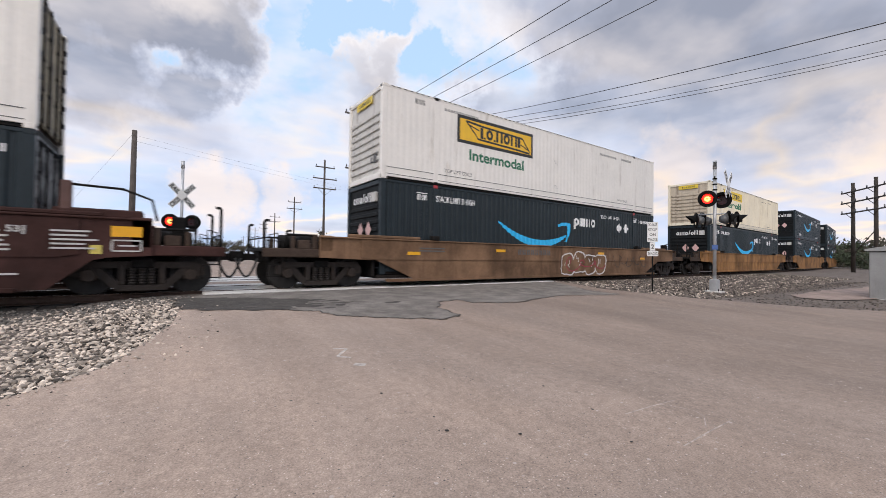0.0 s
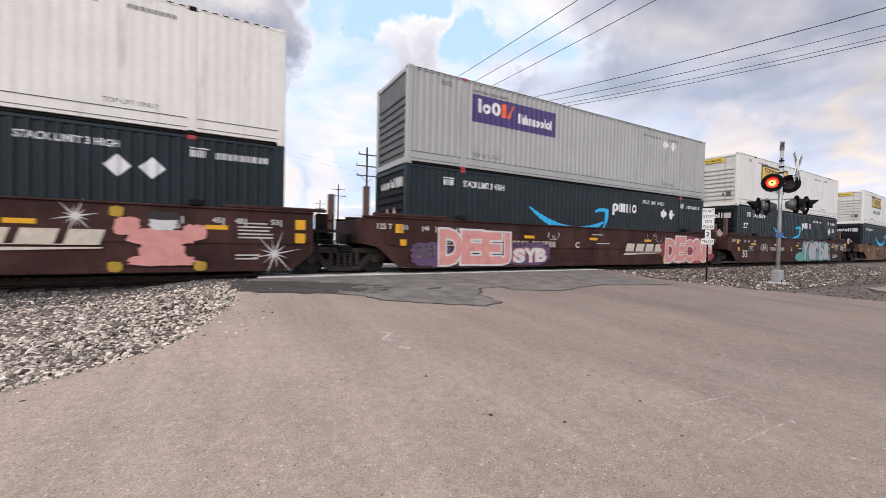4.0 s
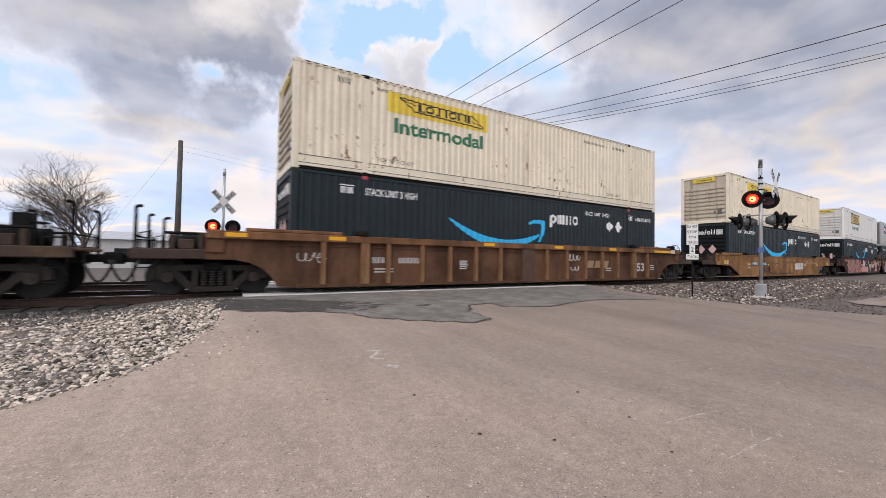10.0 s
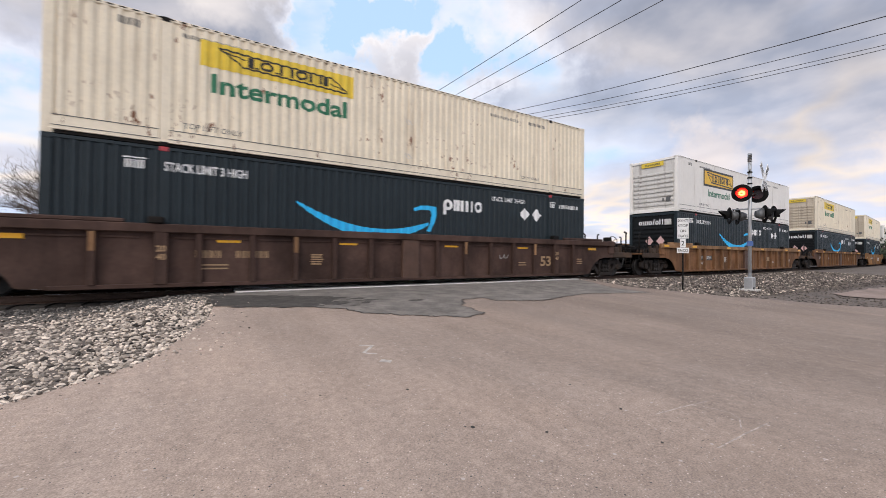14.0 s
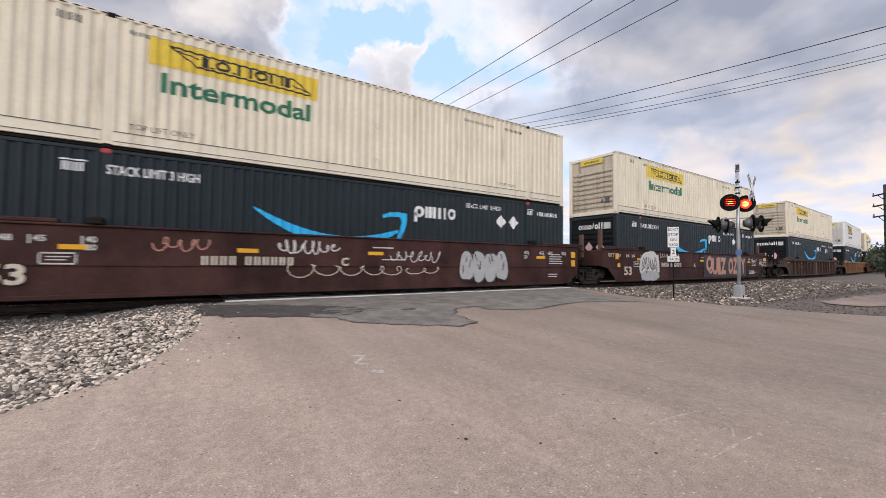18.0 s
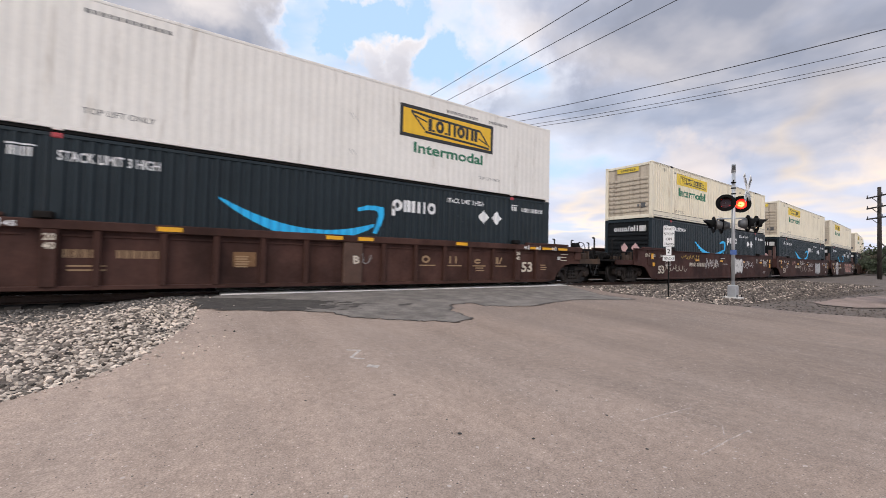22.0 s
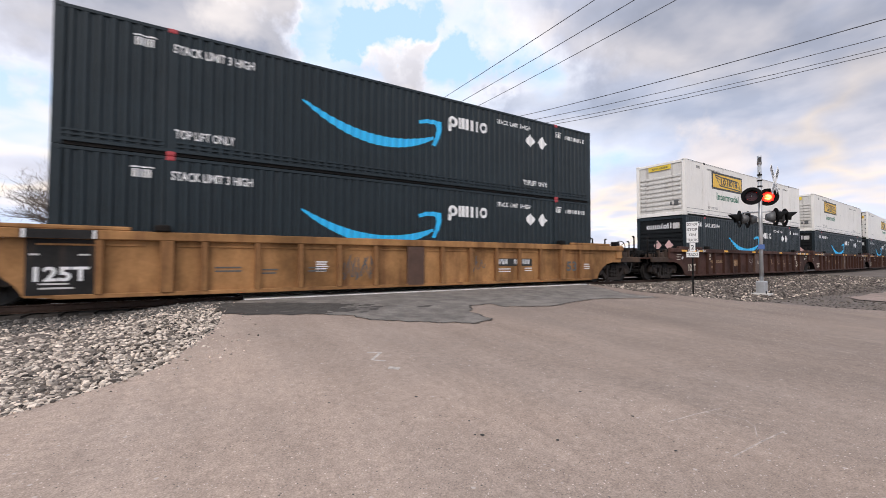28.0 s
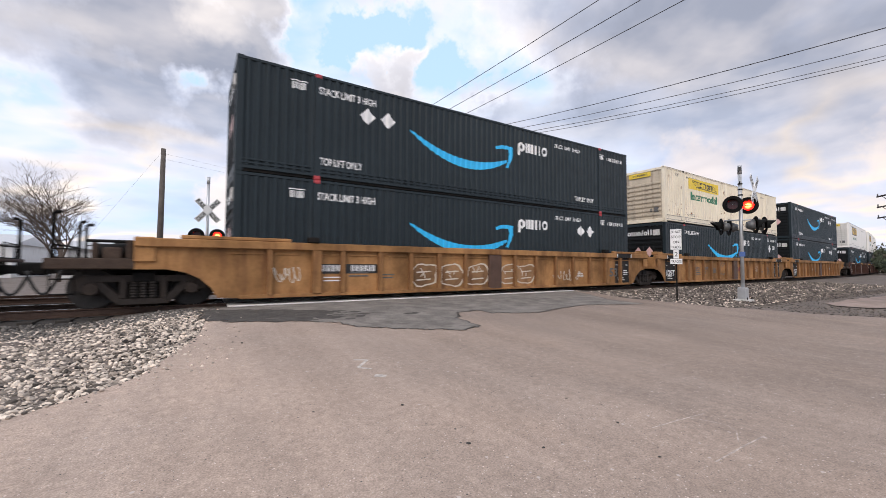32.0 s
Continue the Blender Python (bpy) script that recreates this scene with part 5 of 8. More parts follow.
def tags_ribbed(c, mat, wordmat, num, logo, y=-1.375, fifty=6.80, strip_x=(-6.7, -4.2, -0.55, 0.35, 3.7, 6.9), dark_plate=False, low=False):
    if low:
        for x in strip_x:
            panel(c, "reflector_strip", x - 0.25, x + 0.25, 1.14, 1.24, yellow_reflector, y, "yellow reflective strip")
    else:
        strips(c, "ribbed", [(x, 1.43) for x in strip_x])
    if dark_plate:
        panel(c, "number_plate", num - 0.05, num + 1.70, 0.72, 0.98, black_mark, y, "black number plate")
    bm = bars(B(), num + 0.03, 0.78, 0.55, 0.17, 4)
    bars(bm, num + 0.85, 0.78, 0.75, 0.17, 6)
    flat(c, "car_number", bm, mat, y - 0.006, "", True)
    word(c, "53", fifty - 0.25, 0.52, 0.36, 0.56, wordmat, y, "stencilled figures")
    small_print(c, num + 0.1, 0.60, 0.6, 2, mat, y, 2)
    small_print(c, 7.55, 0.75, 0.42, 3, mat, y, 3)
    small_print(c, -2.9, 0.85, 0.42, 5, mat, y, 4, 0.06)
    small_print(c, 4.4, 0.62, 0.4, 2, mat, y, 5)


def black_end(c, e, y=-1.375):
    """Black end bay with capacity stencils."""
    x0, x1 = (-8.35, -7.32) if e < 0 else (6.95, 7.98)
    panel(c, "black_bay_panel", x0, x1, 0.22, 1.33, black_car, y, "black painted end bay")
    panel(c, "black_chord_panel", x0 - 0.05, x1 + 0.05, 1.335, 1.515, black_car, -1.504, "black painted length of top chord")
    for x in (x0, x1):
        panel(c, "length_mark", x - 0.025, x + 0.025, 1.34, 1.51, white_mark, -1.508)
    yy = y - 0.004
    if e < 0:
        word(c, "125T", x0 + 0.12, 0.50, 0.28, 0.82, white_mark, yy)
    small_print(c, x0 + 0.2, 0.42, 0.62, 2, dull_mark, yy, 3)
    small_print(c, x0 + 0.06, 1.0, 0.2, 1, dull_mark, yy, 4)
    small_print(c, x1 - 0.26, 1.0, 0.2, 1, dull_mark, yy, 5)


def fat_word(c, s, x0, x1, z, h, fill, line, y, label=""):
    """Sprayed lettering: a swollen outline behind swollen letters."""
    rl = random.Random(len(s) * 5 + int(x0 * 10))
    wide = sum(0.5 if ch in "IiJ" else 1.0 for ch in s)
    slot, cx = (x1 - x0) / wide, x0
    for k, ch in enumerate(s):
        w = slot * (0.5 if ch in "IiJ" else 1.0) * 1.04
        vf, ff = text_mesh(ch, 0.05)
        vo, fo = text_mesh(ch, 0.095)
        lo, hi = vf[:, 1].min(), vf[:, 1].max()
        kx, kz = w / vf[:, 0].max(), h * rl.uniform(0.94, 1.04) / (hi - lo)
        lean, zz = rl.uniform(-0.06, 0.10), z + rl.uniform(-0.02, 0.03)
        for verts, faces, sh, mt, yy in ((vo, fo, 0.045 / 0.72, line, y), (vf, ff, 0.0, fill, y - 0.0015 - 0.0012 * (k % 2))):
            bm = B()
            vs = [bm.verts.new((cx + (p[0] - sh) * kx + lean * (p[1] - lo) * kz, 0, max(0.15, zz + (p[1] - lo) * kz))) for p in verts]
            for q in faces:
                try:
                    bm.faces.new([vs[a] for a in q])
                except ValueError:
                    pass
            flat(c, "graffiti", bm, mt, yy - (0.0006 * (k % 2) if mt is line else 0), label if mt is fill else "")
        cx += slot * (0.5 if ch in "IiJ" else 1.0)
    rnd = random.Random(len(s) * 7 + int(x0 * 10))
    bm = B()
    for i in range(len(s) * 3):
        u, v, r = rnd.uniform(x0, x1), rnd.uniform(z + 0.1, z + h), rnd.uniform(0.02, 0.07)
        quad(bm, ((u - r * 2, v), (u + r, v + r * 0.6), (u + r * 2, v + r * 0.9), (u, v + r * 0.3)))
    flat(c, "graffiti_shade", bm, line, y - 0.0045, "", True)


def mark_cars():
    ys, yr = -1.472, -1.375
    c = CARS[3]                                           # yellow car with sprayed figures
    strips(c, "tapered", ((-7.0, 1.0), (-3.3, 1.15), (3.0, 1.15), (6.6, 0.95)))
    flat(c, "car_number", bars(B(), -2.4, 1.02, 1.9, 0.2, 8), grey_stencil, ys - 0.004, "", True)
    graffiti(c, 0.2, 3.3, 0.22, 1.15, brown_yellow, white_spray, 4, 21, ys - 0.004, label="sprayed letter shapes outlined in white")
    scribble(c, 0.3, 3.2, 0.35, 1.0, red_spray, 9, 23, ys - 0.012, 0.03)
    scribble(c, 4.0, 7.0, 0.5, 1.1, black_spray, 16, 22, ys - 0.006)
    small_print(c, -6.8, 1.15, 1.0, 2, grey_stencil, ys, 2)

    c = CARS[4]                                           # lead car of the first joined set
    tags_smooth(c, "B", -4.15, lead=True)
    scribble(c, -5.5, -4.5, 0.65, 1.36, white_spray, 18, 31, ys - 0.006, 0.02)
    blob(c, -0.3, 1.6, 0.16, 0.72, teal_spray, ys - 0.004, 32, "teal sprayed cloud", "graffiti_cloud")
    blob(c, 0.75, 5.95, 0.17, 1.50, teal_spray, ys - 0.005, 33, "teal sprayed cloud", "graffiti_cloud")
    blob(c, 5.6, 6.15, 0.17, 0.62, teal_spray, ys - 0.0045, 37, "", "graffiti_cloud")
    fat_word(c, "Yerba", 0.85, 5.75, 0.20, 1.22, silver_spray, slate_spray, ys - 0.0085, "fat silver sprayed lettering with dark outline")

    c = CARS[5]
    tags_smooth(c, "C", -4.15)
    blob(c, -7.95, -6.6, 0.17, 0.9, purple_spray, ys - 0.004, 35, "violet sprayed cloud", "graffiti_cloud")
    fat_word(c, "DEEJ", -7.0, -4.25, 0.22, 1.1, pink_spray, white_spray, ys - 0.0085, "fat pink sprayed lettering with white outline")
    blob(c, -4.35, -2.45, 0.18, 1.0, purple_spray, ys - 0.004, 34, "", "graffiti_cloud")
    fat_word(c, "SYB", -4.1, -2.6, 0.27, 0.48, white_spray, pink_spray, ys - 0.0085)
    scribble(c, -2.6, -1.9, 1.06, 1.38, white_spray, 8, 38, ys - 0.006, 0.012)
    slant_word(c, 1.85, 4.5, 0.70, 1.03, 4, cream_stencil, ys)
    blob(c, 4.4, 8.7, 0.16, 1.42, red_spray, ys - 0.007, 39, "crimson sprayed cloud", "graffiti_cloud")
    for q in range(4):
        blob(c, 4.5 + q * 1.05, 4.9 + q * 1.05, 0.16, 0.5, gold_spray, ys - 0.008, 90 + q, "", "graffiti_cloud")
    fat_word(c, "DECaF", 4.65, 8.45, 0.24, 1.08, pink_spray, white_spray, ys - 0.0125, "fat pink sprayed lettering with white outline")
    scribble(c, 3.3, 4.3, 1.1, 1.5, dull_mark, 8, 41, ys - 0.006, 0.012)

    c = CARS[6]
    tags_smooth(c, "", -3.0)
    blob(c, -8.1, -2.0, 0.16, 1.50, black_spray, ys - 0.004, 42, "black sprayed cloud", "graffiti_cloud")
    for q, (a, e) in enumerate(((-7.9, 1.2), (-5.9, 1.25), (-4.4, 1.2), (-2.6, 0.5))):
        blob(c, a, a + 0.5, e - 0.3, e + 0.22, gold_spray, ys - 0.0055, 46 + q, "", "graffiti_cloud")
    fat_word(c, "HABANERO", -7.9, -2.2, 0.20, 1.22, dull_pink, black_spray, ys - 0.0085, "crowded tall pink sprayed lettering")
    graffiti(c, -2.0, 1.34, 0.2, 0.86, pink_spray, purple_spray, 4, 44, ys - 0.0085, label="pink sprayed letter shapes")
    blob(c, -1.2, -0.4, 0.8, 1.42, white_spray, ys - 0.012, 45)
    slant_word(c, 1.85, 4.65, 0.72, 1.04, 4, cream_stencil, ys)
    for q, (a, b, e, f) in enumerate(((5.0, 6.2, 0.75, 1.08), (5.2, 6.0, 0.35, 0.80), (4.75, 5.2, 0.95, 1.32), (5.95, 6.4, 0.85, 1.2), (5.0, 6.2, 0.28, 0.5))):
        blob(c, a, b, e, f, pink_spray, ys - 0.009 - 0.001 * q, 50 + q)
    blob(c, 5.35, 5.85, 1.05, 1.40, white_spray, ys - 0.016, 56)
    blob(c, 5.3, 5.9, 1.28, 1.46, black_spray, ys - 0.018, 57)
    for x, z in ((4.78, 0.24), (6.3, 0.24), (4.8, 1.4)):
        blob(c, x - 0.12, x + 0.12, z - 0.08, z + 0.14, gold_spray, ys - 0.016, int(x * 10))
    for x, z, r in ((1.5, 1.22, 0.24), (4.15, 1.3, 0.22), (2.55, 0.38, 0.3), (7.85, 0.55, 0.36)):
        star(c, x, z, r, ys)

    c = CARS[7]                                           # yellow car with the black number plate
    strips(c, "tapered", ((-5.86, 0.88), (-2.8, 0.86), (-0.64, 0.86), (1.5, 0.86), (3.9, 0.86), (6.55, 0.86)))
    for x in (-8.98, 9.1):
        panel(c, "reflector_panel", x - 0.14, x + 0.14, 0.88, 1.1, yellow_reflector, ys, "yellow reflective panel")
    panel(c, "white_patch", -8.80, -8.60, 0.86, 1.08, dull_mark, ys)
    panel(c, "number_plate", -5.49, -3.07, 0.80, 1.05, black_mark, ys, "black number plate")
    bm = bars(B(), -5.35, 0.86, 0.75, 0.14, 4)
    bars(bm, -4.2, 0.86, 0.98, 0.14, 6)
    flat(c, "car_number", bm, white_mark, ys - 0.007, "", True)
    graffiti(c, -2.7, 1.6, 0.24, 1.04, yellow_car, black_spray, 5, 62, ys - 0.004, label="letter shapes outlined in black spray")
    scribble(c, -4.2, -2.8, 0.35, 0.72, black_spray, 9, 61, ys - 0.005, 0.02)
    slant_word(c, 1.8, 3.5, 0.55, 1.0, 3, white_spray, ys, False)
    scribble(c, 3.8, 6.6, 0.92, 1.18, dull_mark, 20, 63, ys - 0.006, 0.012)
    word(c, "53", 6.9, 0.44, 0.28, 0.38, grey_stencil, ys)
    panel(c, "notice_box", 7.45, 7.8, 0.52, 0.74, grey_stencil, ys)
    scribble(c, -6.2, -5.5, 0.6, 0.8, dull_mark, 12, 64, ys - 0.006, 0.012)

    c = CARS[8]                                           # rust-brown ribbed car
    tags_ribbed(c, dull_mark, dull_mark, -5.9, None, strip_x=(-6.9, -1.8, 1.5, 4.7, -9.3))
    panel(c, "reflector_strip", 7.7, 9.05, 1.36, 1.46, yellow_reflector, -1.506, "long yellow reflective strip")
    panel(c, "white_patch", 9.06, 9.38, 1.34, 1.50, cream_stencil, -1.506, "pale grimy panel")
    scribble(c, 2.05, 2.8, 0.9, 1.2, white_spray, 12, 71, yr - 0.006, 0.022)
    scribble(c, 2.3, 2.8, 0.5, 0.75, white_spray, 5, 72, yr - 0.006, 0.022)
    scribble(c, -7.9, -7.2, 0.75, 1.1, white_spray, 10, 73, yr - 0.006, 0.012)
    panel(c, "number_plate", 3.14, 4.67, 0.62, 1.0, dark_brown, yr, "dark brand plate")
    slant_word(c, 3.2, 4.6, 0.66, 0.95, 3, tan_stencil, yr - 0.002, False)

    c = CARS[9]                                           # tan-brown ribbed car
    tags_ribbed(c, dull_mark, grey_stencil, -6.1, None, fifty=5.3, strip_x=(-9.5, -6.7, -2.6, 2.4, 6.8, 9.4), dark_plate=True)
    panel(c, "number_plate", 2.97, 4.0, 0.67, 0.94, black_mark, yr, "dark brand plate")
    slant_word(c, 3.0, 4.5, 0.68, 0.92, 3, tan_stencil, yr - 0.002, False)

    c = CARS[10]                                          # dark brown ribbed car
    tags_ribbed(c, tan_stencil, tan_stencil, -5.5, None, fifty=5.75, strip_x=(-8.5, -4.8, -1.9, 1.5, 4.6, 8.5), low=True)
    for x in (-7.25, -3.3, 2.0, 5.12):
        panel(c, "bare_rib_patch", x - 0.05, x + 0.05, 0.92, 1.32, tan_rib, -1.497, "tan primer patch on a rib")
    for e in (-1, 1):
        word(c, "20", (6.25 if e > 0 else -6.1) - 0.09, 0.92, 0.13, 0.18, tan_stencil, -1.506)
        word(c, "40", (6.25 if e > 0 else -6.1) - 0.09, 0.74, 0.13, 0.18, tan_stencil, -1.506)
    scribble(c, 3.5, 3.9, 0.75, 0.95, dull_mark, 6, 76, yr - 0.006, 0.01)

    c = CARS[11]                                          # lead car of the graffitied set
    tags_smooth(c, "A", -4.5, lead=True)
    blob(c, -6.45, -4.75, 0.16, 1.55, white_spray, ys - 0.006, 81, "white sprayed oval, greyed below for shade")
    # grey lower part is the lower sill's shade, put in as colour
    blob(c, -6.4, -4.8, 0.16, 0.62, silver_spray, ys - 0.008, 82)
    scribble(c, -6.3, -4.95, 0.5, 1.4, black_spray, 26, 83, ys - 0.011, 0.028)
    scribble(c, -4.7, -2.75, 1.26, 1.5, white_spray, 26, 84, ys - 0.006, 0.016)
    panel(c, "graffiti_ground", 0.1, 6.08, 0.24, 1.47, black_spray, ys - 0.003, "black sprayed ground")
    fat_word(c, "QUIZ", 0.35, 3.05, 0.38, 1.02, copper_spray, black_spray, ys - 0.0105, "square copper-pink sprayed lettering")
    fat_word(c, "OZZY", 3.35, 5.95, 0.38, 1.02, copper_spray, black_spray, ys - 0.0105, "square copper-pink sprayed lettering")

    c = CARS[12]
    tags_smooth(c, "C", -4.35)
    scribble(c, -2.75, -1.2, 1.09, 1.47, white_spray, 22, 91, ys - 0.006, 0.024)
    scribble(c, 0.4, 2.1, 0.92, 1.3, white_spray, 18, 92, ys - 0.006, 0.018)
    scribble(c, -2.5, 2.2, 0.5, 0.85, cream_stencil, 22, 93, ys - 0.006, 0.016)
    graffiti(c, 2.86, 4.9, 0.26, 1.36, silver_spray, black_spray, 4, 94, ys - 0.0085, label="fat silver sprayed letter shapes")
    scribble(c, -5.2, -4.2, 1.1, 1.45, copper_spray, 12, 95, ys - 0.006, 0.02)

    c = CARS[13]
    tags_smooth(c, "B", -4.35)
    scribble(c, -7.45, -4.7, 0.52, 0.9, cream_stencil, 18, 101, ys - 0.006, 0.018)
    scribble(c, -5.3, -3.15, 1.2, 1.46, gold_spray, 20, 102, ys - 0.006, 0.02)
    scribble(c, -2.35, -0.55, 0.7, 1.34, white_spray, 28, 103, ys - 0.006, 0.022)
    graffiti(c, 1.33, 3.25, 0.33, 1.42, white_spray, black_spray, 4, 104, ys - 0.0085, label="fat white sprayed letter shapes")
    scribble(c, 3.35, 5.1, 0.75, 1.28, white_spray, 18, 105, ys - 0.006, 0.018)

    for k, letter in ((14, "B"), (15, "C"), (16, "A")):   # weathered maroon ribbed set
        c = CARS[k]
        tags_ribbed(c, tan_stencil, cream_stencil, -5.95, None, strip_x=(-4.2, -0.55, 0.35, 3.7))
        end_figures(c, cream_stencil)
        word(c, letter, 0.0, 0.74, 0.22, 0.18, cream_stencil, -1.476)
        word(c, "125T", -8.04, 0.42, 0.32, 0.74, cream_stencil, yr)
        panel(c, "patch_panel", -2.95, -2.45, 0.63, 0.98, tan_rib, yr, "tan primer square")
        for q, x in enumerate((2.18, 3.22, 4.25, 5.22)):
            flat(c, "brand_mark", word_shapes(x + 0.06, 0.78, 0.34, 0.24, ("O", "H", "c", "I/")[q], 0.26), tan_stencil, yr - 0.004, "", True)
            panel(c, "brand_rule", x, x + 0.58, 0.69, 0.73, tan_stencil, yr)
        scribble(c, -2.1 + k % 3, -1.4 + k % 3, 0.7, 1.05, dull_mark, 9, 110 + k, yr - 0.004, 0.008)

    for k in (17, 18, 19):                                # ochre ribbed set
        c = CARS[k]
        num = {17: 3.05, 18: -5.2, 19: -6.0}[k]
        tags_ribbed(c, grey_stencil if k == 18 else white_mark, grey_stencil, num, None, strip_x=(), dark_plate=k != 18)
        black_end(c, -1) if k != 19 else None
        if k != 17:
            black_end(c, 1)
        small_print(c, -5.2, 0.72, 0.6, 2, grey_stencil, yr, 6)
        small_print(c, -4.2, 0.66, 0.5, 2, grey_stencil, yr, 7)
        small_print(c, -3.1, 0.70, 0.5, 2, grey_stencil, yr, 8)
    scribble(CARS[17], -2.2, -1.25, 0.35, 1.05, grey_stencil, 30, 121, yr - 0.004, 0.013)
    scribble(CARS[17], 1.95, 2.6, 0.5, 1.05, grey_stencil, 14, 122, yr - 0.004, 0.013)
    graffiti(CARS[18], -2.3, -1.05, 0.5, 1.2, ochre_car, grey_stencil, 3, 123, yr - 0.004)
    slant_word(CARS[18], 0.6, 1.6, 0.68, 0.97, 3, maroon_mark, yr, False)
    scribble(CARS[18], 3.2, 3.8, 0.6, 1.0, dull_mark, 6, 124, yr - 0.004, 0.016)
    scribble(CARS[18], 5.3, 5.9, 0.4, 1.0, grey_stencil, 12, 125, yr - 0.004, 0.02)
    for q, x in enumerate((-3.2, -2.15, -1.1, 0.35, 1.15)):
        graffiti(CARS[19], x, x + 0.78, 0.30, 1.02, tan_rib, cream_stencil, 1, 130 + q, yr - 0.004, label="sprayed outline letter shape")
        for z in (0.48, 0.72):
            flat(CARS[19], "graffiti_stroke", quad(B(), ((x + 0.12, z), (x + 0.62, z + 0.03), (x + 0.62, z + 0.07), (x + 0.12, z + 0.04))), cream_stencil, yr - 0.012)
    scribble(CARS[19], 3.0, 4.75, 0.35, 0.85, cream_stencil, 22, 140, yr - 0.006, 0.018)
    scribble(CARS[19], -7.15, -6.5, 0.45, 0.95, cream_stencil, 14, 141, yr - 0.006, 0.018)


mark_cars()

# ---- ground ----
def smooth(u):
    u = min(1.0, max(0.0, u))
    return u * u * (3 - 2 * u)


def ground(x, y):
    """Height of the land: it climbs to the crossing, drops beside the ballast and levels off far away."""
    z = 0.318 * smooth((y - 0.8) / 9.2)
    if y > 18.0:
        z = 0.318 - 0.22 * smooth((y - 18.0) / 6.0)
    left = smooth((-x) / 2.5)
    z -= left * 0.22 * smooth((y - 2.0) / 7.0) * (1 - smooth((y - 19) / 4))
    right = smooth((x - 13.2) / 1.5)
    if y < 18:
        z += right * (0.10 * smooth((x - 16) / 20) * (1 - smooth((y - 3) / 5)) - 0.06)
    return z


def road_material():
    """Worn asphalt: pinkish fines, pale and dark chippings, wheel-worn streaks along the road, blotches."""
    m = bpy.data.materials.new("worn_asphalt")
    m.use_nodes = True
    N, Lk = m.node_tree.nodes, m.node_tree.links
    b = N["Principled BSDF"]
    tc = N.new("ShaderNodeTexCoord")

    def tex(scale, detail=4.0, stretch=(1, 1, 1), rough=0.6):
        mp = N.new("ShaderNodeMapping")
        mp.inputs["Scale"].default_value = stretch
        Lk.new(tc.outputs["Object"], mp.inputs[0])
        n = N.new("ShaderNodeTexNoise")
        n.inputs["Scale"].default_value, n.inputs["Detail"].default_value, n.inputs["Roughness"].default_value = scale, detail, rough
        Lk.new(mp.outputs[0], n.inputs["Vector"])
        return n.outputs["Fac"]

    def rng(v, a, c, lo, hi):
        n = N.new("ShaderNodeMapRange")
        for k, q in (("From Min", a), ("From Max", c), ("To Min", lo), ("To Max", hi)):
            n.inputs[k].default_value = q
        Lk.new(v, n.inputs["Value"])
        return n.outputs[0]

    def mul(a, c):
        n = N.new("ShaderNodeMath")
        n.operation = "MULTIPLY"
        Lk.new(a, n.inputs[0]), Lk.new(c, n.inputs[1])
        return n.outputs[0]

    def mix(fac, a, c):
        n = N.new("ShaderNodeMix")
        n.data_type = "RGBA"
        for i, v in ((0, fac), (6, a), (7, c)):
            if isinstance(v, tuple):
                n.inputs[i].default_value = (*v, 1)
            else:
                Lk.new(v, n.inputs[i])
        return n.outputs[2]

    gain = mul(rng(tex(0.35, 5), 0.3, 0.7, 0.85, 1.15), rng(tex(1.1, 6, (1.6, 0.13, 1)), 0.3, 0.7, 0.88, 1.12))
    gain = mul(gain, rng(tex(14, 5), 0.3, 0.7, 0.86, 1.13))
    gain = mul(gain, rng(tex(75, 4), 0.28, 0.72, 0.66, 1.34))
    base = mix(rng(tex(0.5, 4, (1, 0.6, 1)), 0.35, 0.65, 0, 1), (0.388, 0.307, 0.256), (0.422, 0.324, 0.262))
    # lighter towards the left edge, evenly darker towards the right
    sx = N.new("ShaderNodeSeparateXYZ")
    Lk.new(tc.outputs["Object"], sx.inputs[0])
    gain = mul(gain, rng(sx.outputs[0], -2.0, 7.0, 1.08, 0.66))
    sc = N.new("ShaderNodeVectorMath")
    sc.operation = "SCALE"
    Lk.new(base, sc.inputs[0]), Lk.new(gain, sc.inputs["Scale"])
    col = sc.outputs[0]

    def chips(scale, size, share_, colour, col):
        v = N.new("ShaderNodeTexVoronoi")
        v.inputs["Scale"].default_value = scale
        Lk.new(tc.outputs["Object"], v.inputs["Vector"])
        sp = N.new("ShaderNodeSeparateColor")
        Lk.new(v.outputs["Color"], sp.inputs[0])
        pick = rng(sp.outputs[0], 1 - share_, 1 - share_ + 0.001, 0, 1)
        near = rng(v.outputs["Distance"], size, size * 0.6, 0, 1)
        return mix(mul(pick, near), col, colour)

    col = chips(17, 0.26, 0.05, (0.50, 0.43, 0.39), col)
    col = chips(80, 0.34, 0.07, (0.56, 0.49, 0.45), col)
    col = chips(62, 0.30, 0.05, (0.10, 0.09, 0.085), col)
    col = chips(36, 0.24, 0.09, (0.68, 0.58, 0.52), col)
    col = chips(26, 0.2, 0.04, (0.09, 0.08, 0.075), col)
    Lk.new(col, b.inputs["Base Color"])
    b.inputs["Roughness"].default_value = 0.85
    b.inputs["Specular IOR Level"].default_value = 0.3
    bp = N.new("ShaderNodeBump")
    bp.inputs["Strength"].default_value, bp.inputs["Distance"].default_value = 0.6, 0.006
    Lk.new(tex(95, 4), bp.inputs["Height"])
    Lk.new(bp.outputs[0], b.inputs["Normal"])
    return m


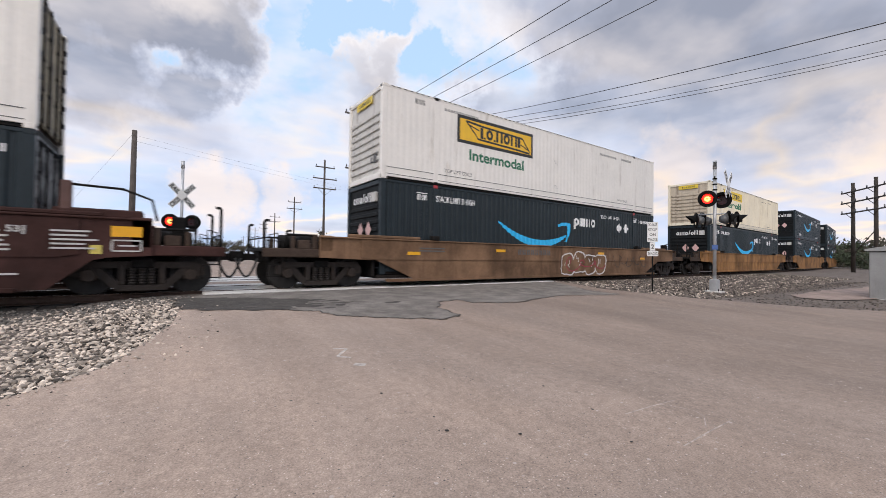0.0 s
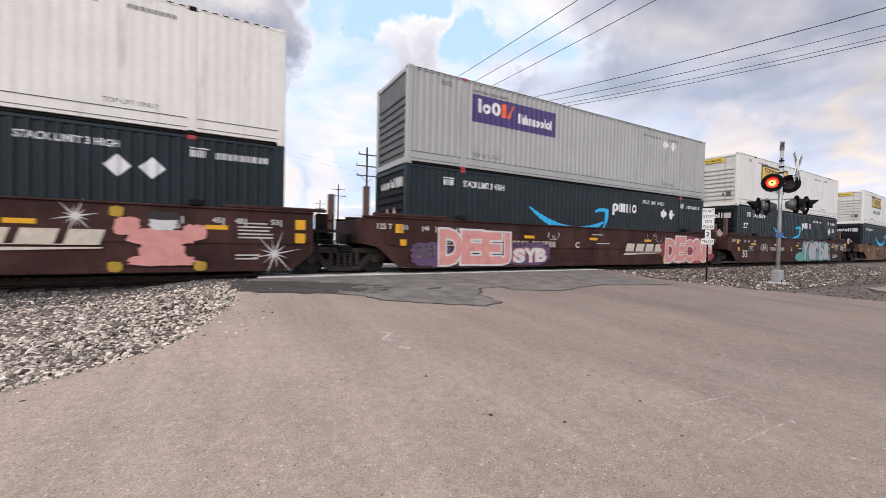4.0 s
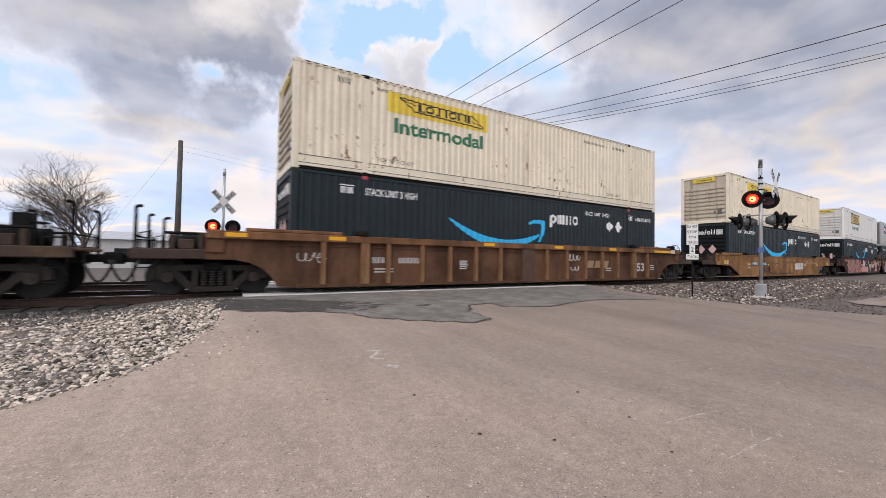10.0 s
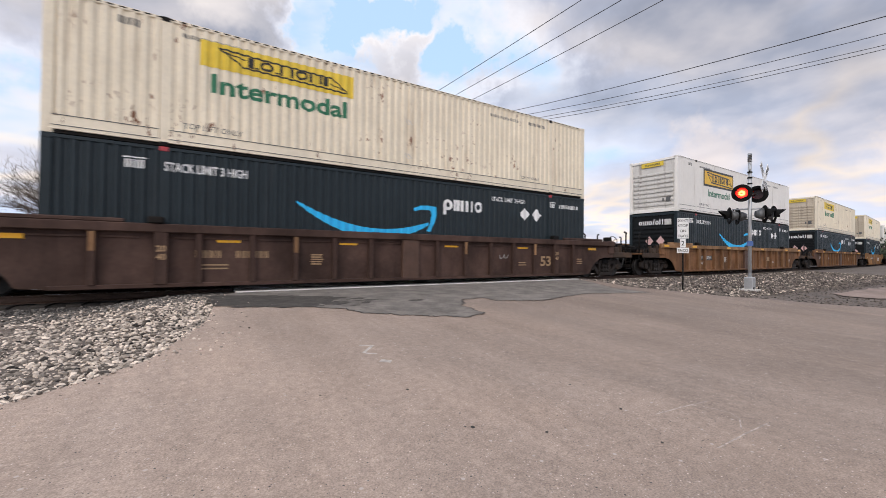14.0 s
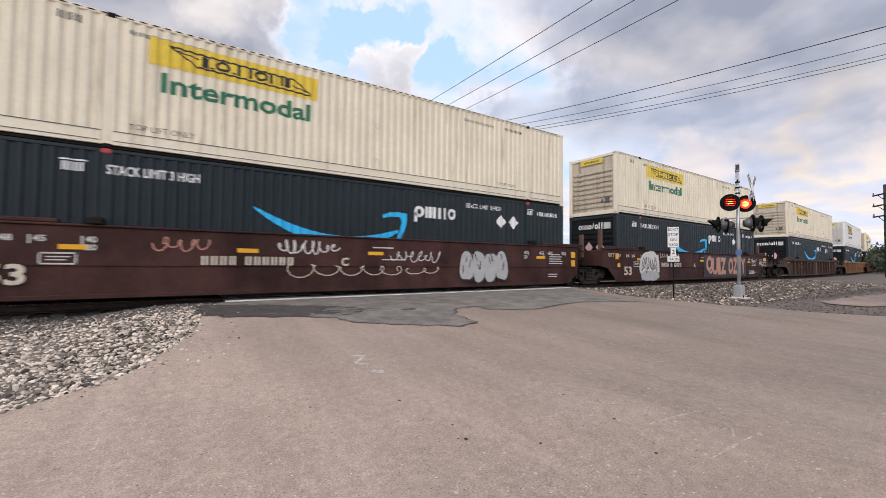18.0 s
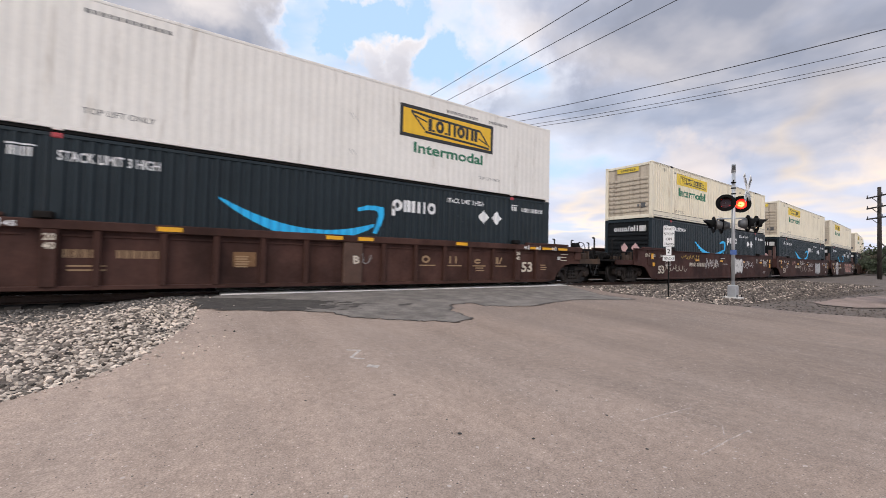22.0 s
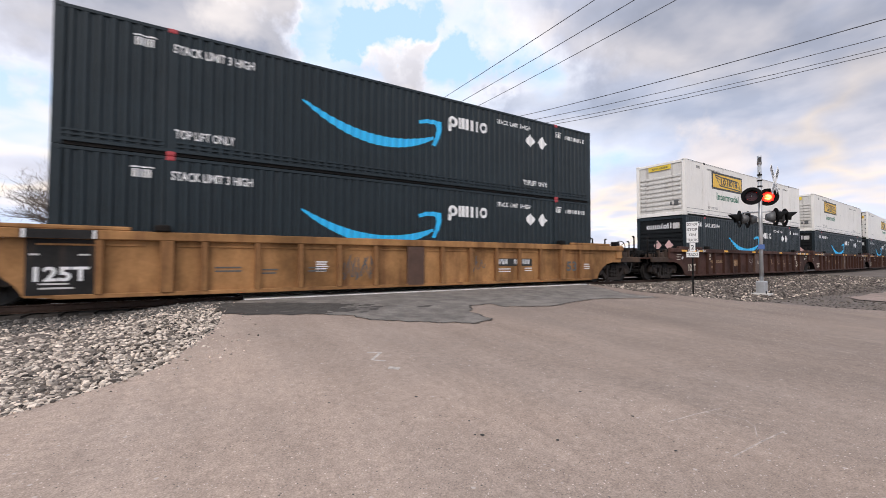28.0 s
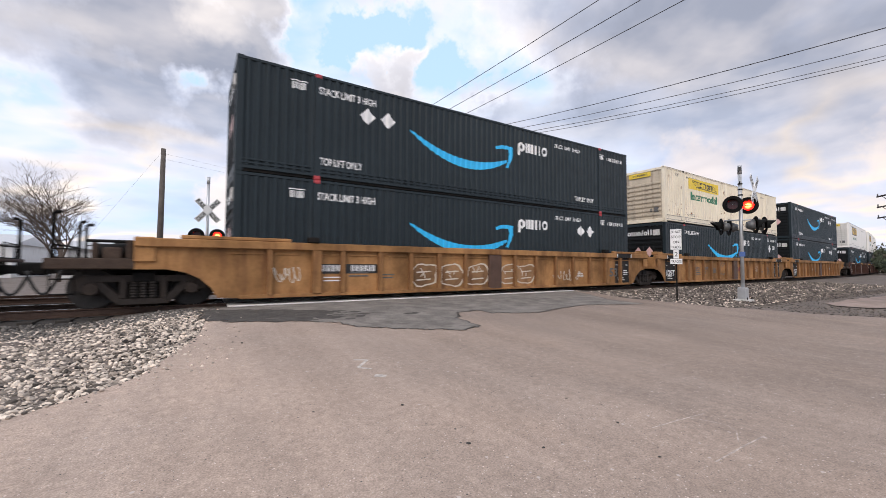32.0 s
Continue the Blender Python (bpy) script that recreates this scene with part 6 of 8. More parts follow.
asphalt = road_material()
dirt = material("gravelly_dirt", (0.15, 0.122, 0.104), 0.95, vary=0.25, scale=0.8, bump=0.6, bump_scale=40, stain=(0.10, 0.085, 0.075), stain_amt=0.4)


def ground_sheet():
    xs = [-900, -300, -120, -60, -30, -20] + [-14 + i for i in range(0, 45)] + [35, 40, 50, 60, 80, 120, 200, 400, 900]
    ys = [-900, -300, -100, -40, -20, -10, -5] + [-3 + 0.75 * i for i in range(0, 40)] + [30, 40, 60, 100, 200, 400, 900]
    bm = B()
    g = [[bm.verts.new((x, y, ground(x, y) - 0.02)) for y in ys] for x in xs]
    for i in range(len(xs) - 1):
        for j in range(len(ys) - 1):
            bm.faces.new((g[i][j], g[i + 1][j], g[i + 1][j + 1], g[i][j + 1]))
    return tagged(part("ground", bm, dirt), "brown gravelly dirt reaching the horizon", "ground", kind="structure")


ground_sheet()


def road_edges(y):
    lx = np.interp(y, (-12, -3, 0, 1.5, 3, 4.38, 5.03, 6.23, 7.0, 8.5, 9.2, 10.4), (-26, -12, -8, -5.5, -3.2, -1.3, -0.45, -0.08, 0.13, 0.26, 0.38, 0.62))
    rx = np.interp(y, (-12, 0, 1.4, 2.7, 4.05, 5.08, 6.43, 7.74, 9.8), (26, 17.8, 16.6, 15.4, 14.2, 12.9, 12.4, 12.0, 12.9))
    return float(lx), float(rx)


def road_sheet():
    bm = B()
    ys = [-40, -20, -10] + [-5 + 0.35 * i for i in range(0, 44)] + [10.4]
    rows = []
    for y in ys:
        a, b = road_edges(y)
        rows.append([bm.verts.new((a + (b - a) * i / 24, y, ground(a + (b - a) * i / 24, y) + 0.012)) for i in range(25)])
    for r0, r1 in zip(rows[:-1], rows[1:]):
        for i in range(24):
            bm.faces.new((r0[i], r0[i + 1], r1[i + 1], r1[i]))
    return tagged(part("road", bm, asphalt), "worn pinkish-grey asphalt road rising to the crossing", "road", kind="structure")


road_sheet()

# ---- rails ----
rail_steel = material("rail_side_rust", (0.06, 0.035, 0.025), 0.7, 0.3, vary=0.2, scale=6)
rail_head = material("polished_rail_head", (0.55, 0.54, 0.53), 0.25, 1.0, vary=0.05)


def track_at(q, off):
    if q < CURVE_X:
        return (q, TRACK_Y + off)
    a = (q - CURVE_X) / CURVE_R
    return (CURVE_X + (CURVE_R - off) * math.sin(a), TRACK_Y + CURVE_R - (CURVE_R - off) * math.cos(a))


def rail_line(off):
    prof = [(-0.07, -0.17), (-0.07, -0.155), (-0.012, -0.13), (-0.012, -0.045), (-0.036, -0.03), (-0.036, -0.002), (0.036, -0.002), (0.036, -0.03), (0.012, -0.045), (0.012, -0.13), (0.07, -0.155), (0.07, -0.17)]
    qs = [-150, 13] + [13 + 8 * i for i in range(1, 50)]
    bm = B()
    rings = []
    for q in qs:
        rings.append([bm.verts.new((*track_at(q, off + a), RAIL + b)) for a, b in prof])
    for r0, r1 in zip(rings[:-1], rings[1:]):
        for i in range(len(prof)):
            j = (i + 1) % len(prof)
            bm.faces.new((r0[i], r1[i], r1[j], r0[j]))
    r = tagged(part("rail", bm, rail_steel), "rusty steel rail with a polished head", "rail", kind="structure", group="rails")
    bm = B()
    a = [(bm.verts.new((*track_at(q, off - 0.033), RAIL)), bm.verts.new((*track_at(q, off + 0.033), RAIL))) for q in qs]
    for p, q in zip(a[:-1], a[1:]):
        bm.faces.new((p[0], q[0], q[1], p[1]))
    part("rail_head", bm, rail_head, r)


for o in (-0.755, 0.755, 4.25 - 0.755, 4.25 + 0.755):
    rail_line(o)

# ---- track bed, ties, crossing panels ----
# bed and near-rail stones carry the train's shade, besides oil, in their dark colours
ballast_mat = material("shade_darkened_ballast_bed", (0.045, 0.04, 0.037), 0.95, vary=0.3, scale=4, bump=0.8, bump_scale=28, stain=(0.05, 0.045, 0.04), stain_amt=0.4)
stone_mat = material("mixed_ballast_stone", (0.43, 0.365, 0.305), 0.9, vary=0.25, scale=9, island=0.97)
oily_shaded_stone = material("oil_and_shade_dark_ballast_stone", (0.13, 0.118, 0.105), 0.85, vary=0.2, scale=9, island=0.6)
brown_stone = material("brown_dusty_gravel", (0.125, 0.104, 0.088), 0.95, vary=0.15, scale=9, island=0.8)
tie_mat = material("creosoted_tie_wood", (0.03, 0.025, 0.021), 0.9, vary=0.3, scale=5, bump=0.3)
concrete = material("pale_crossing_concrete", (0.62, 0.60, 0.57), 0.85, vary=0.14, scale=2.0, bump=0.2, bump_scale=50, stain=(0.2, 0.19, 0.18), stain_amt=0.25)
rubber = material("black_flangeway_rubber", (0.02, 0.02, 0.02), 0.75)


def track_bed():
    prof = [(-2.6, -0.46), (-1.65, -0.27), (-1.42, -0.235), (-1.0, -0.20), (5.65, -0.19), (6.0, -0.21), (7.2, -0.42)]
    qs = [-150, -60, -30] + [-20 + 3 * i for i in range(12)] + [20 + 8 * i for i in range(50)]
    bm = B()
    rings = [[bm.verts.new((*track_at(q, a), RAIL + b)) for a, b in prof] for q in qs]
    for r0, r1 in zip(rings[:-1], rings[1:]):
        for i in range(len(prof) - 1):
            bm.faces.new((r0[i], r1[i], r1[i + 1], r0[i + 1]))
    bed = tagged(part("track_bed", bm, ballast_mat), "raised ballast bed under two tracks, coloured dark for the train's shade", "track bed", kind="structure")
    tie = None
    for base in (0.0, 4.25):
        for i in range(-40, 70):
            q = i * 0.53
            if 0.4 < q < 13.2:
                continue
            x, y = track_at(q, base)
            a = 0 if q < CURVE_X else math.degrees((q - CURVE_X) / CURVE_R)
            if tie is None:
                tie = part("tie", box(B(), -0.115, 0.115, -1.3, 1.3, -0.12, 0.0, 0.01), tie_mat, bed, m=pose(x, y, RAIL - 0.172, 0, 0, a))
            else:
                share(tie, pose(x, y, RAIL - 0.172, 0, 0, a), bed)


track_bed()


def crossing_surface():
    c = thing("crossing_surface", "pale concrete crossing panels with black rubber flangeways", "crossing", kind="structure")
    X0, X1, n = 0.75, 12.95, 5
    w = (X1 - X0) / n
    for base in (0.0, 4.25):
        for y0, y1 in ((-1.50, -0.86), (-0.66, 0.66), (0.86, 1.50)):
            for k in range(n):
                part("concrete_panel", box(B(), X0 + k * w + 0.01, X0 + (k + 1) * w - 0.01, TRACK_Y + base + y0, TRACK_Y + base + y1, 0.10, RAIL - 0.012, 0.012), concrete, c)
        for y0, y1 in ((-0.86, -0.80), (-0.70, -0.66), (0.66, 0.70), (0.80, 0.86)):
            part("rubber_strip", box(B(), X0, X1, TRACK_Y + base + y0 + 0.002, TRACK_Y + base + y1 - 0.002, 0.10, RAIL - 0.03), rubber, c)
    part("median_pavement", box(B(), X0, X1, TRACK_Y + 1.505, TRACK_Y + 2.745, 0.10, RAIL - 0.016), asphalt, c)
    # steel end plates that slope down at both ends
    for x in (X0 - 0.12, X1 + 0.12):
        part("end_ramp", plate(B(), ((x - 0.11, 0.18), (x + 0.11, 0.18), (x + 0.11, 0.34), (x, 0.35), (x - 0.11, 0.30)), TRACK_Y - 0.66, TRACK_Y + 0.66), dark_steel, c)


crossing_surface()


def far_road():
    bm = B()
    ys = [TRACK_Y + 5.76, 18.5, 19.5, 21, 23, 25, 30, 45, 70, 110, 180, 300]
    rows = [[bm.verts.new((0.6 + 0.12 * (y - 18) + (12.4) * i / 4, y, (RAIL - 0.02) if y < 18 else ground(5, y) + 0.012)) for i in range(5)] for y in ys]
    for a, b in zip(rows[:-1], rows[1:]):
        for i in range(4):
            bm.faces.new((a[i], a[i + 1], b[i + 1], b[i]))
    tagged(part("road", bm, asphalt), "pale asphalt road running on behind the tracks", "road", kind="structure")


far_road()

# ---- asphalt patch, paint and scratches ----
patch_mat = material("dark_coarse_patch_asphalt", (0.205, 0.183, 0.163), 0.9, vary=0.32, scale=2.2, bump=0.9, bump_scale=45, stain=(0.10, 0.09, 0.08), stain_amt=0.3, stain_scale=2.0)
soil_mat = material("oily_dark_dirt", (0.07, 0.062, 0.055), 0.95, vary=0.35, scale=5, bump=0.8, bump_scale=40)
seam_mat = material("dark_patch_seam", (0.06, 0.055, 0.05), 0.95, vary=0.2)


def laid_on_road(bm, lift, step=0.3):
    ys = [v.co.y for v in bm.verts]
    y = math.floor(min(ys) / step) * step
    while y < max(ys):
        bmesh.ops.bisect_plane(bm, geom=bm.verts[:] + bm.edges[:] + bm.faces[:], plane_co=(0, y, 0), plane_no=(0, 1, 0), dist=1e-5)
        y += step
    for v in bm.verts:
        v.co.z = ground(max(0.1, v.co.x), v.co.y) + lift
    for f in bm.faces:
        f.normal_update()
        if f.normal.z < 0:
            f.normal_flip()
    return bm


def ragged(pts, seed, amp=0.06, step=0.14):
    rnd = random.Random(seed)
    out = []
    for (x0, y0), (x1, y1) in zip(pts, pts[1:] + pts[:1]):
        n = max(1, int(math.hypot(x1 - x0, y1 - y0) / step))
        for i in range(n):
            u = i / n
            out.append((x0 + (x1 - x0) * u + rnd.uniform(-amp, amp), y0 + (y1 - y0) * u + rnd.uniform(-amp, amp)))
    return out


PATCH = [(0.62, 10.40), (0.30, 9.0), (0.40, 8.25), (0.93, 7.95), (1.25, 8.1), (1.70, 7.58), (2.30, 7.16), (2.52, 6.65), (3.05, 6.18), (4.05, 5.66), (4.50, 5.80),
         (4.70, 6.75), (5.02, 7.25), (5.70, 7.38), (5.75, 6.90), (6.80, 6.52), (7.75, 6.78), (9.1, 7.0), (10.7, 6.58), (11.15, 6.6), (11.0, 7.6), (11.6, 8.6), (12.8, 10.40)]


def inside(poly, x, y):
    hit = False
    for (x0, y0), (x1, y1) in zip(poly, poly[1:] + poly[:1]):
        if (y0 > y) != (y1 > y) and x < x0 + (x1 - x0) * (y - y0) / (y1 - y0):
            hit = not hit
    return hit


def patch():
    """Small cells that fill the outline, with crumbled edges, and a dark crack along the lower rim."""
    rnd, edge, g = random.Random(12), ragged(PATCH, 5, 0.05), 0.065
    nx, ny = int(13.2 / g), int(5.2 / g)
    cell = {(i, j) for i in range(nx) for j in range(ny) if inside(edge, (i + 0.5) * g, 5.3 + (j + 0.5) * g)}
    bm, seam, verts = B(), B(), {}

    def at(i, j):
        if (i, j) not in verts:
            x, y = i * g + rnd.uniform(-0.02, 0.02), min(10.42, 5.3 + j * g + rnd.uniform(-0.016, 0.016))
            verts[i, j] = bm.verts.new((x, y, ground(max(0.1, x), y) + 0.020))
        return verts[i, j]

    for i, j in sorted(cell):
        bm.faces.new((at(i, j), at(i + 1, j), at(i + 1, j + 1), at(i, j + 1)))
        for (di, dj), (a, b) in (((0, -1), ((i, j), (i + 1, j))), ((-1, 0), ((i, j + 1), (i, j))), ((1, 0), ((i + 1, j), (i + 1, j + 1)))):
            if (i + di, j + dj) not in cell and 5.3 + j * g < 9.0 and rnd.random() < 0.85:
                p, q = at(*a).co, at(*b).co
                w = rnd.uniform(0.008, 0.026)
                seam.faces.new([seam.verts.new((c.x + di * k, c.y + dj * k, c.z + 0.003)) for c, k in ((p, w), (q, w), (q, -0.006), (p, -0.006))])
    for f in seam.faces:
        f.normal_update()
        if f.normal.z < 0:
            f.normal_flip()
    tagged(part("asphalt_patch", bm, patch_mat), "darker coarse asphalt patch before the rails", "road patch", kind="structure")
    tagged(part("patch_seam", seam, seam_mat), "dark crumbling edge of the patch", "road patch", kind="structure")


patch()


def dirt_stains():
    """Dark crumbs and oily dirt by the left end of the crossing."""
    rnd = random.Random(3)
    bm = B()
    for i in range(420):
        x = 0.35 + abs(rnd.gauss(0, 1.25))
        y = 9.7 - abs(rnd.gauss(0, 0.75)) - 0.55 * max(0.0, x - 0.6)
        if y < 8.15 - 0.30 * x or x > 5 or y > 10.3:
            continue
        r = rnd.uniform(0.02, 0.17) * (1.3 if x < 2.4 else 0.7)
        k = 9
        bm.faces.new([bm.verts.new((x + r * 1.7 * rnd.uniform(0.5, 1.2) * math.cos(a * 6.2832 / k), min(10.42, y + r * rnd.uniform(0.5, 1.2) * math.sin(a * 6.2832 / k)), 0)) for a in range(k)])
    tagged(part("dirt_stain", laid_on_road(bm, 0.023), soil_mat), "dark oily dirt scattered before the rails", "dirt", kind="stuff")


dirt_stains()


def road_strip(name, pts, w, mat, label):
    bm = B()
    for (x0, y0), (x1, y1) in zip(pts[:-1], pts[1:]):
        d = Vector((x1 - x0, y1 - y0))
        n = Vector((-d.y, d.x)).normalized() * w / 2
        bm.faces.new([bm.verts.new((a, b, 0)) for a, b in ((x0 - n.x, y0 - n.y), (x1 - n.x, y1 - n.y), (x1 + n.x, y1 + n.y), (x0 + n.x, y0 + n.y))])
    return tagged(part(name, laid_on_road(bm, 0.0135, 0.35), mat), label, "road marking", kind="structure")


paint_mark = material("worn_white_road_paint", (0.46, 0.415, 0.38), 0.85, vary=0.4, scale=18)
faint = material("faint_chalky_scratch", (0.405, 0.34, 0.30), 0.9, vary=0.5, scale=22)
road_strip("paint_mark", [(1.73, 4.74), (1.88, 4.67), (1.67, 4.42), (1.79, 4.31)], 0.04, paint_mark, "small worn white zigzag paint mark on asphalt")
road_strip("paint_mark", [(1.73, 4.07), (1.83, 3.99)], 0.09, paint_mark, "short worn white paint dab on asphalt")
road_strip("scratch_mark", [(3.14, 1.78), (3.5, 1.75), (3.83, 1.71)], 0.012, faint, "faint chalky scratch line on asphalt")
road_strip("scratch_mark", [(3.60, 1.74), (3.69, 1.60), (3.72, 1.49), (3.65, 1.40), (3.45, 1.31)], 0.009, faint, "faint curved chalky scratch on asphalt")
road_strip("scratch_mark", [(2.97, 1.26), (3.35, 1.26), (3.74, 1.25)], 0.012, faint, "faint chalky scratch line on asphalt")
gum = material("black_tar_spot", (0.03, 0.028, 0.026), 0.7)
for i, (x, y) in enumerate(((1.62, 3.18), (1.665, 2.34), (1.71, 2.31), (1.76, 2.55), (3.25, 3.21), (2.13, 1.99), (3.06, 2.57), (2.51, 3.47), (3.25, 4.6), (7.4, 3.03), (2.98, 1.98), (2.71, 1.49), (0.9, 3.4), (5.1, 2.4))):
    bm = B()
    rnd = random.Random(i)
    r = rnd.uniform(0.008, 0.017)
    bm.faces.new([bm.verts.new((x + r * rnd.uniform(0.7, 1.2) * math.cos(a * 0.7854), y + r * rnd.uniform(0.7, 1.2) * math.sin(a * 0.7854), 0)) for a in range(8)])
    tagged(part("tar_spot", laid_on_road(bm, 0.018, 0.5), gum), "small black tar spot on the asphalt", "stain", kind="structure", group="tar spots")


# ---- loose stones ----
def stones(name, label, pick, n, lo, hi, mat, seed):
    """Many small angular stones in one mesh; pick(u, v) gives a place and its height."""
    rng = np.random.RandomState(seed)
    phi = (1 + 5 ** 0.5) / 2
    iv = np.array([(-1, phi, 0), (1, phi, 0), (-1, -phi, 0), (1, -phi, 0), (0, -1, phi), (0, 1, phi), (0, -1, -phi), (0, 1, -phi), (phi, 0, -1), (phi, 0, 1), (-phi, 0, -1), (-phi, 0, 1)]) / 1.9
    fc = np.array([(0, 11, 5), (0, 5, 1), (0, 1, 7), (0, 7, 10), (0, 10, 11), (1, 5, 9), (5, 11, 4), (11, 10, 2), (10, 7, 6), (7, 1, 8), (3, 9, 4), (3, 4, 2), (3, 2, 6), (3, 6, 8), (3, 8, 9), (4, 9, 5), (2, 4, 11), (6, 2, 10), (8, 6, 7), (9, 8, 1)])
    ctr = []
    while len(ctr) < n:
        q = pick(rng.rand(), rng.rand())
        if q is not None:
            ctr.append(q)
    ctr = np.array(ctr)
    size = lo + (hi - lo) * rng.rand(n) ** 2.2
    sh = 0.62 + 0.6 * rng.rand(n, 12, 1)
    v = iv[None] * sh * (size[:, None, None] / 2) * np.stack([0.8 + 0.5 * rng.rand(n), 0.8 + 0.4 * rng.rand(n), 0.5 + 0.4 * rng.rand(n)], 1)[:, None, :]
    a = rng.rand(n) * 6.283
    c, s = np.cos(a)[:, None], np.sin(a)[:, None]
    tilt = (rng.rand(n) - 0.5)[:, None] * 0.9
    x, y, z = v[..., 0], v[..., 1], v[..., 2]
    y, z = y - tilt * z, z + tilt * y
    v = np.stack([x * c - y * s, x * s + y * c, z], 2) + ctr[:, None, :]
    v[..., 2] += size[:, None] * 0.12
    me = bpy.data.meshes.new(name)
    me.from_pydata(v.reshape(-1, 3).tolist(), [], (fc[None] + 12 * np.arange(n)[:, None, None]).reshape(-1, 3).tolist())
    me.materials.append(mat)
    return tagged(new(name, me), label, "gravel", kind="stuff")


def bed_height(x, y):
    off = y - TRACK_Y
    z = RAIL + float(np.interp(off, (-2.6, -1.65, -1.42, -1.0), (-0.46, -0.27, -0.235, -0.20)))
    return max(z, ground(x, y) - 0.02)


def left_field(u, v):
    y = 2.2 + 7.9 * v
    lx = road_edges(y)[0]
    w = 4.5 + 4.5 * v
    x = lx - 0.02 - w * u ** 1.35
    if x < -9.5 or (y > 9.6 and x > 0.6):
        return None
    return (x, y, bed_height(x, y))


def mid_strip(u, v):
    x, y = -9.5 + 10.0 * u, 9.1 + 1.45 * v
    return (x, y, bed_height(x, y) + 0.01)


def right_field(u, v):
    y = 5.2 + 5.6 * v
    x = max(road_edges(y)[1], 12.3) + 0.1 + 26 * u ** 1.6
    yy = y + (max(0, x - CURVE_X)) ** 2 / (2 * CURVE_R)
    return (x, yy, max(bed_height(x, y), ground(x, yy) - 0.015))


def right_dust(u, v):
    y = 0.5 + 7.0 * v
    x = road_edges(y)[1] + 0.05 + 20 * u ** 1.5
    if x > 18.2 and 2.9 - 0.19 * (x - 19) < y < 4.4 - 0.06 * max(0, x - 22):
        x -= 3.0
        y = 4.5 + 1.5 * v
    return (x, y, ground(x, y) - 0.015)


stones("ballast_stones", "loose pale grey and tan ballast stones beside the road", left_field, 30000, 0.024, 0.075, stone_mat, 3)
stones("ballast_stones", "ballast stones along the near rail, coloured dark for oil and shade", mid_strip, 4200, 0.03, 0.075, oily_shaded_stone, 4)
stones("ballast_stones", "grey ballast stones sloping from the rails", right_field, 9000, 0.04, 0.11, brown_stone, 6)
stones("ballast_stones", "pale stones scattered over the grey ballast", right_field, 3600, 0.035, 0.10, stone_mat, 9)
stones("gravel", "small dusty brown gravel beside the road", right_dust, 4500, 0.025, 0.07, brown_stone, 7)

def strays(u, v):
    y = 3.0 + 6.5 * v
    return (road_edges(y)[0] + 0.02 + 0.7 * u ** 2.5, y, ground(road_edges(y)[0] + 0.3, y) + 0.008)


stones("gravel", "stray ballast stones on the edge of the asphalt", strays, 320, 0.015, 0.045, stone_mat, 13)
path_dirt = material("bare_pinkish_dirt", (0.31, 0.235, 0.20), 0.95, vary=0.2, scale=1.5, bump=0.4, bump_scale=30, stain=(0.20, 0.155, 0.13), stain_amt=0.35)
bm = B()
edge = ragged([(18.1, 3.9), (18.9, 4.42), (22.4, 4.35), (26.0, 3.95), (40.0, 2.6), (40.0, -1.0), (26.0, 1.5), (19.4, 2.8), (18.4, 3.3)], 8, 0.12, 0.5)
bm.faces.new([bm.verts.new((x, y, 0)) for x, y in edge])
bmesh.ops.triangulate(bm, faces=bm.faces[:])
tagged(part("dirt_path", laid_on_road(bm, 0.012), path_dirt), "bare pinkish dirt track beside the gravel", "dirt track", kind="structure")

# ---- crossing signals and signs ----
galv = material("galvanised_steel", (0.52, 0.53, 0.54), 0.4, 0.55, vary=0.1, scale=4)
signal_black = material("matt_black_signal_paint", (0.005, 0.005, 0.005), 0.75, vary=0.2, spec=0.15)
shell_grey = material("weathered_grey_lamp_shell", (0.12, 0.123, 0.126), 0.5, 0.3, vary=0.15, scale=5)
red_dark = material("unlit_red_lens", (0.055, 0.003, 0.004), 0.3)
sign_white = material("white_sign_sheeting", (0.75, 0.75, 0.74), 0.4, vary=0.06, scale=6)


def glow_material(name, strength):
    m = bpy.data.materials.new(name)
    m.use_nodes = True
    N, Lk = m.node_tree.nodes, m.node_tree.links
    b = N["Principled BSDF"]
    tc = N.new("ShaderNodeTexCoord")
    ln = N.new("ShaderNodeVectorMath")
    ln.operation = "LENGTH"
    Lk.new(tc.outputs["Object"], ln.inputs[0])
    rp = N.new("ShaderNodeValToRGB")
    e = rp.color_ramp.elements
    e[0].position, e[0].color = 0.070, (1.0, 0.40, 0.07, 1)
    e[1].position, e[1].color = 0.180, (0.60, 0.003, 0.003, 1)
    e.new(0.115).color = (1.0, 0.02, 0.008, 1)
    Lk.new(ln.outputs["Value"], rp.inputs[0])
    b.inputs["Base Color"].default_value = (0.2, 0.01, 0.01, 1)
    Lk.new(rp.outputs[0], b.inputs["Emission Color"])
    b.inputs["Emission Strength"].default_value = strength
    return m


lamp_glow = glow_material("lit_red_lens", 7.0)
FLASHERS = []


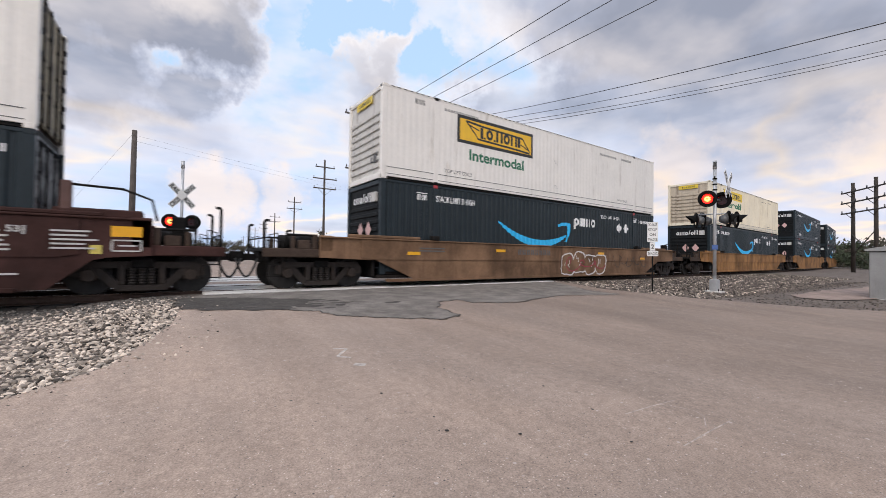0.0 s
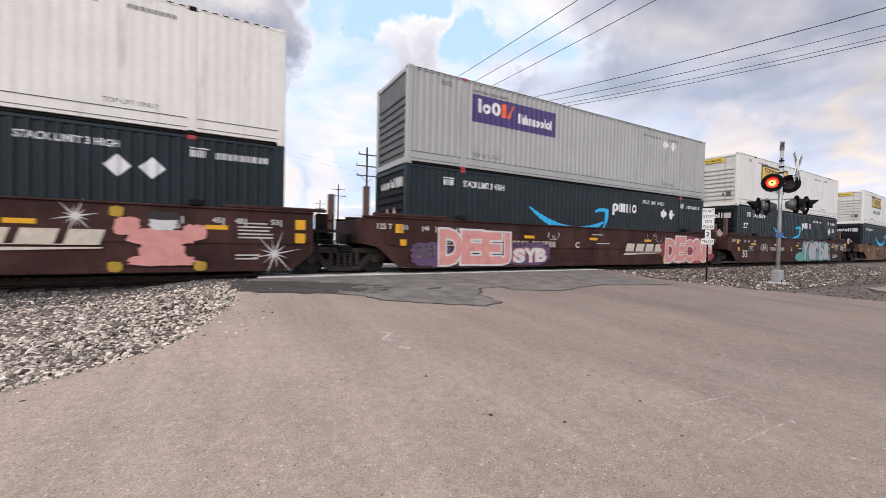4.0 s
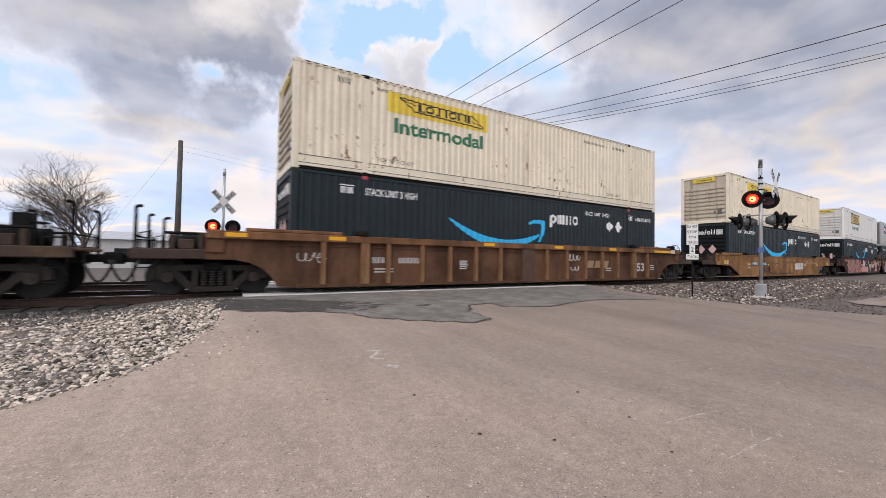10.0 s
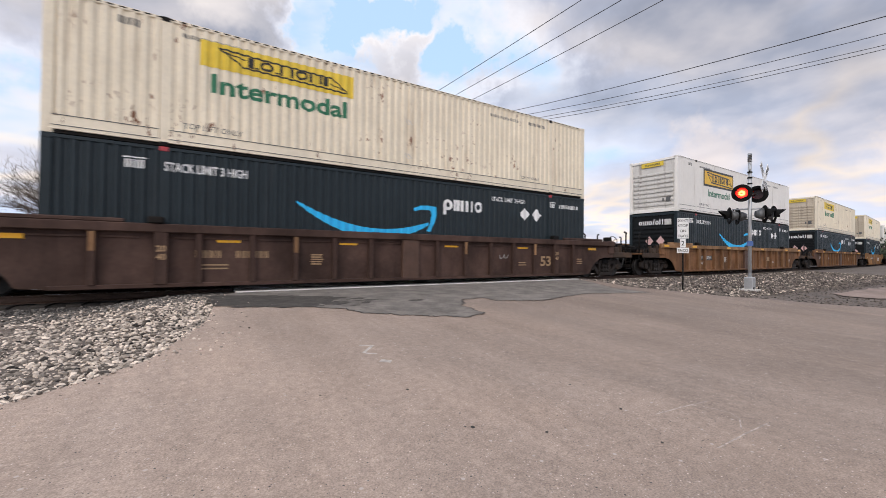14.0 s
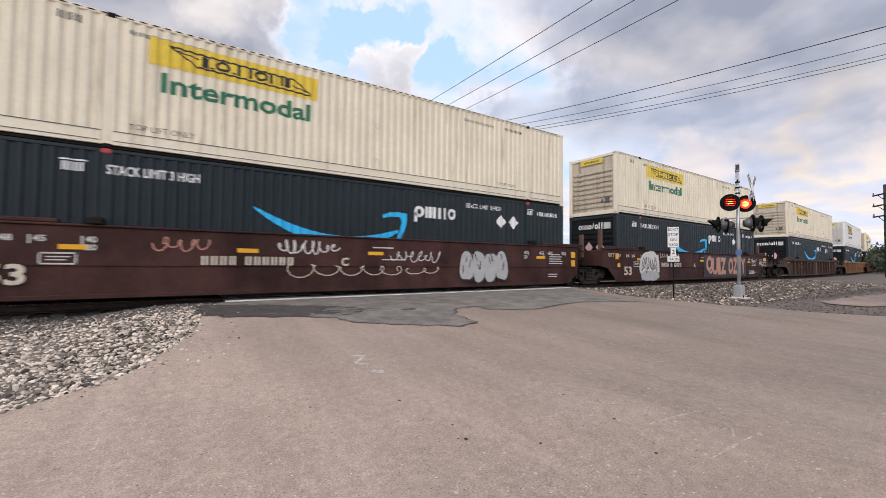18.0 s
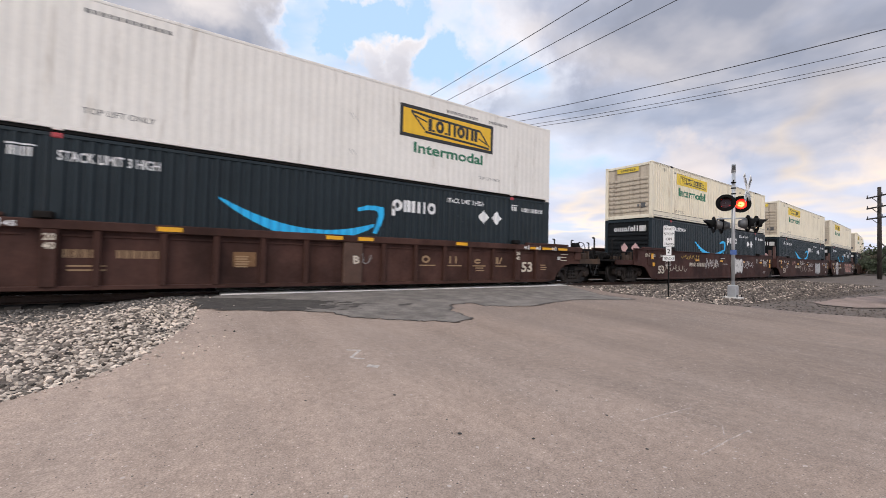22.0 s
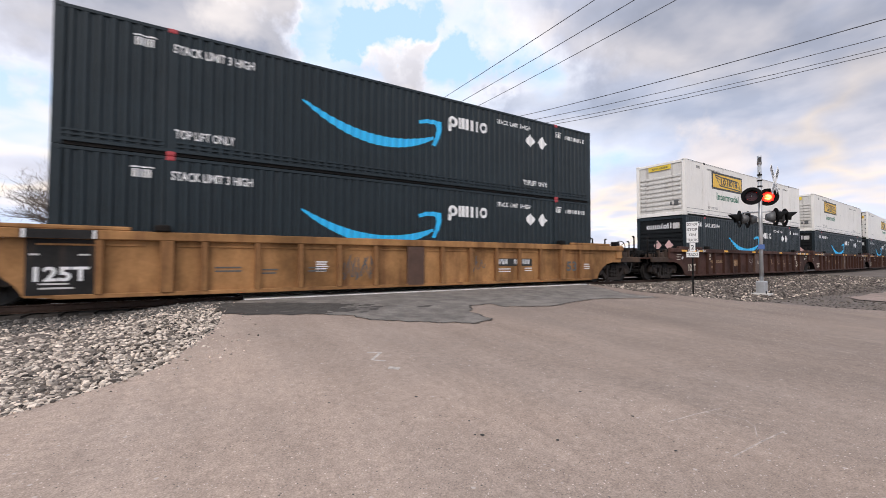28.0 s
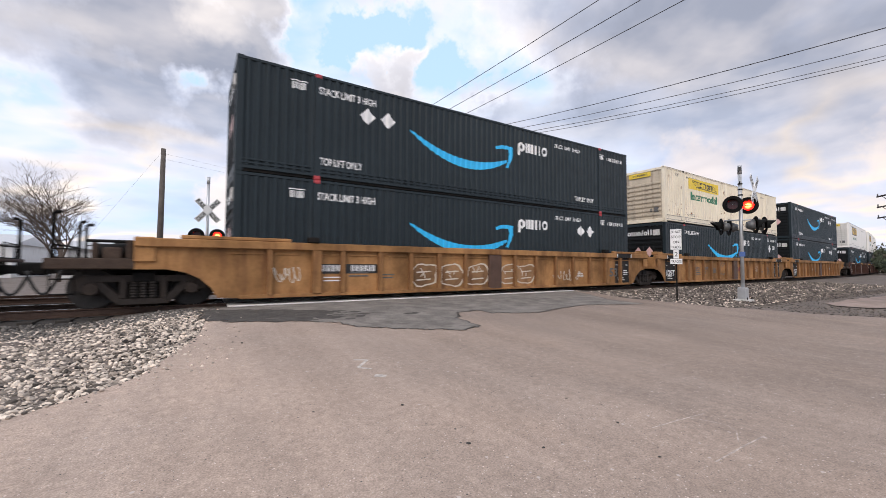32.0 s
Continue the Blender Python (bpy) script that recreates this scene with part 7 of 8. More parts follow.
def signal_head(mast, m, lit=False, shell=None):
    """Round black background with a hooded red lamp; looks along -y of its own space. Added slats cover the always
    glowing lens so that it flashes.
    """
    h = new("signal_head")
    h.empty_display_size = 0.1
    h.parent = mast
    h.matrix_basis = m
    bm = B()
    n = 40
    ro, ri = 0.30, 0.172
    rings = []
    for r, y in ((ri, 0.012), (ri, -0.012), (ro, -0.012), (ro, 0.012)):
        rings.append([bm.verts.new((r * math.cos(2 * math.pi * i / n), y, r * math.sin(2 * math.pi * i / n))) for i in range(n)])
    for k in range(4):
        a, b = rings[k], rings[(k + 1) % 4]
        for i in range(n):
            j = (i + 1) % n
            bm.faces.new((a[i], a[j], b[j], b[i]))
    part("background_disc", bm, signal_black, h)
    bm = B()
    for i in range(-3, n // 2 + 4):
        a, b = 2 * math.pi * i / n, 2 * math.pi * (i + 1) / n
        la, lb = -0.13 - 0.20 * max(0, math.sin(a)), -0.13 - 0.20 * max(0, math.sin(b))
        p = [(0.182 * math.cos(a), -0.013, 0.182 * math.sin(a)), (0.182 * math.cos(b), -0.013, 0.182 * math.sin(b)), (0.176 * math.cos(b), lb, 0.176 * math.sin(b)), (0.176 * math.cos(a), la, 0.176 * math.sin(a))]
        q = [(x * 0.96, y, z * 0.96) for x, y, z in p]
        vo, vi = [bm.verts.new(c) for c in p], [bm.verts.new(c) for c in q]
        bm.faces.new(vo), bm.faces.new(vi[::-1])
        bm.faces.new((vo[3], vo[2], vi[2], vi[3]))
    bmesh.ops.remove_doubles(bm, verts=bm.verts[:], dist=0.0005)
    part("hood", bm, signal_black, h)
    bm = tube(B(), (0, 0.05, 0), (0, 0.26, 0), 0.20, 0.11, n=20)
    part("lamp_housing", bm, shell or signal_black, h)
    part("lens", tube(B(), (0, 0.044, 0), (0, 0.049, 0), 0.178, n=32), lamp_glow if lit else red_dark, h, "lit red lens" if lit else "unlit red lens")
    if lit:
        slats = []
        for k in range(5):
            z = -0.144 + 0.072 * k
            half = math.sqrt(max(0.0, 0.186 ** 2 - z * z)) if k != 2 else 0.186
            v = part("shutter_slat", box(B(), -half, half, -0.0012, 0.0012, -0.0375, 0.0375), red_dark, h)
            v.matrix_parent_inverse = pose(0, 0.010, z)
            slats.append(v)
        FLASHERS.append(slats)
    return h


def crossbuck(mast, m, words=True):
    bm1 = box(B(), -0.61, 0.61, -0.008, 0.008, -0.115, 0.115, 0.004)
    a = part("crossbuck_board", bm1, sign_white, mast, "white board with black lettering", m=m @ pose(0, 0, 0, 0, 48, 0))
    b = part("crossbuck_board", box(B(), -0.61, 0.61, -0.008, 0.008, -0.115, 0.115, 0.004), sign_white, mast, "white board with black lettering", m=m @ pose(0, -0.02, 0, 0, -48, 0))
    for o, (w0, w1) in ((a, ("RAIL", "ROAD")), (b, ("CROS", "SING"))):
        bm = lettering(B(), w0, -0.57, -0.082, 0.164, 0.42, -0.0105, bold=0.035)
        lettering(bm, w1, 0.15, -0.082, 0.164, 0.42, -0.0105, bold=0.035)
        for f in bm.faces:
            f.normal_update()
            if f.normal.y > 0:
                f.normal_flip()
        part("lettering", bm, black_mark, o)


def signal_mast(label, x, y, height, arm_az, face_az, buck_m, lit, second=True, extra=True, lamps=3.51):
    z = ground(x, y)
    mast = thing("crossing_signal", label, "crossing signal", pose(x, y, z))
    bm = tube(B(), (0, 0, 0.1), (0, 0, height), 0.057, n=16)
    part("pole", bm, galv, mast)
    part("pole_cap", tube(B(), (0, 0, height - 0.28), (0, 0, height + 0.02), 0.066, n=16), galv, mast)
    bm = box(B(), -0.24, 0.24, -0.24, 0.24, -0.05, 0.05, 0.01)
    part("base_plate", bm, concrete, mast)
    bm = box(B(), -0.13, 0.13, -0.13, 0.13, 0.05, 0.46, 0.02)
    part("junction_base", bm, galv, mast)
    for sx, sy in ((1, 1), (1, -1), (-1, 1), (-1, -1)):
        part("anchor_bolt", tube(B(), (sx * 0.19, sy * 0.19, 0.04), (sx * 0.19, sy * 0.19, 0.13), 0.018, n=6), dark_steel, mast)
    ax, ay = math.sin(radians(arm_az)), math.cos(radians(arm_az))
    hz = lamps - z
    part("cross_arm", tube(B(), (-0.42 * ax, -0.42 * ay, hz), (0.42 * ax, 0.42 * ay, hz), 0.03, n=10), galv, mast)
    for s in (-1, 1):
        signal_head(mast, pose(s * 0.38 * ax - 0.05 * math.sin(radians(face_az + 180)), s * 0.38 * ay - 0.05 * math.cos(radians(face_az + 180)), hz, 0, 0, 180 - face_az), lit)
    if second:
        h2 = 2.76 - z
        ux, uy, vx, vy = 0.342, -0.940, 0.940, 0.342
        part("cross_arm", tube(B(), (-0.50 * ux, -0.50 * uy, h2 + 0.22), (0.52 * ux, 0.52 * uy, h2 + 0.22), 0.026, n=10), galv, mast)
        for u, v, az in ((-0.58, -0.10, 325), (-0.36, 0.32, 325), (0.40, -0.25, 145), (0.64, 0.15, 145)):
            signal_head(mast, pose(u * ux + v * vx, u * uy + v * vy, h2, 0, 0, 180 - az), False, shell_grey)
            part("drop_bracket", tube(B(), (u * 0.8 * ux, u * 0.8 * uy, h2 + 0.22), ((u * 0.8) * ux + v * vx, (u * 0.8) * uy + v * vy, h2 + 0.1), 0.02, n=6), dark_steel, mast)
    crossbuck(mast, buck_m)
    if extra:
        part("bell_bracket", box(B(), -0.28, 0.10, -0.02, 0.02, height - 0.62, height - 0.59), dark_steel, mast, m=pose(0, 0, 0, 0, 0, 20))
        for k in range(3):
            part("clamp", tube(B(), (0, 0, height - 0.66 - 0.2 * k), (0, 0, height - 0.62 - 0.2 * k), 0.075, n=14), dark_steel, mast)
        part("number_plate", box(B(), -0.05, 0.05, -0.072, -0.066, height - 0.2, height - 0.03), black_mark, mast, m=pose(0, 0, 0, 0, 0, -65))
        part("contact_plate", box(B(), -0.09, 0.09, -0.075, -0.067, 1.55, 1.72), material("blue_notice_plate", (0.06, 0.12, 0.32), 0.4), mast, "small blue notice plate", m=pose(0, 0, 0, 0, 0, -65))
    return mast


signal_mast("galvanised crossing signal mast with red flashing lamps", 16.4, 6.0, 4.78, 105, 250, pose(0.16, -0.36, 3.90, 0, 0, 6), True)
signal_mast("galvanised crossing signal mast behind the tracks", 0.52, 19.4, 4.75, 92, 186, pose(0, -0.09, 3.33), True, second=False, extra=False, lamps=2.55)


def stop_sign_post():
    x, y = 12.98, 6.52
    z = ground(x, y)
    s = thing("tracks_sign", "white do-not-stop sign on a thin dark post", "sign", pose(x, y, z, 0, 0, -63))
    part("post", box(B(), -0.022, 0.022, 0.0, 0.03, -0.1, 2.30, 0.004), dark_steel, s)
    def board(x0, x1, z0, z1, lines, lab):
        b = part("sign_board", box(B(), x0, x1, -0.008, -0.002, z0, z1, 0.002), sign_white, s, lab)
        bm = B()
        n = len(lines)
        hh = (z1 - z0) / n
        for i, l in enumerate(lines):
            v, _ = text_mesh(l)
            wd = min(v[:, 0].max() * hh * 0.52, (x1 - x0) * 0.86)
            lettering(bm, l, (x0 + x1) / 2 - wd / 2, z1 - (i + 1) * hh + hh * 0.24, hh * 0.52, wd, -0.0105, bold=0.012)
        for f in bm.faces:
            f.normal_update()
            if f.normal.y > 0:
                f.normal_flip()
        part("lettering", bm, black_mark, b)["kind"] = "stuff"
    board(-0.155, 0.155, 1.64, 2.29, ("DO NOT", "STOP", "ON", "TRACKS"), "white board, black lettering")
    board(-0.075, 0.075, 1.36, 1.63, ("2",), "white plate with a figure")
    board(-0.165, 0.165, 1.18, 1.35, ("TRACKS",), "white plate, black lettering")


stop_sign_post()


def cabinet():
    x0, y0, z = 21.0, 2.75, ground(21, 2) - 0.05
    c = thing("signal_cabinet", "silver-grey steel signal cabinet with sloping roof", "cabinet", pose(x0, y0, z))
    al = material("weathered_aluminium", (0.36, 0.36, 0.35), 0.45, 0.5, vary=0.1, scale=2, stain=(0.25, 0.23, 0.2), stain_amt=0.2, streak=True)
    part("body", box(B(), 0, 2.2, -2.6, 0, 0.05, 1.78, 0.02), al, c)
    bm = B()
    vs = [bm.verts.new(p) for p in ((-0.1, 0.1, 1.79), (2.3, 0.1, 1.79), (2.3, -2.7, 1.79), (-0.1, -2.7, 1.79), (-0.1, 0.1, 1.86), (2.3, 0.1, 1.86), (2.3, -2.7, 1.86), (-0.1, -2.7, 1.86), (-0.1, -1.3, 2.14), (2.3, -1.3, 2.14))]
    for f in ((3, 2, 1, 0), (0, 1, 5, 4), (2, 3, 7, 6), (4, 5, 9, 8), (6, 7, 8, 9), (0, 4, 8, 7, 3), (1, 2, 6, 9, 5)):
        bm.faces.new([vs[i] for i in f])
    part("roof", bm, al, c)
    d = part("door", box(B(), -0.03, 0.0, -2.3, -1.2, 0.15, 1.7, 0.008), al, c)
    part("door_handle", box(B(), -0.06, -0.03, -1.32, -1.28, 0.85, 1.0, 0.005), dark_steel, d)
    for k in range(6):
        part("vent_slat", box(B(), -0.045, -0.03, -2.1, -1.4, 1.25 + 0.05 * k, 1.275 + 0.05 * k), dark_steel, c)
    part("notice_plate", box(B(), -0.012, 0.0, -0.85, -0.45, 1.05, 1.4, 0.004), dull_mark, c)
    part("plinth", box(B(), -0.08, 2.28, -2.68, 0.08, -0.1, 0.06), concrete, c)
    b = thing("bollard", "white post with a small cap beside the cabinet", "bollard", pose(20.2, 2.13, ground(20.2, 2.1)))
    part("post", tube(B(), (0, 0, -0.1), (0, 0, 1.0), 0.06, n=14), sign_white, b)
    part("cap", tube(B(), (0, 0, 1.0), (0, 0, 1.12), 0.072, 0.06, n=14), sign_white, b)
    part("band", tube(B(), (0, 0, 0.92), (0, 0, 0.96), 0.063, n=14), grey_stencil, b)


cabinet()

# ---- poles and wires ----
pole_wood = material("weathered_pole_wood", (0.10, 0.085, 0.075), 0.9, vary=0.25, scale=3, bump=0.4, stain=(0.05, 0.04, 0.035), stain_amt=0.3, streak=True)
wire_mat = material("dark_overhead_wire", (0.035, 0.035, 0.04), 0.6)
glass_ins = material("grey_porcelain_insulator", (0.12, 0.12, 0.13), 0.3)


def utility_pole(x, y, top, arms, az=0.0, r=0.15, label="weathered wooden utility pole with crossarms", lean=0.0):
    """arms: (height below the top, half length, braces) each."""
    z = ground(x, y)
    p = thing("utility_pole", label, "utility pole", pose(x, y, z, 0, lean, az), group="utility poles")
    h = top - z
    part("pole", tube(B(), (0, 0, -0.3), (0, 0, h), r, r * 0.68, n=12), pole_wood, p)
    for drop, half, brace in arms:
        a = part("crossarm", box(B(), -half, half, -r - 0.10, -r + 0.0, h - drop - 0.06, h - drop + 0.06, 0.01), pole_wood, p)
        n = 3 if half > 0.9 else 2
        for k in range(n):
            xx = -half + 0.1 + (2 * half - 0.2) * k / (n - 1)
            part("insulator", tube(tube(B(), (xx, -r - 0.05, h - drop + 0.06), (xx, -r - 0.05, h - drop + 0.16), 0.02, n=6), (xx, -r - 0.05, h - drop + 0.14), (xx, -r - 0.05, h - drop + 0.27), 0.055, 0.04, n=8), glass_ins, a)
        if brace:
            for s in (-1, 1):
                part("brace", tube(B(), (s * half * 0.6, -r - 0.04, h - drop - 0.05), (0, -r - 0.02, h - drop - 0.75), 0.02, n=6), dark_steel, p)
    return p


def wire(a, b, sag=0.25, r=0.0155, label="dark overhead wire between poles"):
    a, b = Vector(a), Vector(b)
    pts = []
    for i in range(13):
        u = i / 12
        q = a.lerp(b, u)
        q.z -= sag * 4 * u * (1 - u)
        pts.append(q)
    bm, n, rings = B(), 5, []
    q = (b - a).to_track_quat("Z", "Y").to_matrix()
    for p in pts:
        rings.append([bm.verts.new(p + q @ Vector((r * math.cos(6.2832 * i / n), r * math.sin(6.2832 * i / n), 0))) for i in range(n)])
    for c, d in zip(rings[:-1], rings[1:]):
        for i in range(n):
            bm.faces.new((c[i], c[(i + 1) % n], d[(i + 1) % n], d[i]))
    ob = part("overhead_wire", bm, wire_mat)
    return tagged(ob, label, "wire", group="overhead wires")


P0 = (13.9, 26.2)
utility_pole(*P0, 11.95, ((0.45, 1.4, False), (1.75, 1.45, True)), az=-2, r=0.2)
utility_pole(11.8, 28.3, 13.0, ((1.05, 1.35, True), (5.2, 1.15, True)), az=-8, r=0.17, lean=1.6)
utility_pole(14.5, 44.0, 12.0, ((0.9, 1.1, False), (2.2, 1.35, False), (3.3, 1.3, True)), az=0)
utility_pole(19.2, 75.0, 11.8, ((1.0, 1.2, False), (2.2, 1.4, True)))
for k, yy in enumerate((105, 135, 170, 210, 260)):
    utility_pole(19.2 + 0.10 * (yy - 75), yy, 11.5, ((1.0, 1.2, False), (2.2, 1.3, False)), r=0.17)
utility_pole(-1.72, 30.0, 8.6, (), r=0.19, label="tall bare wooden pole behind the tracks", lean=0.3)
for hgt in (8.3, 7.95):
    wire((-1.6, 30, hgt), (60, 70, hgt + 3), 0.6, 0.004)
wire((-1.8, 30, 8.3), (-7.2, 33, 0.4), 0.0, 0.004, "thin guy wire from a pole to the ground")
for dx in (-1.35, 0.0, 1.35):
    wire((P0[0] + dx, P0[1] - 0.3, 11.62 if dx < 0 else 11.68), (P0[0] + dx, -22, 11.52), 0.36)
for dx, sz, ex, ez, sag in ((1.35, 11.13, 19.55, 8.23, 0.886), (0.5, 10.54, 35.98, 14.41, 1.326), (-0.5, 9.95, 43.55, 16.6, 1.468), (-1.35, 9.62, 39.53, 15.19, 1.651)):
    wire((P0[0] + dx, P0[1] - 0.3, sz), (ex, -15.5, ez), sag)
wire((12.9, 28.2, 12.1), (P0[0] - 1.2, P0[1], 12.1), 0.05, 0.012)
wire((11.9, 28.2, 9.3), (P0[0], P0[1], 9.4), 0.02, 0.012)


def h_frame():
    z = ground(58, 8) + 0.05
    a, b = Vector((58.6, 8.8, 0)), Vector((56.0, 6.85, 0))
    az = math.degrees(math.atan2(b.y - a.y, b.x - a.x))
    f = thing("pole_frame", "twin dark wooden poles with shared crossarms and bracing", "utility pole", pose((a.x + b.x) / 2, (a.y + b.y) / 2, z, 0, 0, az))
    hw = (b - a).length / 2
    dk = material("dark_pole_wood", (0.045, 0.036, 0.03), 0.9, vary=0.2, scale=3)
    for s in (-1, 1):
        part("pole", tube(B(), (s * hw, 0, -0.4), (s * hw, 0, 9.3), 0.19, 0.14, n=12), dk, f)
    for zz in (8.3, 7.2, 6.1):
        arm = part("crossarm", box(B(), -hw - 1.5, hw + 1.5, -0.25, -0.13, zz, zz + 0.13, 0.01), dk, f)
        for xx in (-hw - 1.4, -hw + 0.7, hw - 0.9, hw + 1.4):
            part("insulator", tube(B(), (xx, -0.19, zz + 0.13), (xx, -0.19, zz + 0.38), 0.06, 0.05, n=8), glass_ins, arm)
        for s in (-1, 1):
            for t in (-1, 1):
                part("brace", tube(B(), (s * hw, -0.19, zz - 0.45), (s * hw + t * 0.7, -0.19, zz), 0.03, n=6), dk, f)
    for s in (-1, 1):
        part("cross_brace", tube(B(), (-s * hw, -0.16, 1.6), (s * hw, -0.16, 4.0), 0.045, n=6), dk, f)


h_frame()

# ---- trees ----
bark = material("grey_brown_bark", (0.12, 0.092, 0.075), 0.95, vary=0.2, scale=6)


def bare_tree(x, y, h, spread, seed, label):
    rnd = random.Random(seed)
    t = thing("tree", label, "tree", pose(x, y, ground(x, y) - 0.05))
    trunk, twig = B(), B()

    def grow(p, d, ln, r, lvl):
        q = p + d * ln
        tube(trunk if lvl < 2 else twig, p, q, r, r * 0.68, 6 if lvl < 2 else 3, lvl < 1)
        if lvl >= 7:
            return
        n = 3 if lvl < 5 else 2
        for i in range(n + (2 if lvl in (0, 1) else 0)):
            ax = Vector((rnd.uniform(-1, 1), rnd.uniform(-1, 1), rnd.uniform(-0.3, 0.35))).normalized()
            nd = (d * 1.0 + ax * spread * rnd.uniform(0.5, 1.0)).normalized()
            nd = (nd + Vector((0, 0, 0.10))).normalized()
            grow(p.lerp(q, rnd.uniform(0.45, 1.0)), nd, ln * rnd.uniform(0.66, 0.86), max(0.005, r * 0.56), lvl + 1)

    grow(Vector((0, 0, 0)), Vector((0.03, 0, 1)), h * 0.25, h * 0.016, 0)
    part("trunk", trunk, bark, t)
    part("crown", twig, bark, t, "bare twigs")
    return t


bare_tree(-8.0, 38.5, 10.2, 1.1, 11, "leafless spreading tree behind the tracks")
bare_tree(-22.5, 44.0, 8.5, 0.75, 12, "leafless spreading tree behind the tracks")
bare_tree(48.0, 64.0, 6.0, 0.7, 14, "small leafless tree behind a low building")


def shrub(name, x, y, w, h, n, seed, mat, label, group=""):
    """A bushy crown of many small clumped leaves over short stems."""
    rng = np.random.RandomState(seed)
    t = thing(name, label, "bush" if h < 4 else "tree", pose(x, y, ground(x, y) - 0.03), group=group)
    stem = B()
    for i in range(5):
        a = rng.rand() * 6.283
        tube(stem, (0.15 * math.cos(a), 0.15 * math.sin(a), 0), (w * 0.28 * math.cos(a), w * 0.28 * math.sin(a), h * 0.6), h * 0.02, h * 0.008, 6)
    part("stem", stem, bark, t)
    cl = rng.normal(size=(16, 3)) * (w * 0.27, w * 0.27, h * 0.19) + (0, 0, h * 0.55)
    idx = rng.randint(0, 16, n)
    c = cl[idx] + rng.normal(size=(n, 3)) * (w * 0.085, w * 0.085, h * 0.075)
    c[:, 2] = np.clip(c[:, 2], 0.08, None)
    u = rng.normal(size=(n, 3))
    u /= np.linalg.norm(u, axis=1)[:, None]
    v = np.cross(u, rng.normal(size=(n, 3)))
    v /= np.linalg.norm(v, axis=1)[:, None]
    s = (h * 0.028 + h * 0.03 * rng.rand(n))[:, None]
    p = np.stack([c - u * s, c + v * s * 0.6, c + u * s, c - v * s * 0.6], 1).reshape(-1, 3)
    me = bpy.data.meshes.new("crown")
    me.from_pydata(p.tolist(), [], (np.arange(n)[:, None] * 4 + np.arange(4)).tolist())
    me.materials.append(mat)
    o = new("crown", me)
    o.parent = t
    return t


leaf_dry = material("dry_brown_green_leaf", (0.085, 0.075, 0.05), 0.8, vary=0.2, scale=2, island=0.5)
leaf_green = material("dull_green_leaf", (0.055, 0.07, 0.04), 0.8, vary=0.2, scale=2, island=0.5)
for i, (x, y, w, h) in enumerate(((92, 17.5, 9, 5.2), (100, 12, 10, 5.0), (86, 10.5, 8, 3.4), (112, 20, 12, 6.0), (120, 9, 12, 5.6))):
    shrub("bush", x, y, w, h, 2600, 30 + i, leaf_dry if i % 2 else leaf_green, "dull brown-green brush beyond the curve", "brush beyond the curve")
for i in range(16):
    yy = 130 + 22 * (i % 8) + 9 * (i // 8)
    shrub("tree", (-20 + 9 * (i % 8)) if i < 8 else (60 + 12 * (i % 8)), yy + (40 if i >= 8 else 0), 11, 6.5 + 1.5 * ((i * 7) % 3), 1500, 60 + i, leaf_dry, "hazy far tree behind the railway", "far trees")

# ---- buildings beyond ----
wall_white = material("off_white_metal_wall", (0.62, 0.62, 0.62), 0.5, vary=0.06, scale=0.6, stain=(0.4, 0.38, 0.36), stain_amt=0.15, streak=True)
roof_grey = material("pale_grey_metal_roof", (0.50, 0.51, 0.53), 0.45, vary=0.06, scale=0.6)
glass_dark = material("dark_window_glass", (0.03, 0.035, 0.045), 0.1)
tower_grey = material("hazy_grey_facade", (0.42, 0.43, 0.47), 0.7, vary=0.08, scale=0.05)


def shed(x0, x1, y0, y1, eave, ridge, label, doors=2, az=0.0):
    z = min(ground(x0, y0), ground(x1, y1)) - 0.1
    b = thing("warehouse", label, "building", pose(x0, y0, z, 0, 0, az))
    w, d = x1 - x0, y1 - y0
    part("wall", box(B(), 0, w, 0, d, 0, eave), wall_white, b)
    bm = B()
    vs = [bm.verts.new(p) for p in ((-0.3, -0.3, eave), (w + 0.3, -0.3, eave), (w + 0.3, d / 2, ridge), (-0.3, d / 2, ridge), (w + 0.3, d + 0.3, eave), (-0.3, d + 0.3, eave))]
    for f in ((0, 1, 2, 3), (3, 2, 4, 5), (0, 3, 5), (1, 4, 2), (0, 5, 4, 1)):
        bm.faces.new([vs[i] for i in f])
    part("roof", bm, roof_grey, b)
    for k in range(int(w // 6)):
        wn = part("window", box(B(), 2.0 + 6 * k, 3.6 + 6 * k, -0.06, -0.01, eave * 0.45, eave * 0.7), glass_dark, b)
        part("window_frame", box(B(), 1.93 + 6 * k, 3.67 + 6 * k, -0.04, -0.004, eave * 0.45 - 0.07, eave * 0.45), sign_white, wn)
    for k in range(doors):
        part("roller_door", box(B(), w * (k + 0.5) / doors - 1.6, w * (k + 0.5) / doors + 1.6, -0.05, -0.005, 0.02, eave * 0.62), roof_grey, b)


shed(26, 58, 56, 70, 3.3, 4.6, "long low white metal warehouse behind the tracks")
shed(-9, 1.5, 44, 54, 2.6, 3.5, "small white shed with a shallow metal roof", 1)
shed(-45, -14, 52, 64, 3.2, 4.4, "long low white metal warehouse behind the tracks")


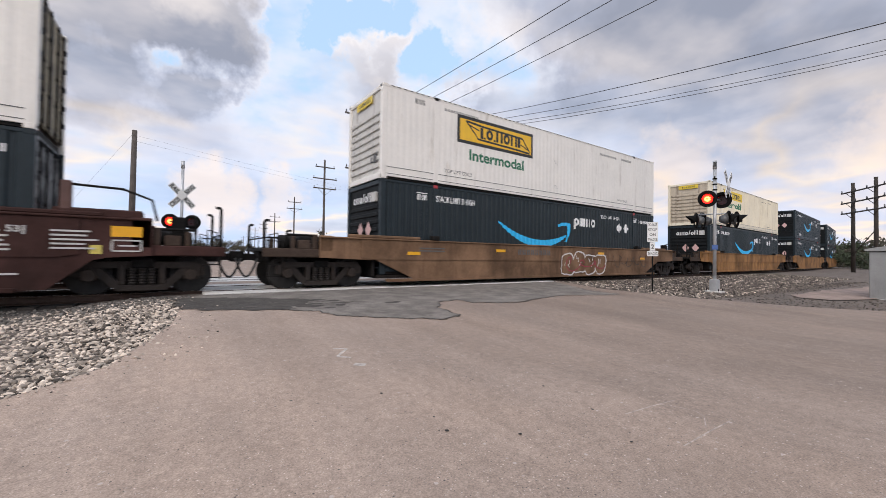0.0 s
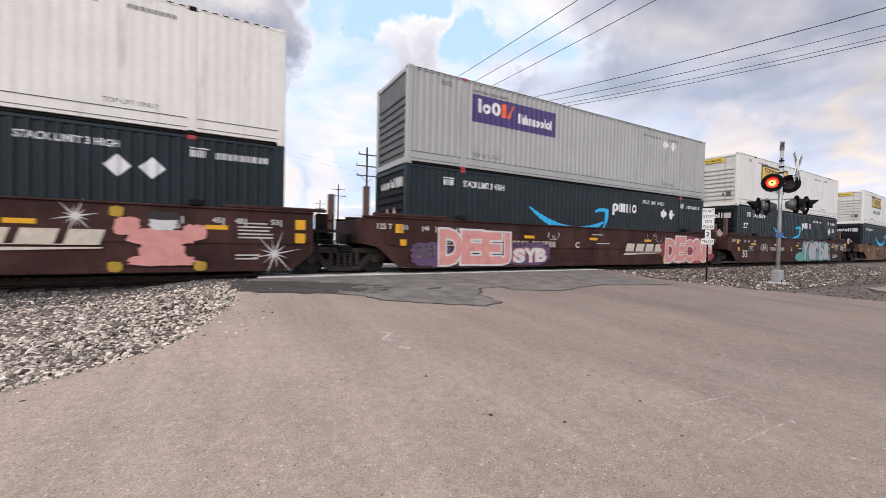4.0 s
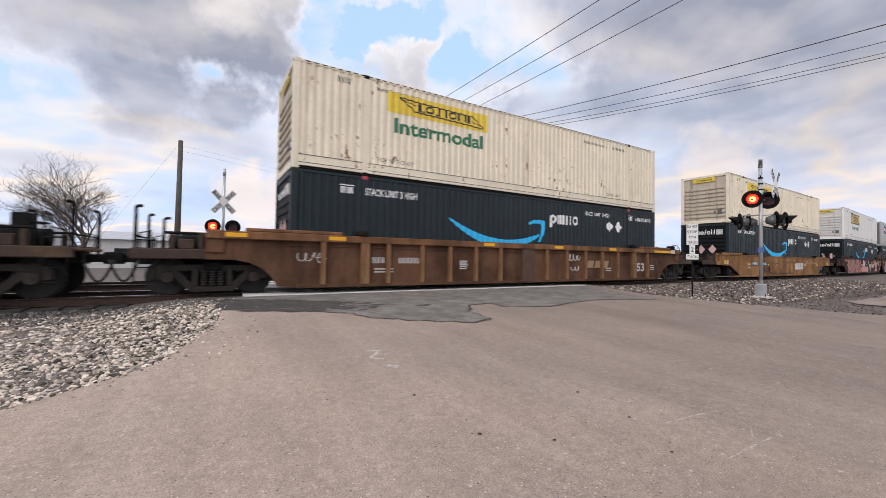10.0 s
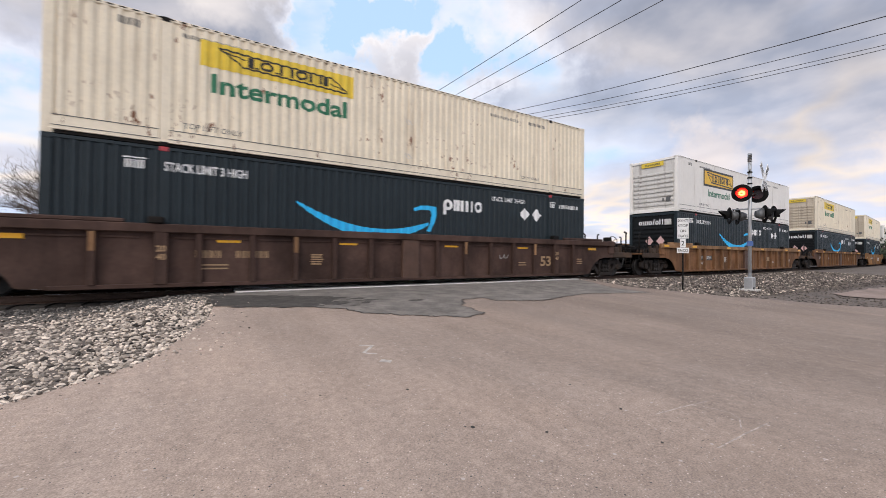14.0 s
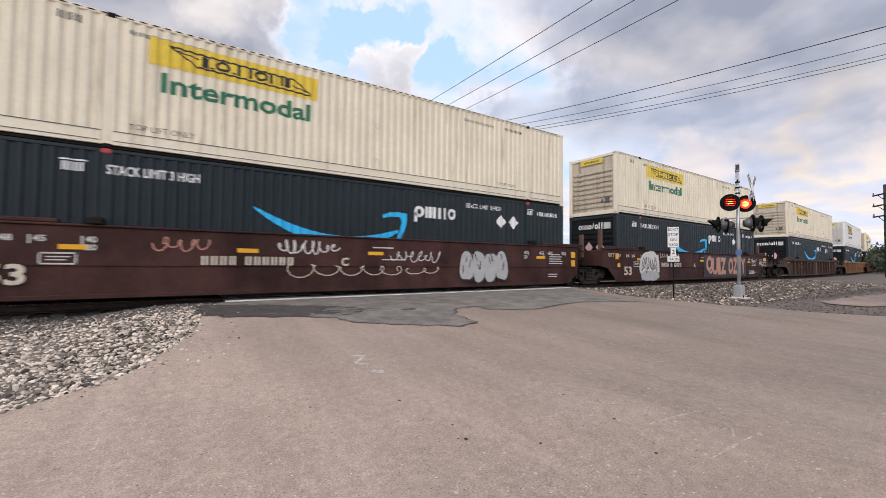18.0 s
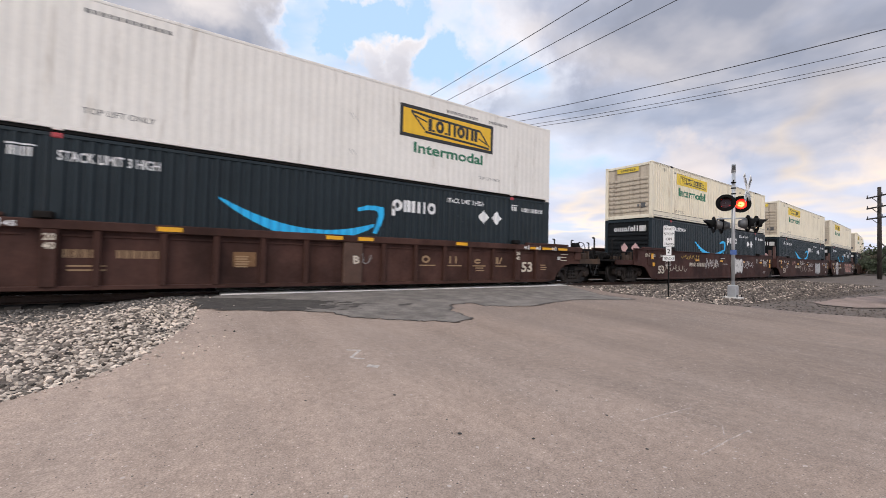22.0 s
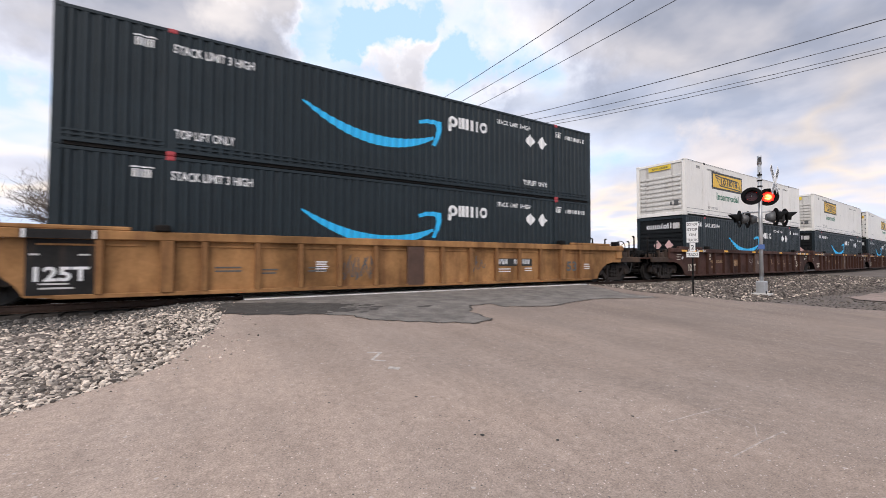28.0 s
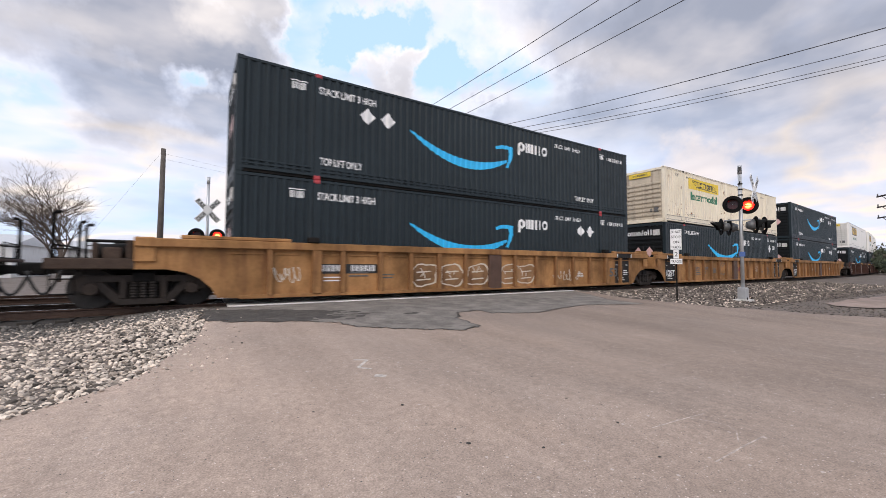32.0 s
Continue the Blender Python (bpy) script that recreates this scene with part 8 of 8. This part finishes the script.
def tower(x, y, w, d, h, label):
    t = thing("office_tower", label, "building", pose(x, y, ground(x, y) - 0.2), group="far towers")
    part("wall", box(B(), -w / 2, w / 2, -d / 2, d / 2, 0, h), tower_grey, t)
    part("roof", box(B(), -w / 3, w / 4, -d / 3, d / 3, h, h + h * 0.1), tower_grey, t)
    n = max(3, int(w // 4))
    for k in range(max(3, int(h // 4))):
        part("window_band", box(B(), -w / 2 + 0.6, w / 2 - 0.6, -d / 2 - 0.08, -d / 2 - 0.01, 1.6 + 4 * k, 3.3 + 4 * k), glass_dark, t)


for az, r, w, h in ((28.6, 420, 22, 28), (29.6, 430, 16, 34), (30.5, 425, 14, 27), (33.0, 410, 20, 24), (34.0, 430, 14, 20), (37.0, 415, 24, 29), (38.4, 420, 14, 24), (24.0, 440, 24, 22)):
    tower(r * math.sin(radians(az)), r * math.cos(radians(az)), w, 14, h, "far grey office tower with dark window bands")

# yellow marker stand by the far signal
ym = thing("track_marker", "small yellow and dark steel stand beside the far track", "marker", pose(-1.05, 19.6, ground(-1, 19.6)))
part("frame", plate(B(), ((-0.22, 0), (0.22, 0), (0.10, 0.62), (-0.10, 0.62)), -0.05, 0.05), material("yellow_enamel", (0.55, 0.42, 0.05), 0.5), ym)
part("mast", tube(B(), (0, 0, 0.6), (0, 0, 0.85), 0.03, n=8), dark_steel, ym)


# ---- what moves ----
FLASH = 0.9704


def motions():
    # the pace is even but for slight surges: metres ahead of the even pace
    surge = ((0, 0.0), (2, 0.05), (4, -0.06), (7, -0.12), (10, -0.12), (13, -0.14), (16, -0.17), (17, -0.04), (18, -0.12), (20, -0.15), (22, -0.1), (24, -0.12),
             (26, -0.22), (27, -0.40), (28, -0.09), (29, -0.1), (30, -0.1), (32, 0.0))
    for ob, s, z in MOVERS:
        walk(ob, [(t, on_track(s + SPEED * t + d, z)) for t, d in surge])
    # wheels roll with the train: one turn for all, each at its own axle
    turn = math.degrees(SPEED / 0.42)
    wheels = [o for o in scene.objects if o.name.split(".")[0] == "wheelset"]
    first = wheels[0]
    walk(first, [(i / FPS, pose(0, 0, 0, 0, turn * i / FPS % 360, 0)) for i in range(32 * FPS + 1)])
    for w in wheels[1:]:
        w.rotation_mode = "QUATERNION"
        keys = w.animation_data_create()
        keys.action = first.animation_data.action
        keys.action_slot = first.animation_data.action_slot
    # added slats, no part of real signals, uncover the two lamps in turn
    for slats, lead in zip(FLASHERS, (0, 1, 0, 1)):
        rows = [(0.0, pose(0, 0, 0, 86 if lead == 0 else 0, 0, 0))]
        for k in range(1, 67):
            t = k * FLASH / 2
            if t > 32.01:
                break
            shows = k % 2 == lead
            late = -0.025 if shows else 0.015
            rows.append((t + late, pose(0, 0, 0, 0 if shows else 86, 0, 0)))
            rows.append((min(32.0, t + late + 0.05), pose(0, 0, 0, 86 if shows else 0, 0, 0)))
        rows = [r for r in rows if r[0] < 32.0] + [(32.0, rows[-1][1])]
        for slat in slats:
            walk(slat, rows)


motions()
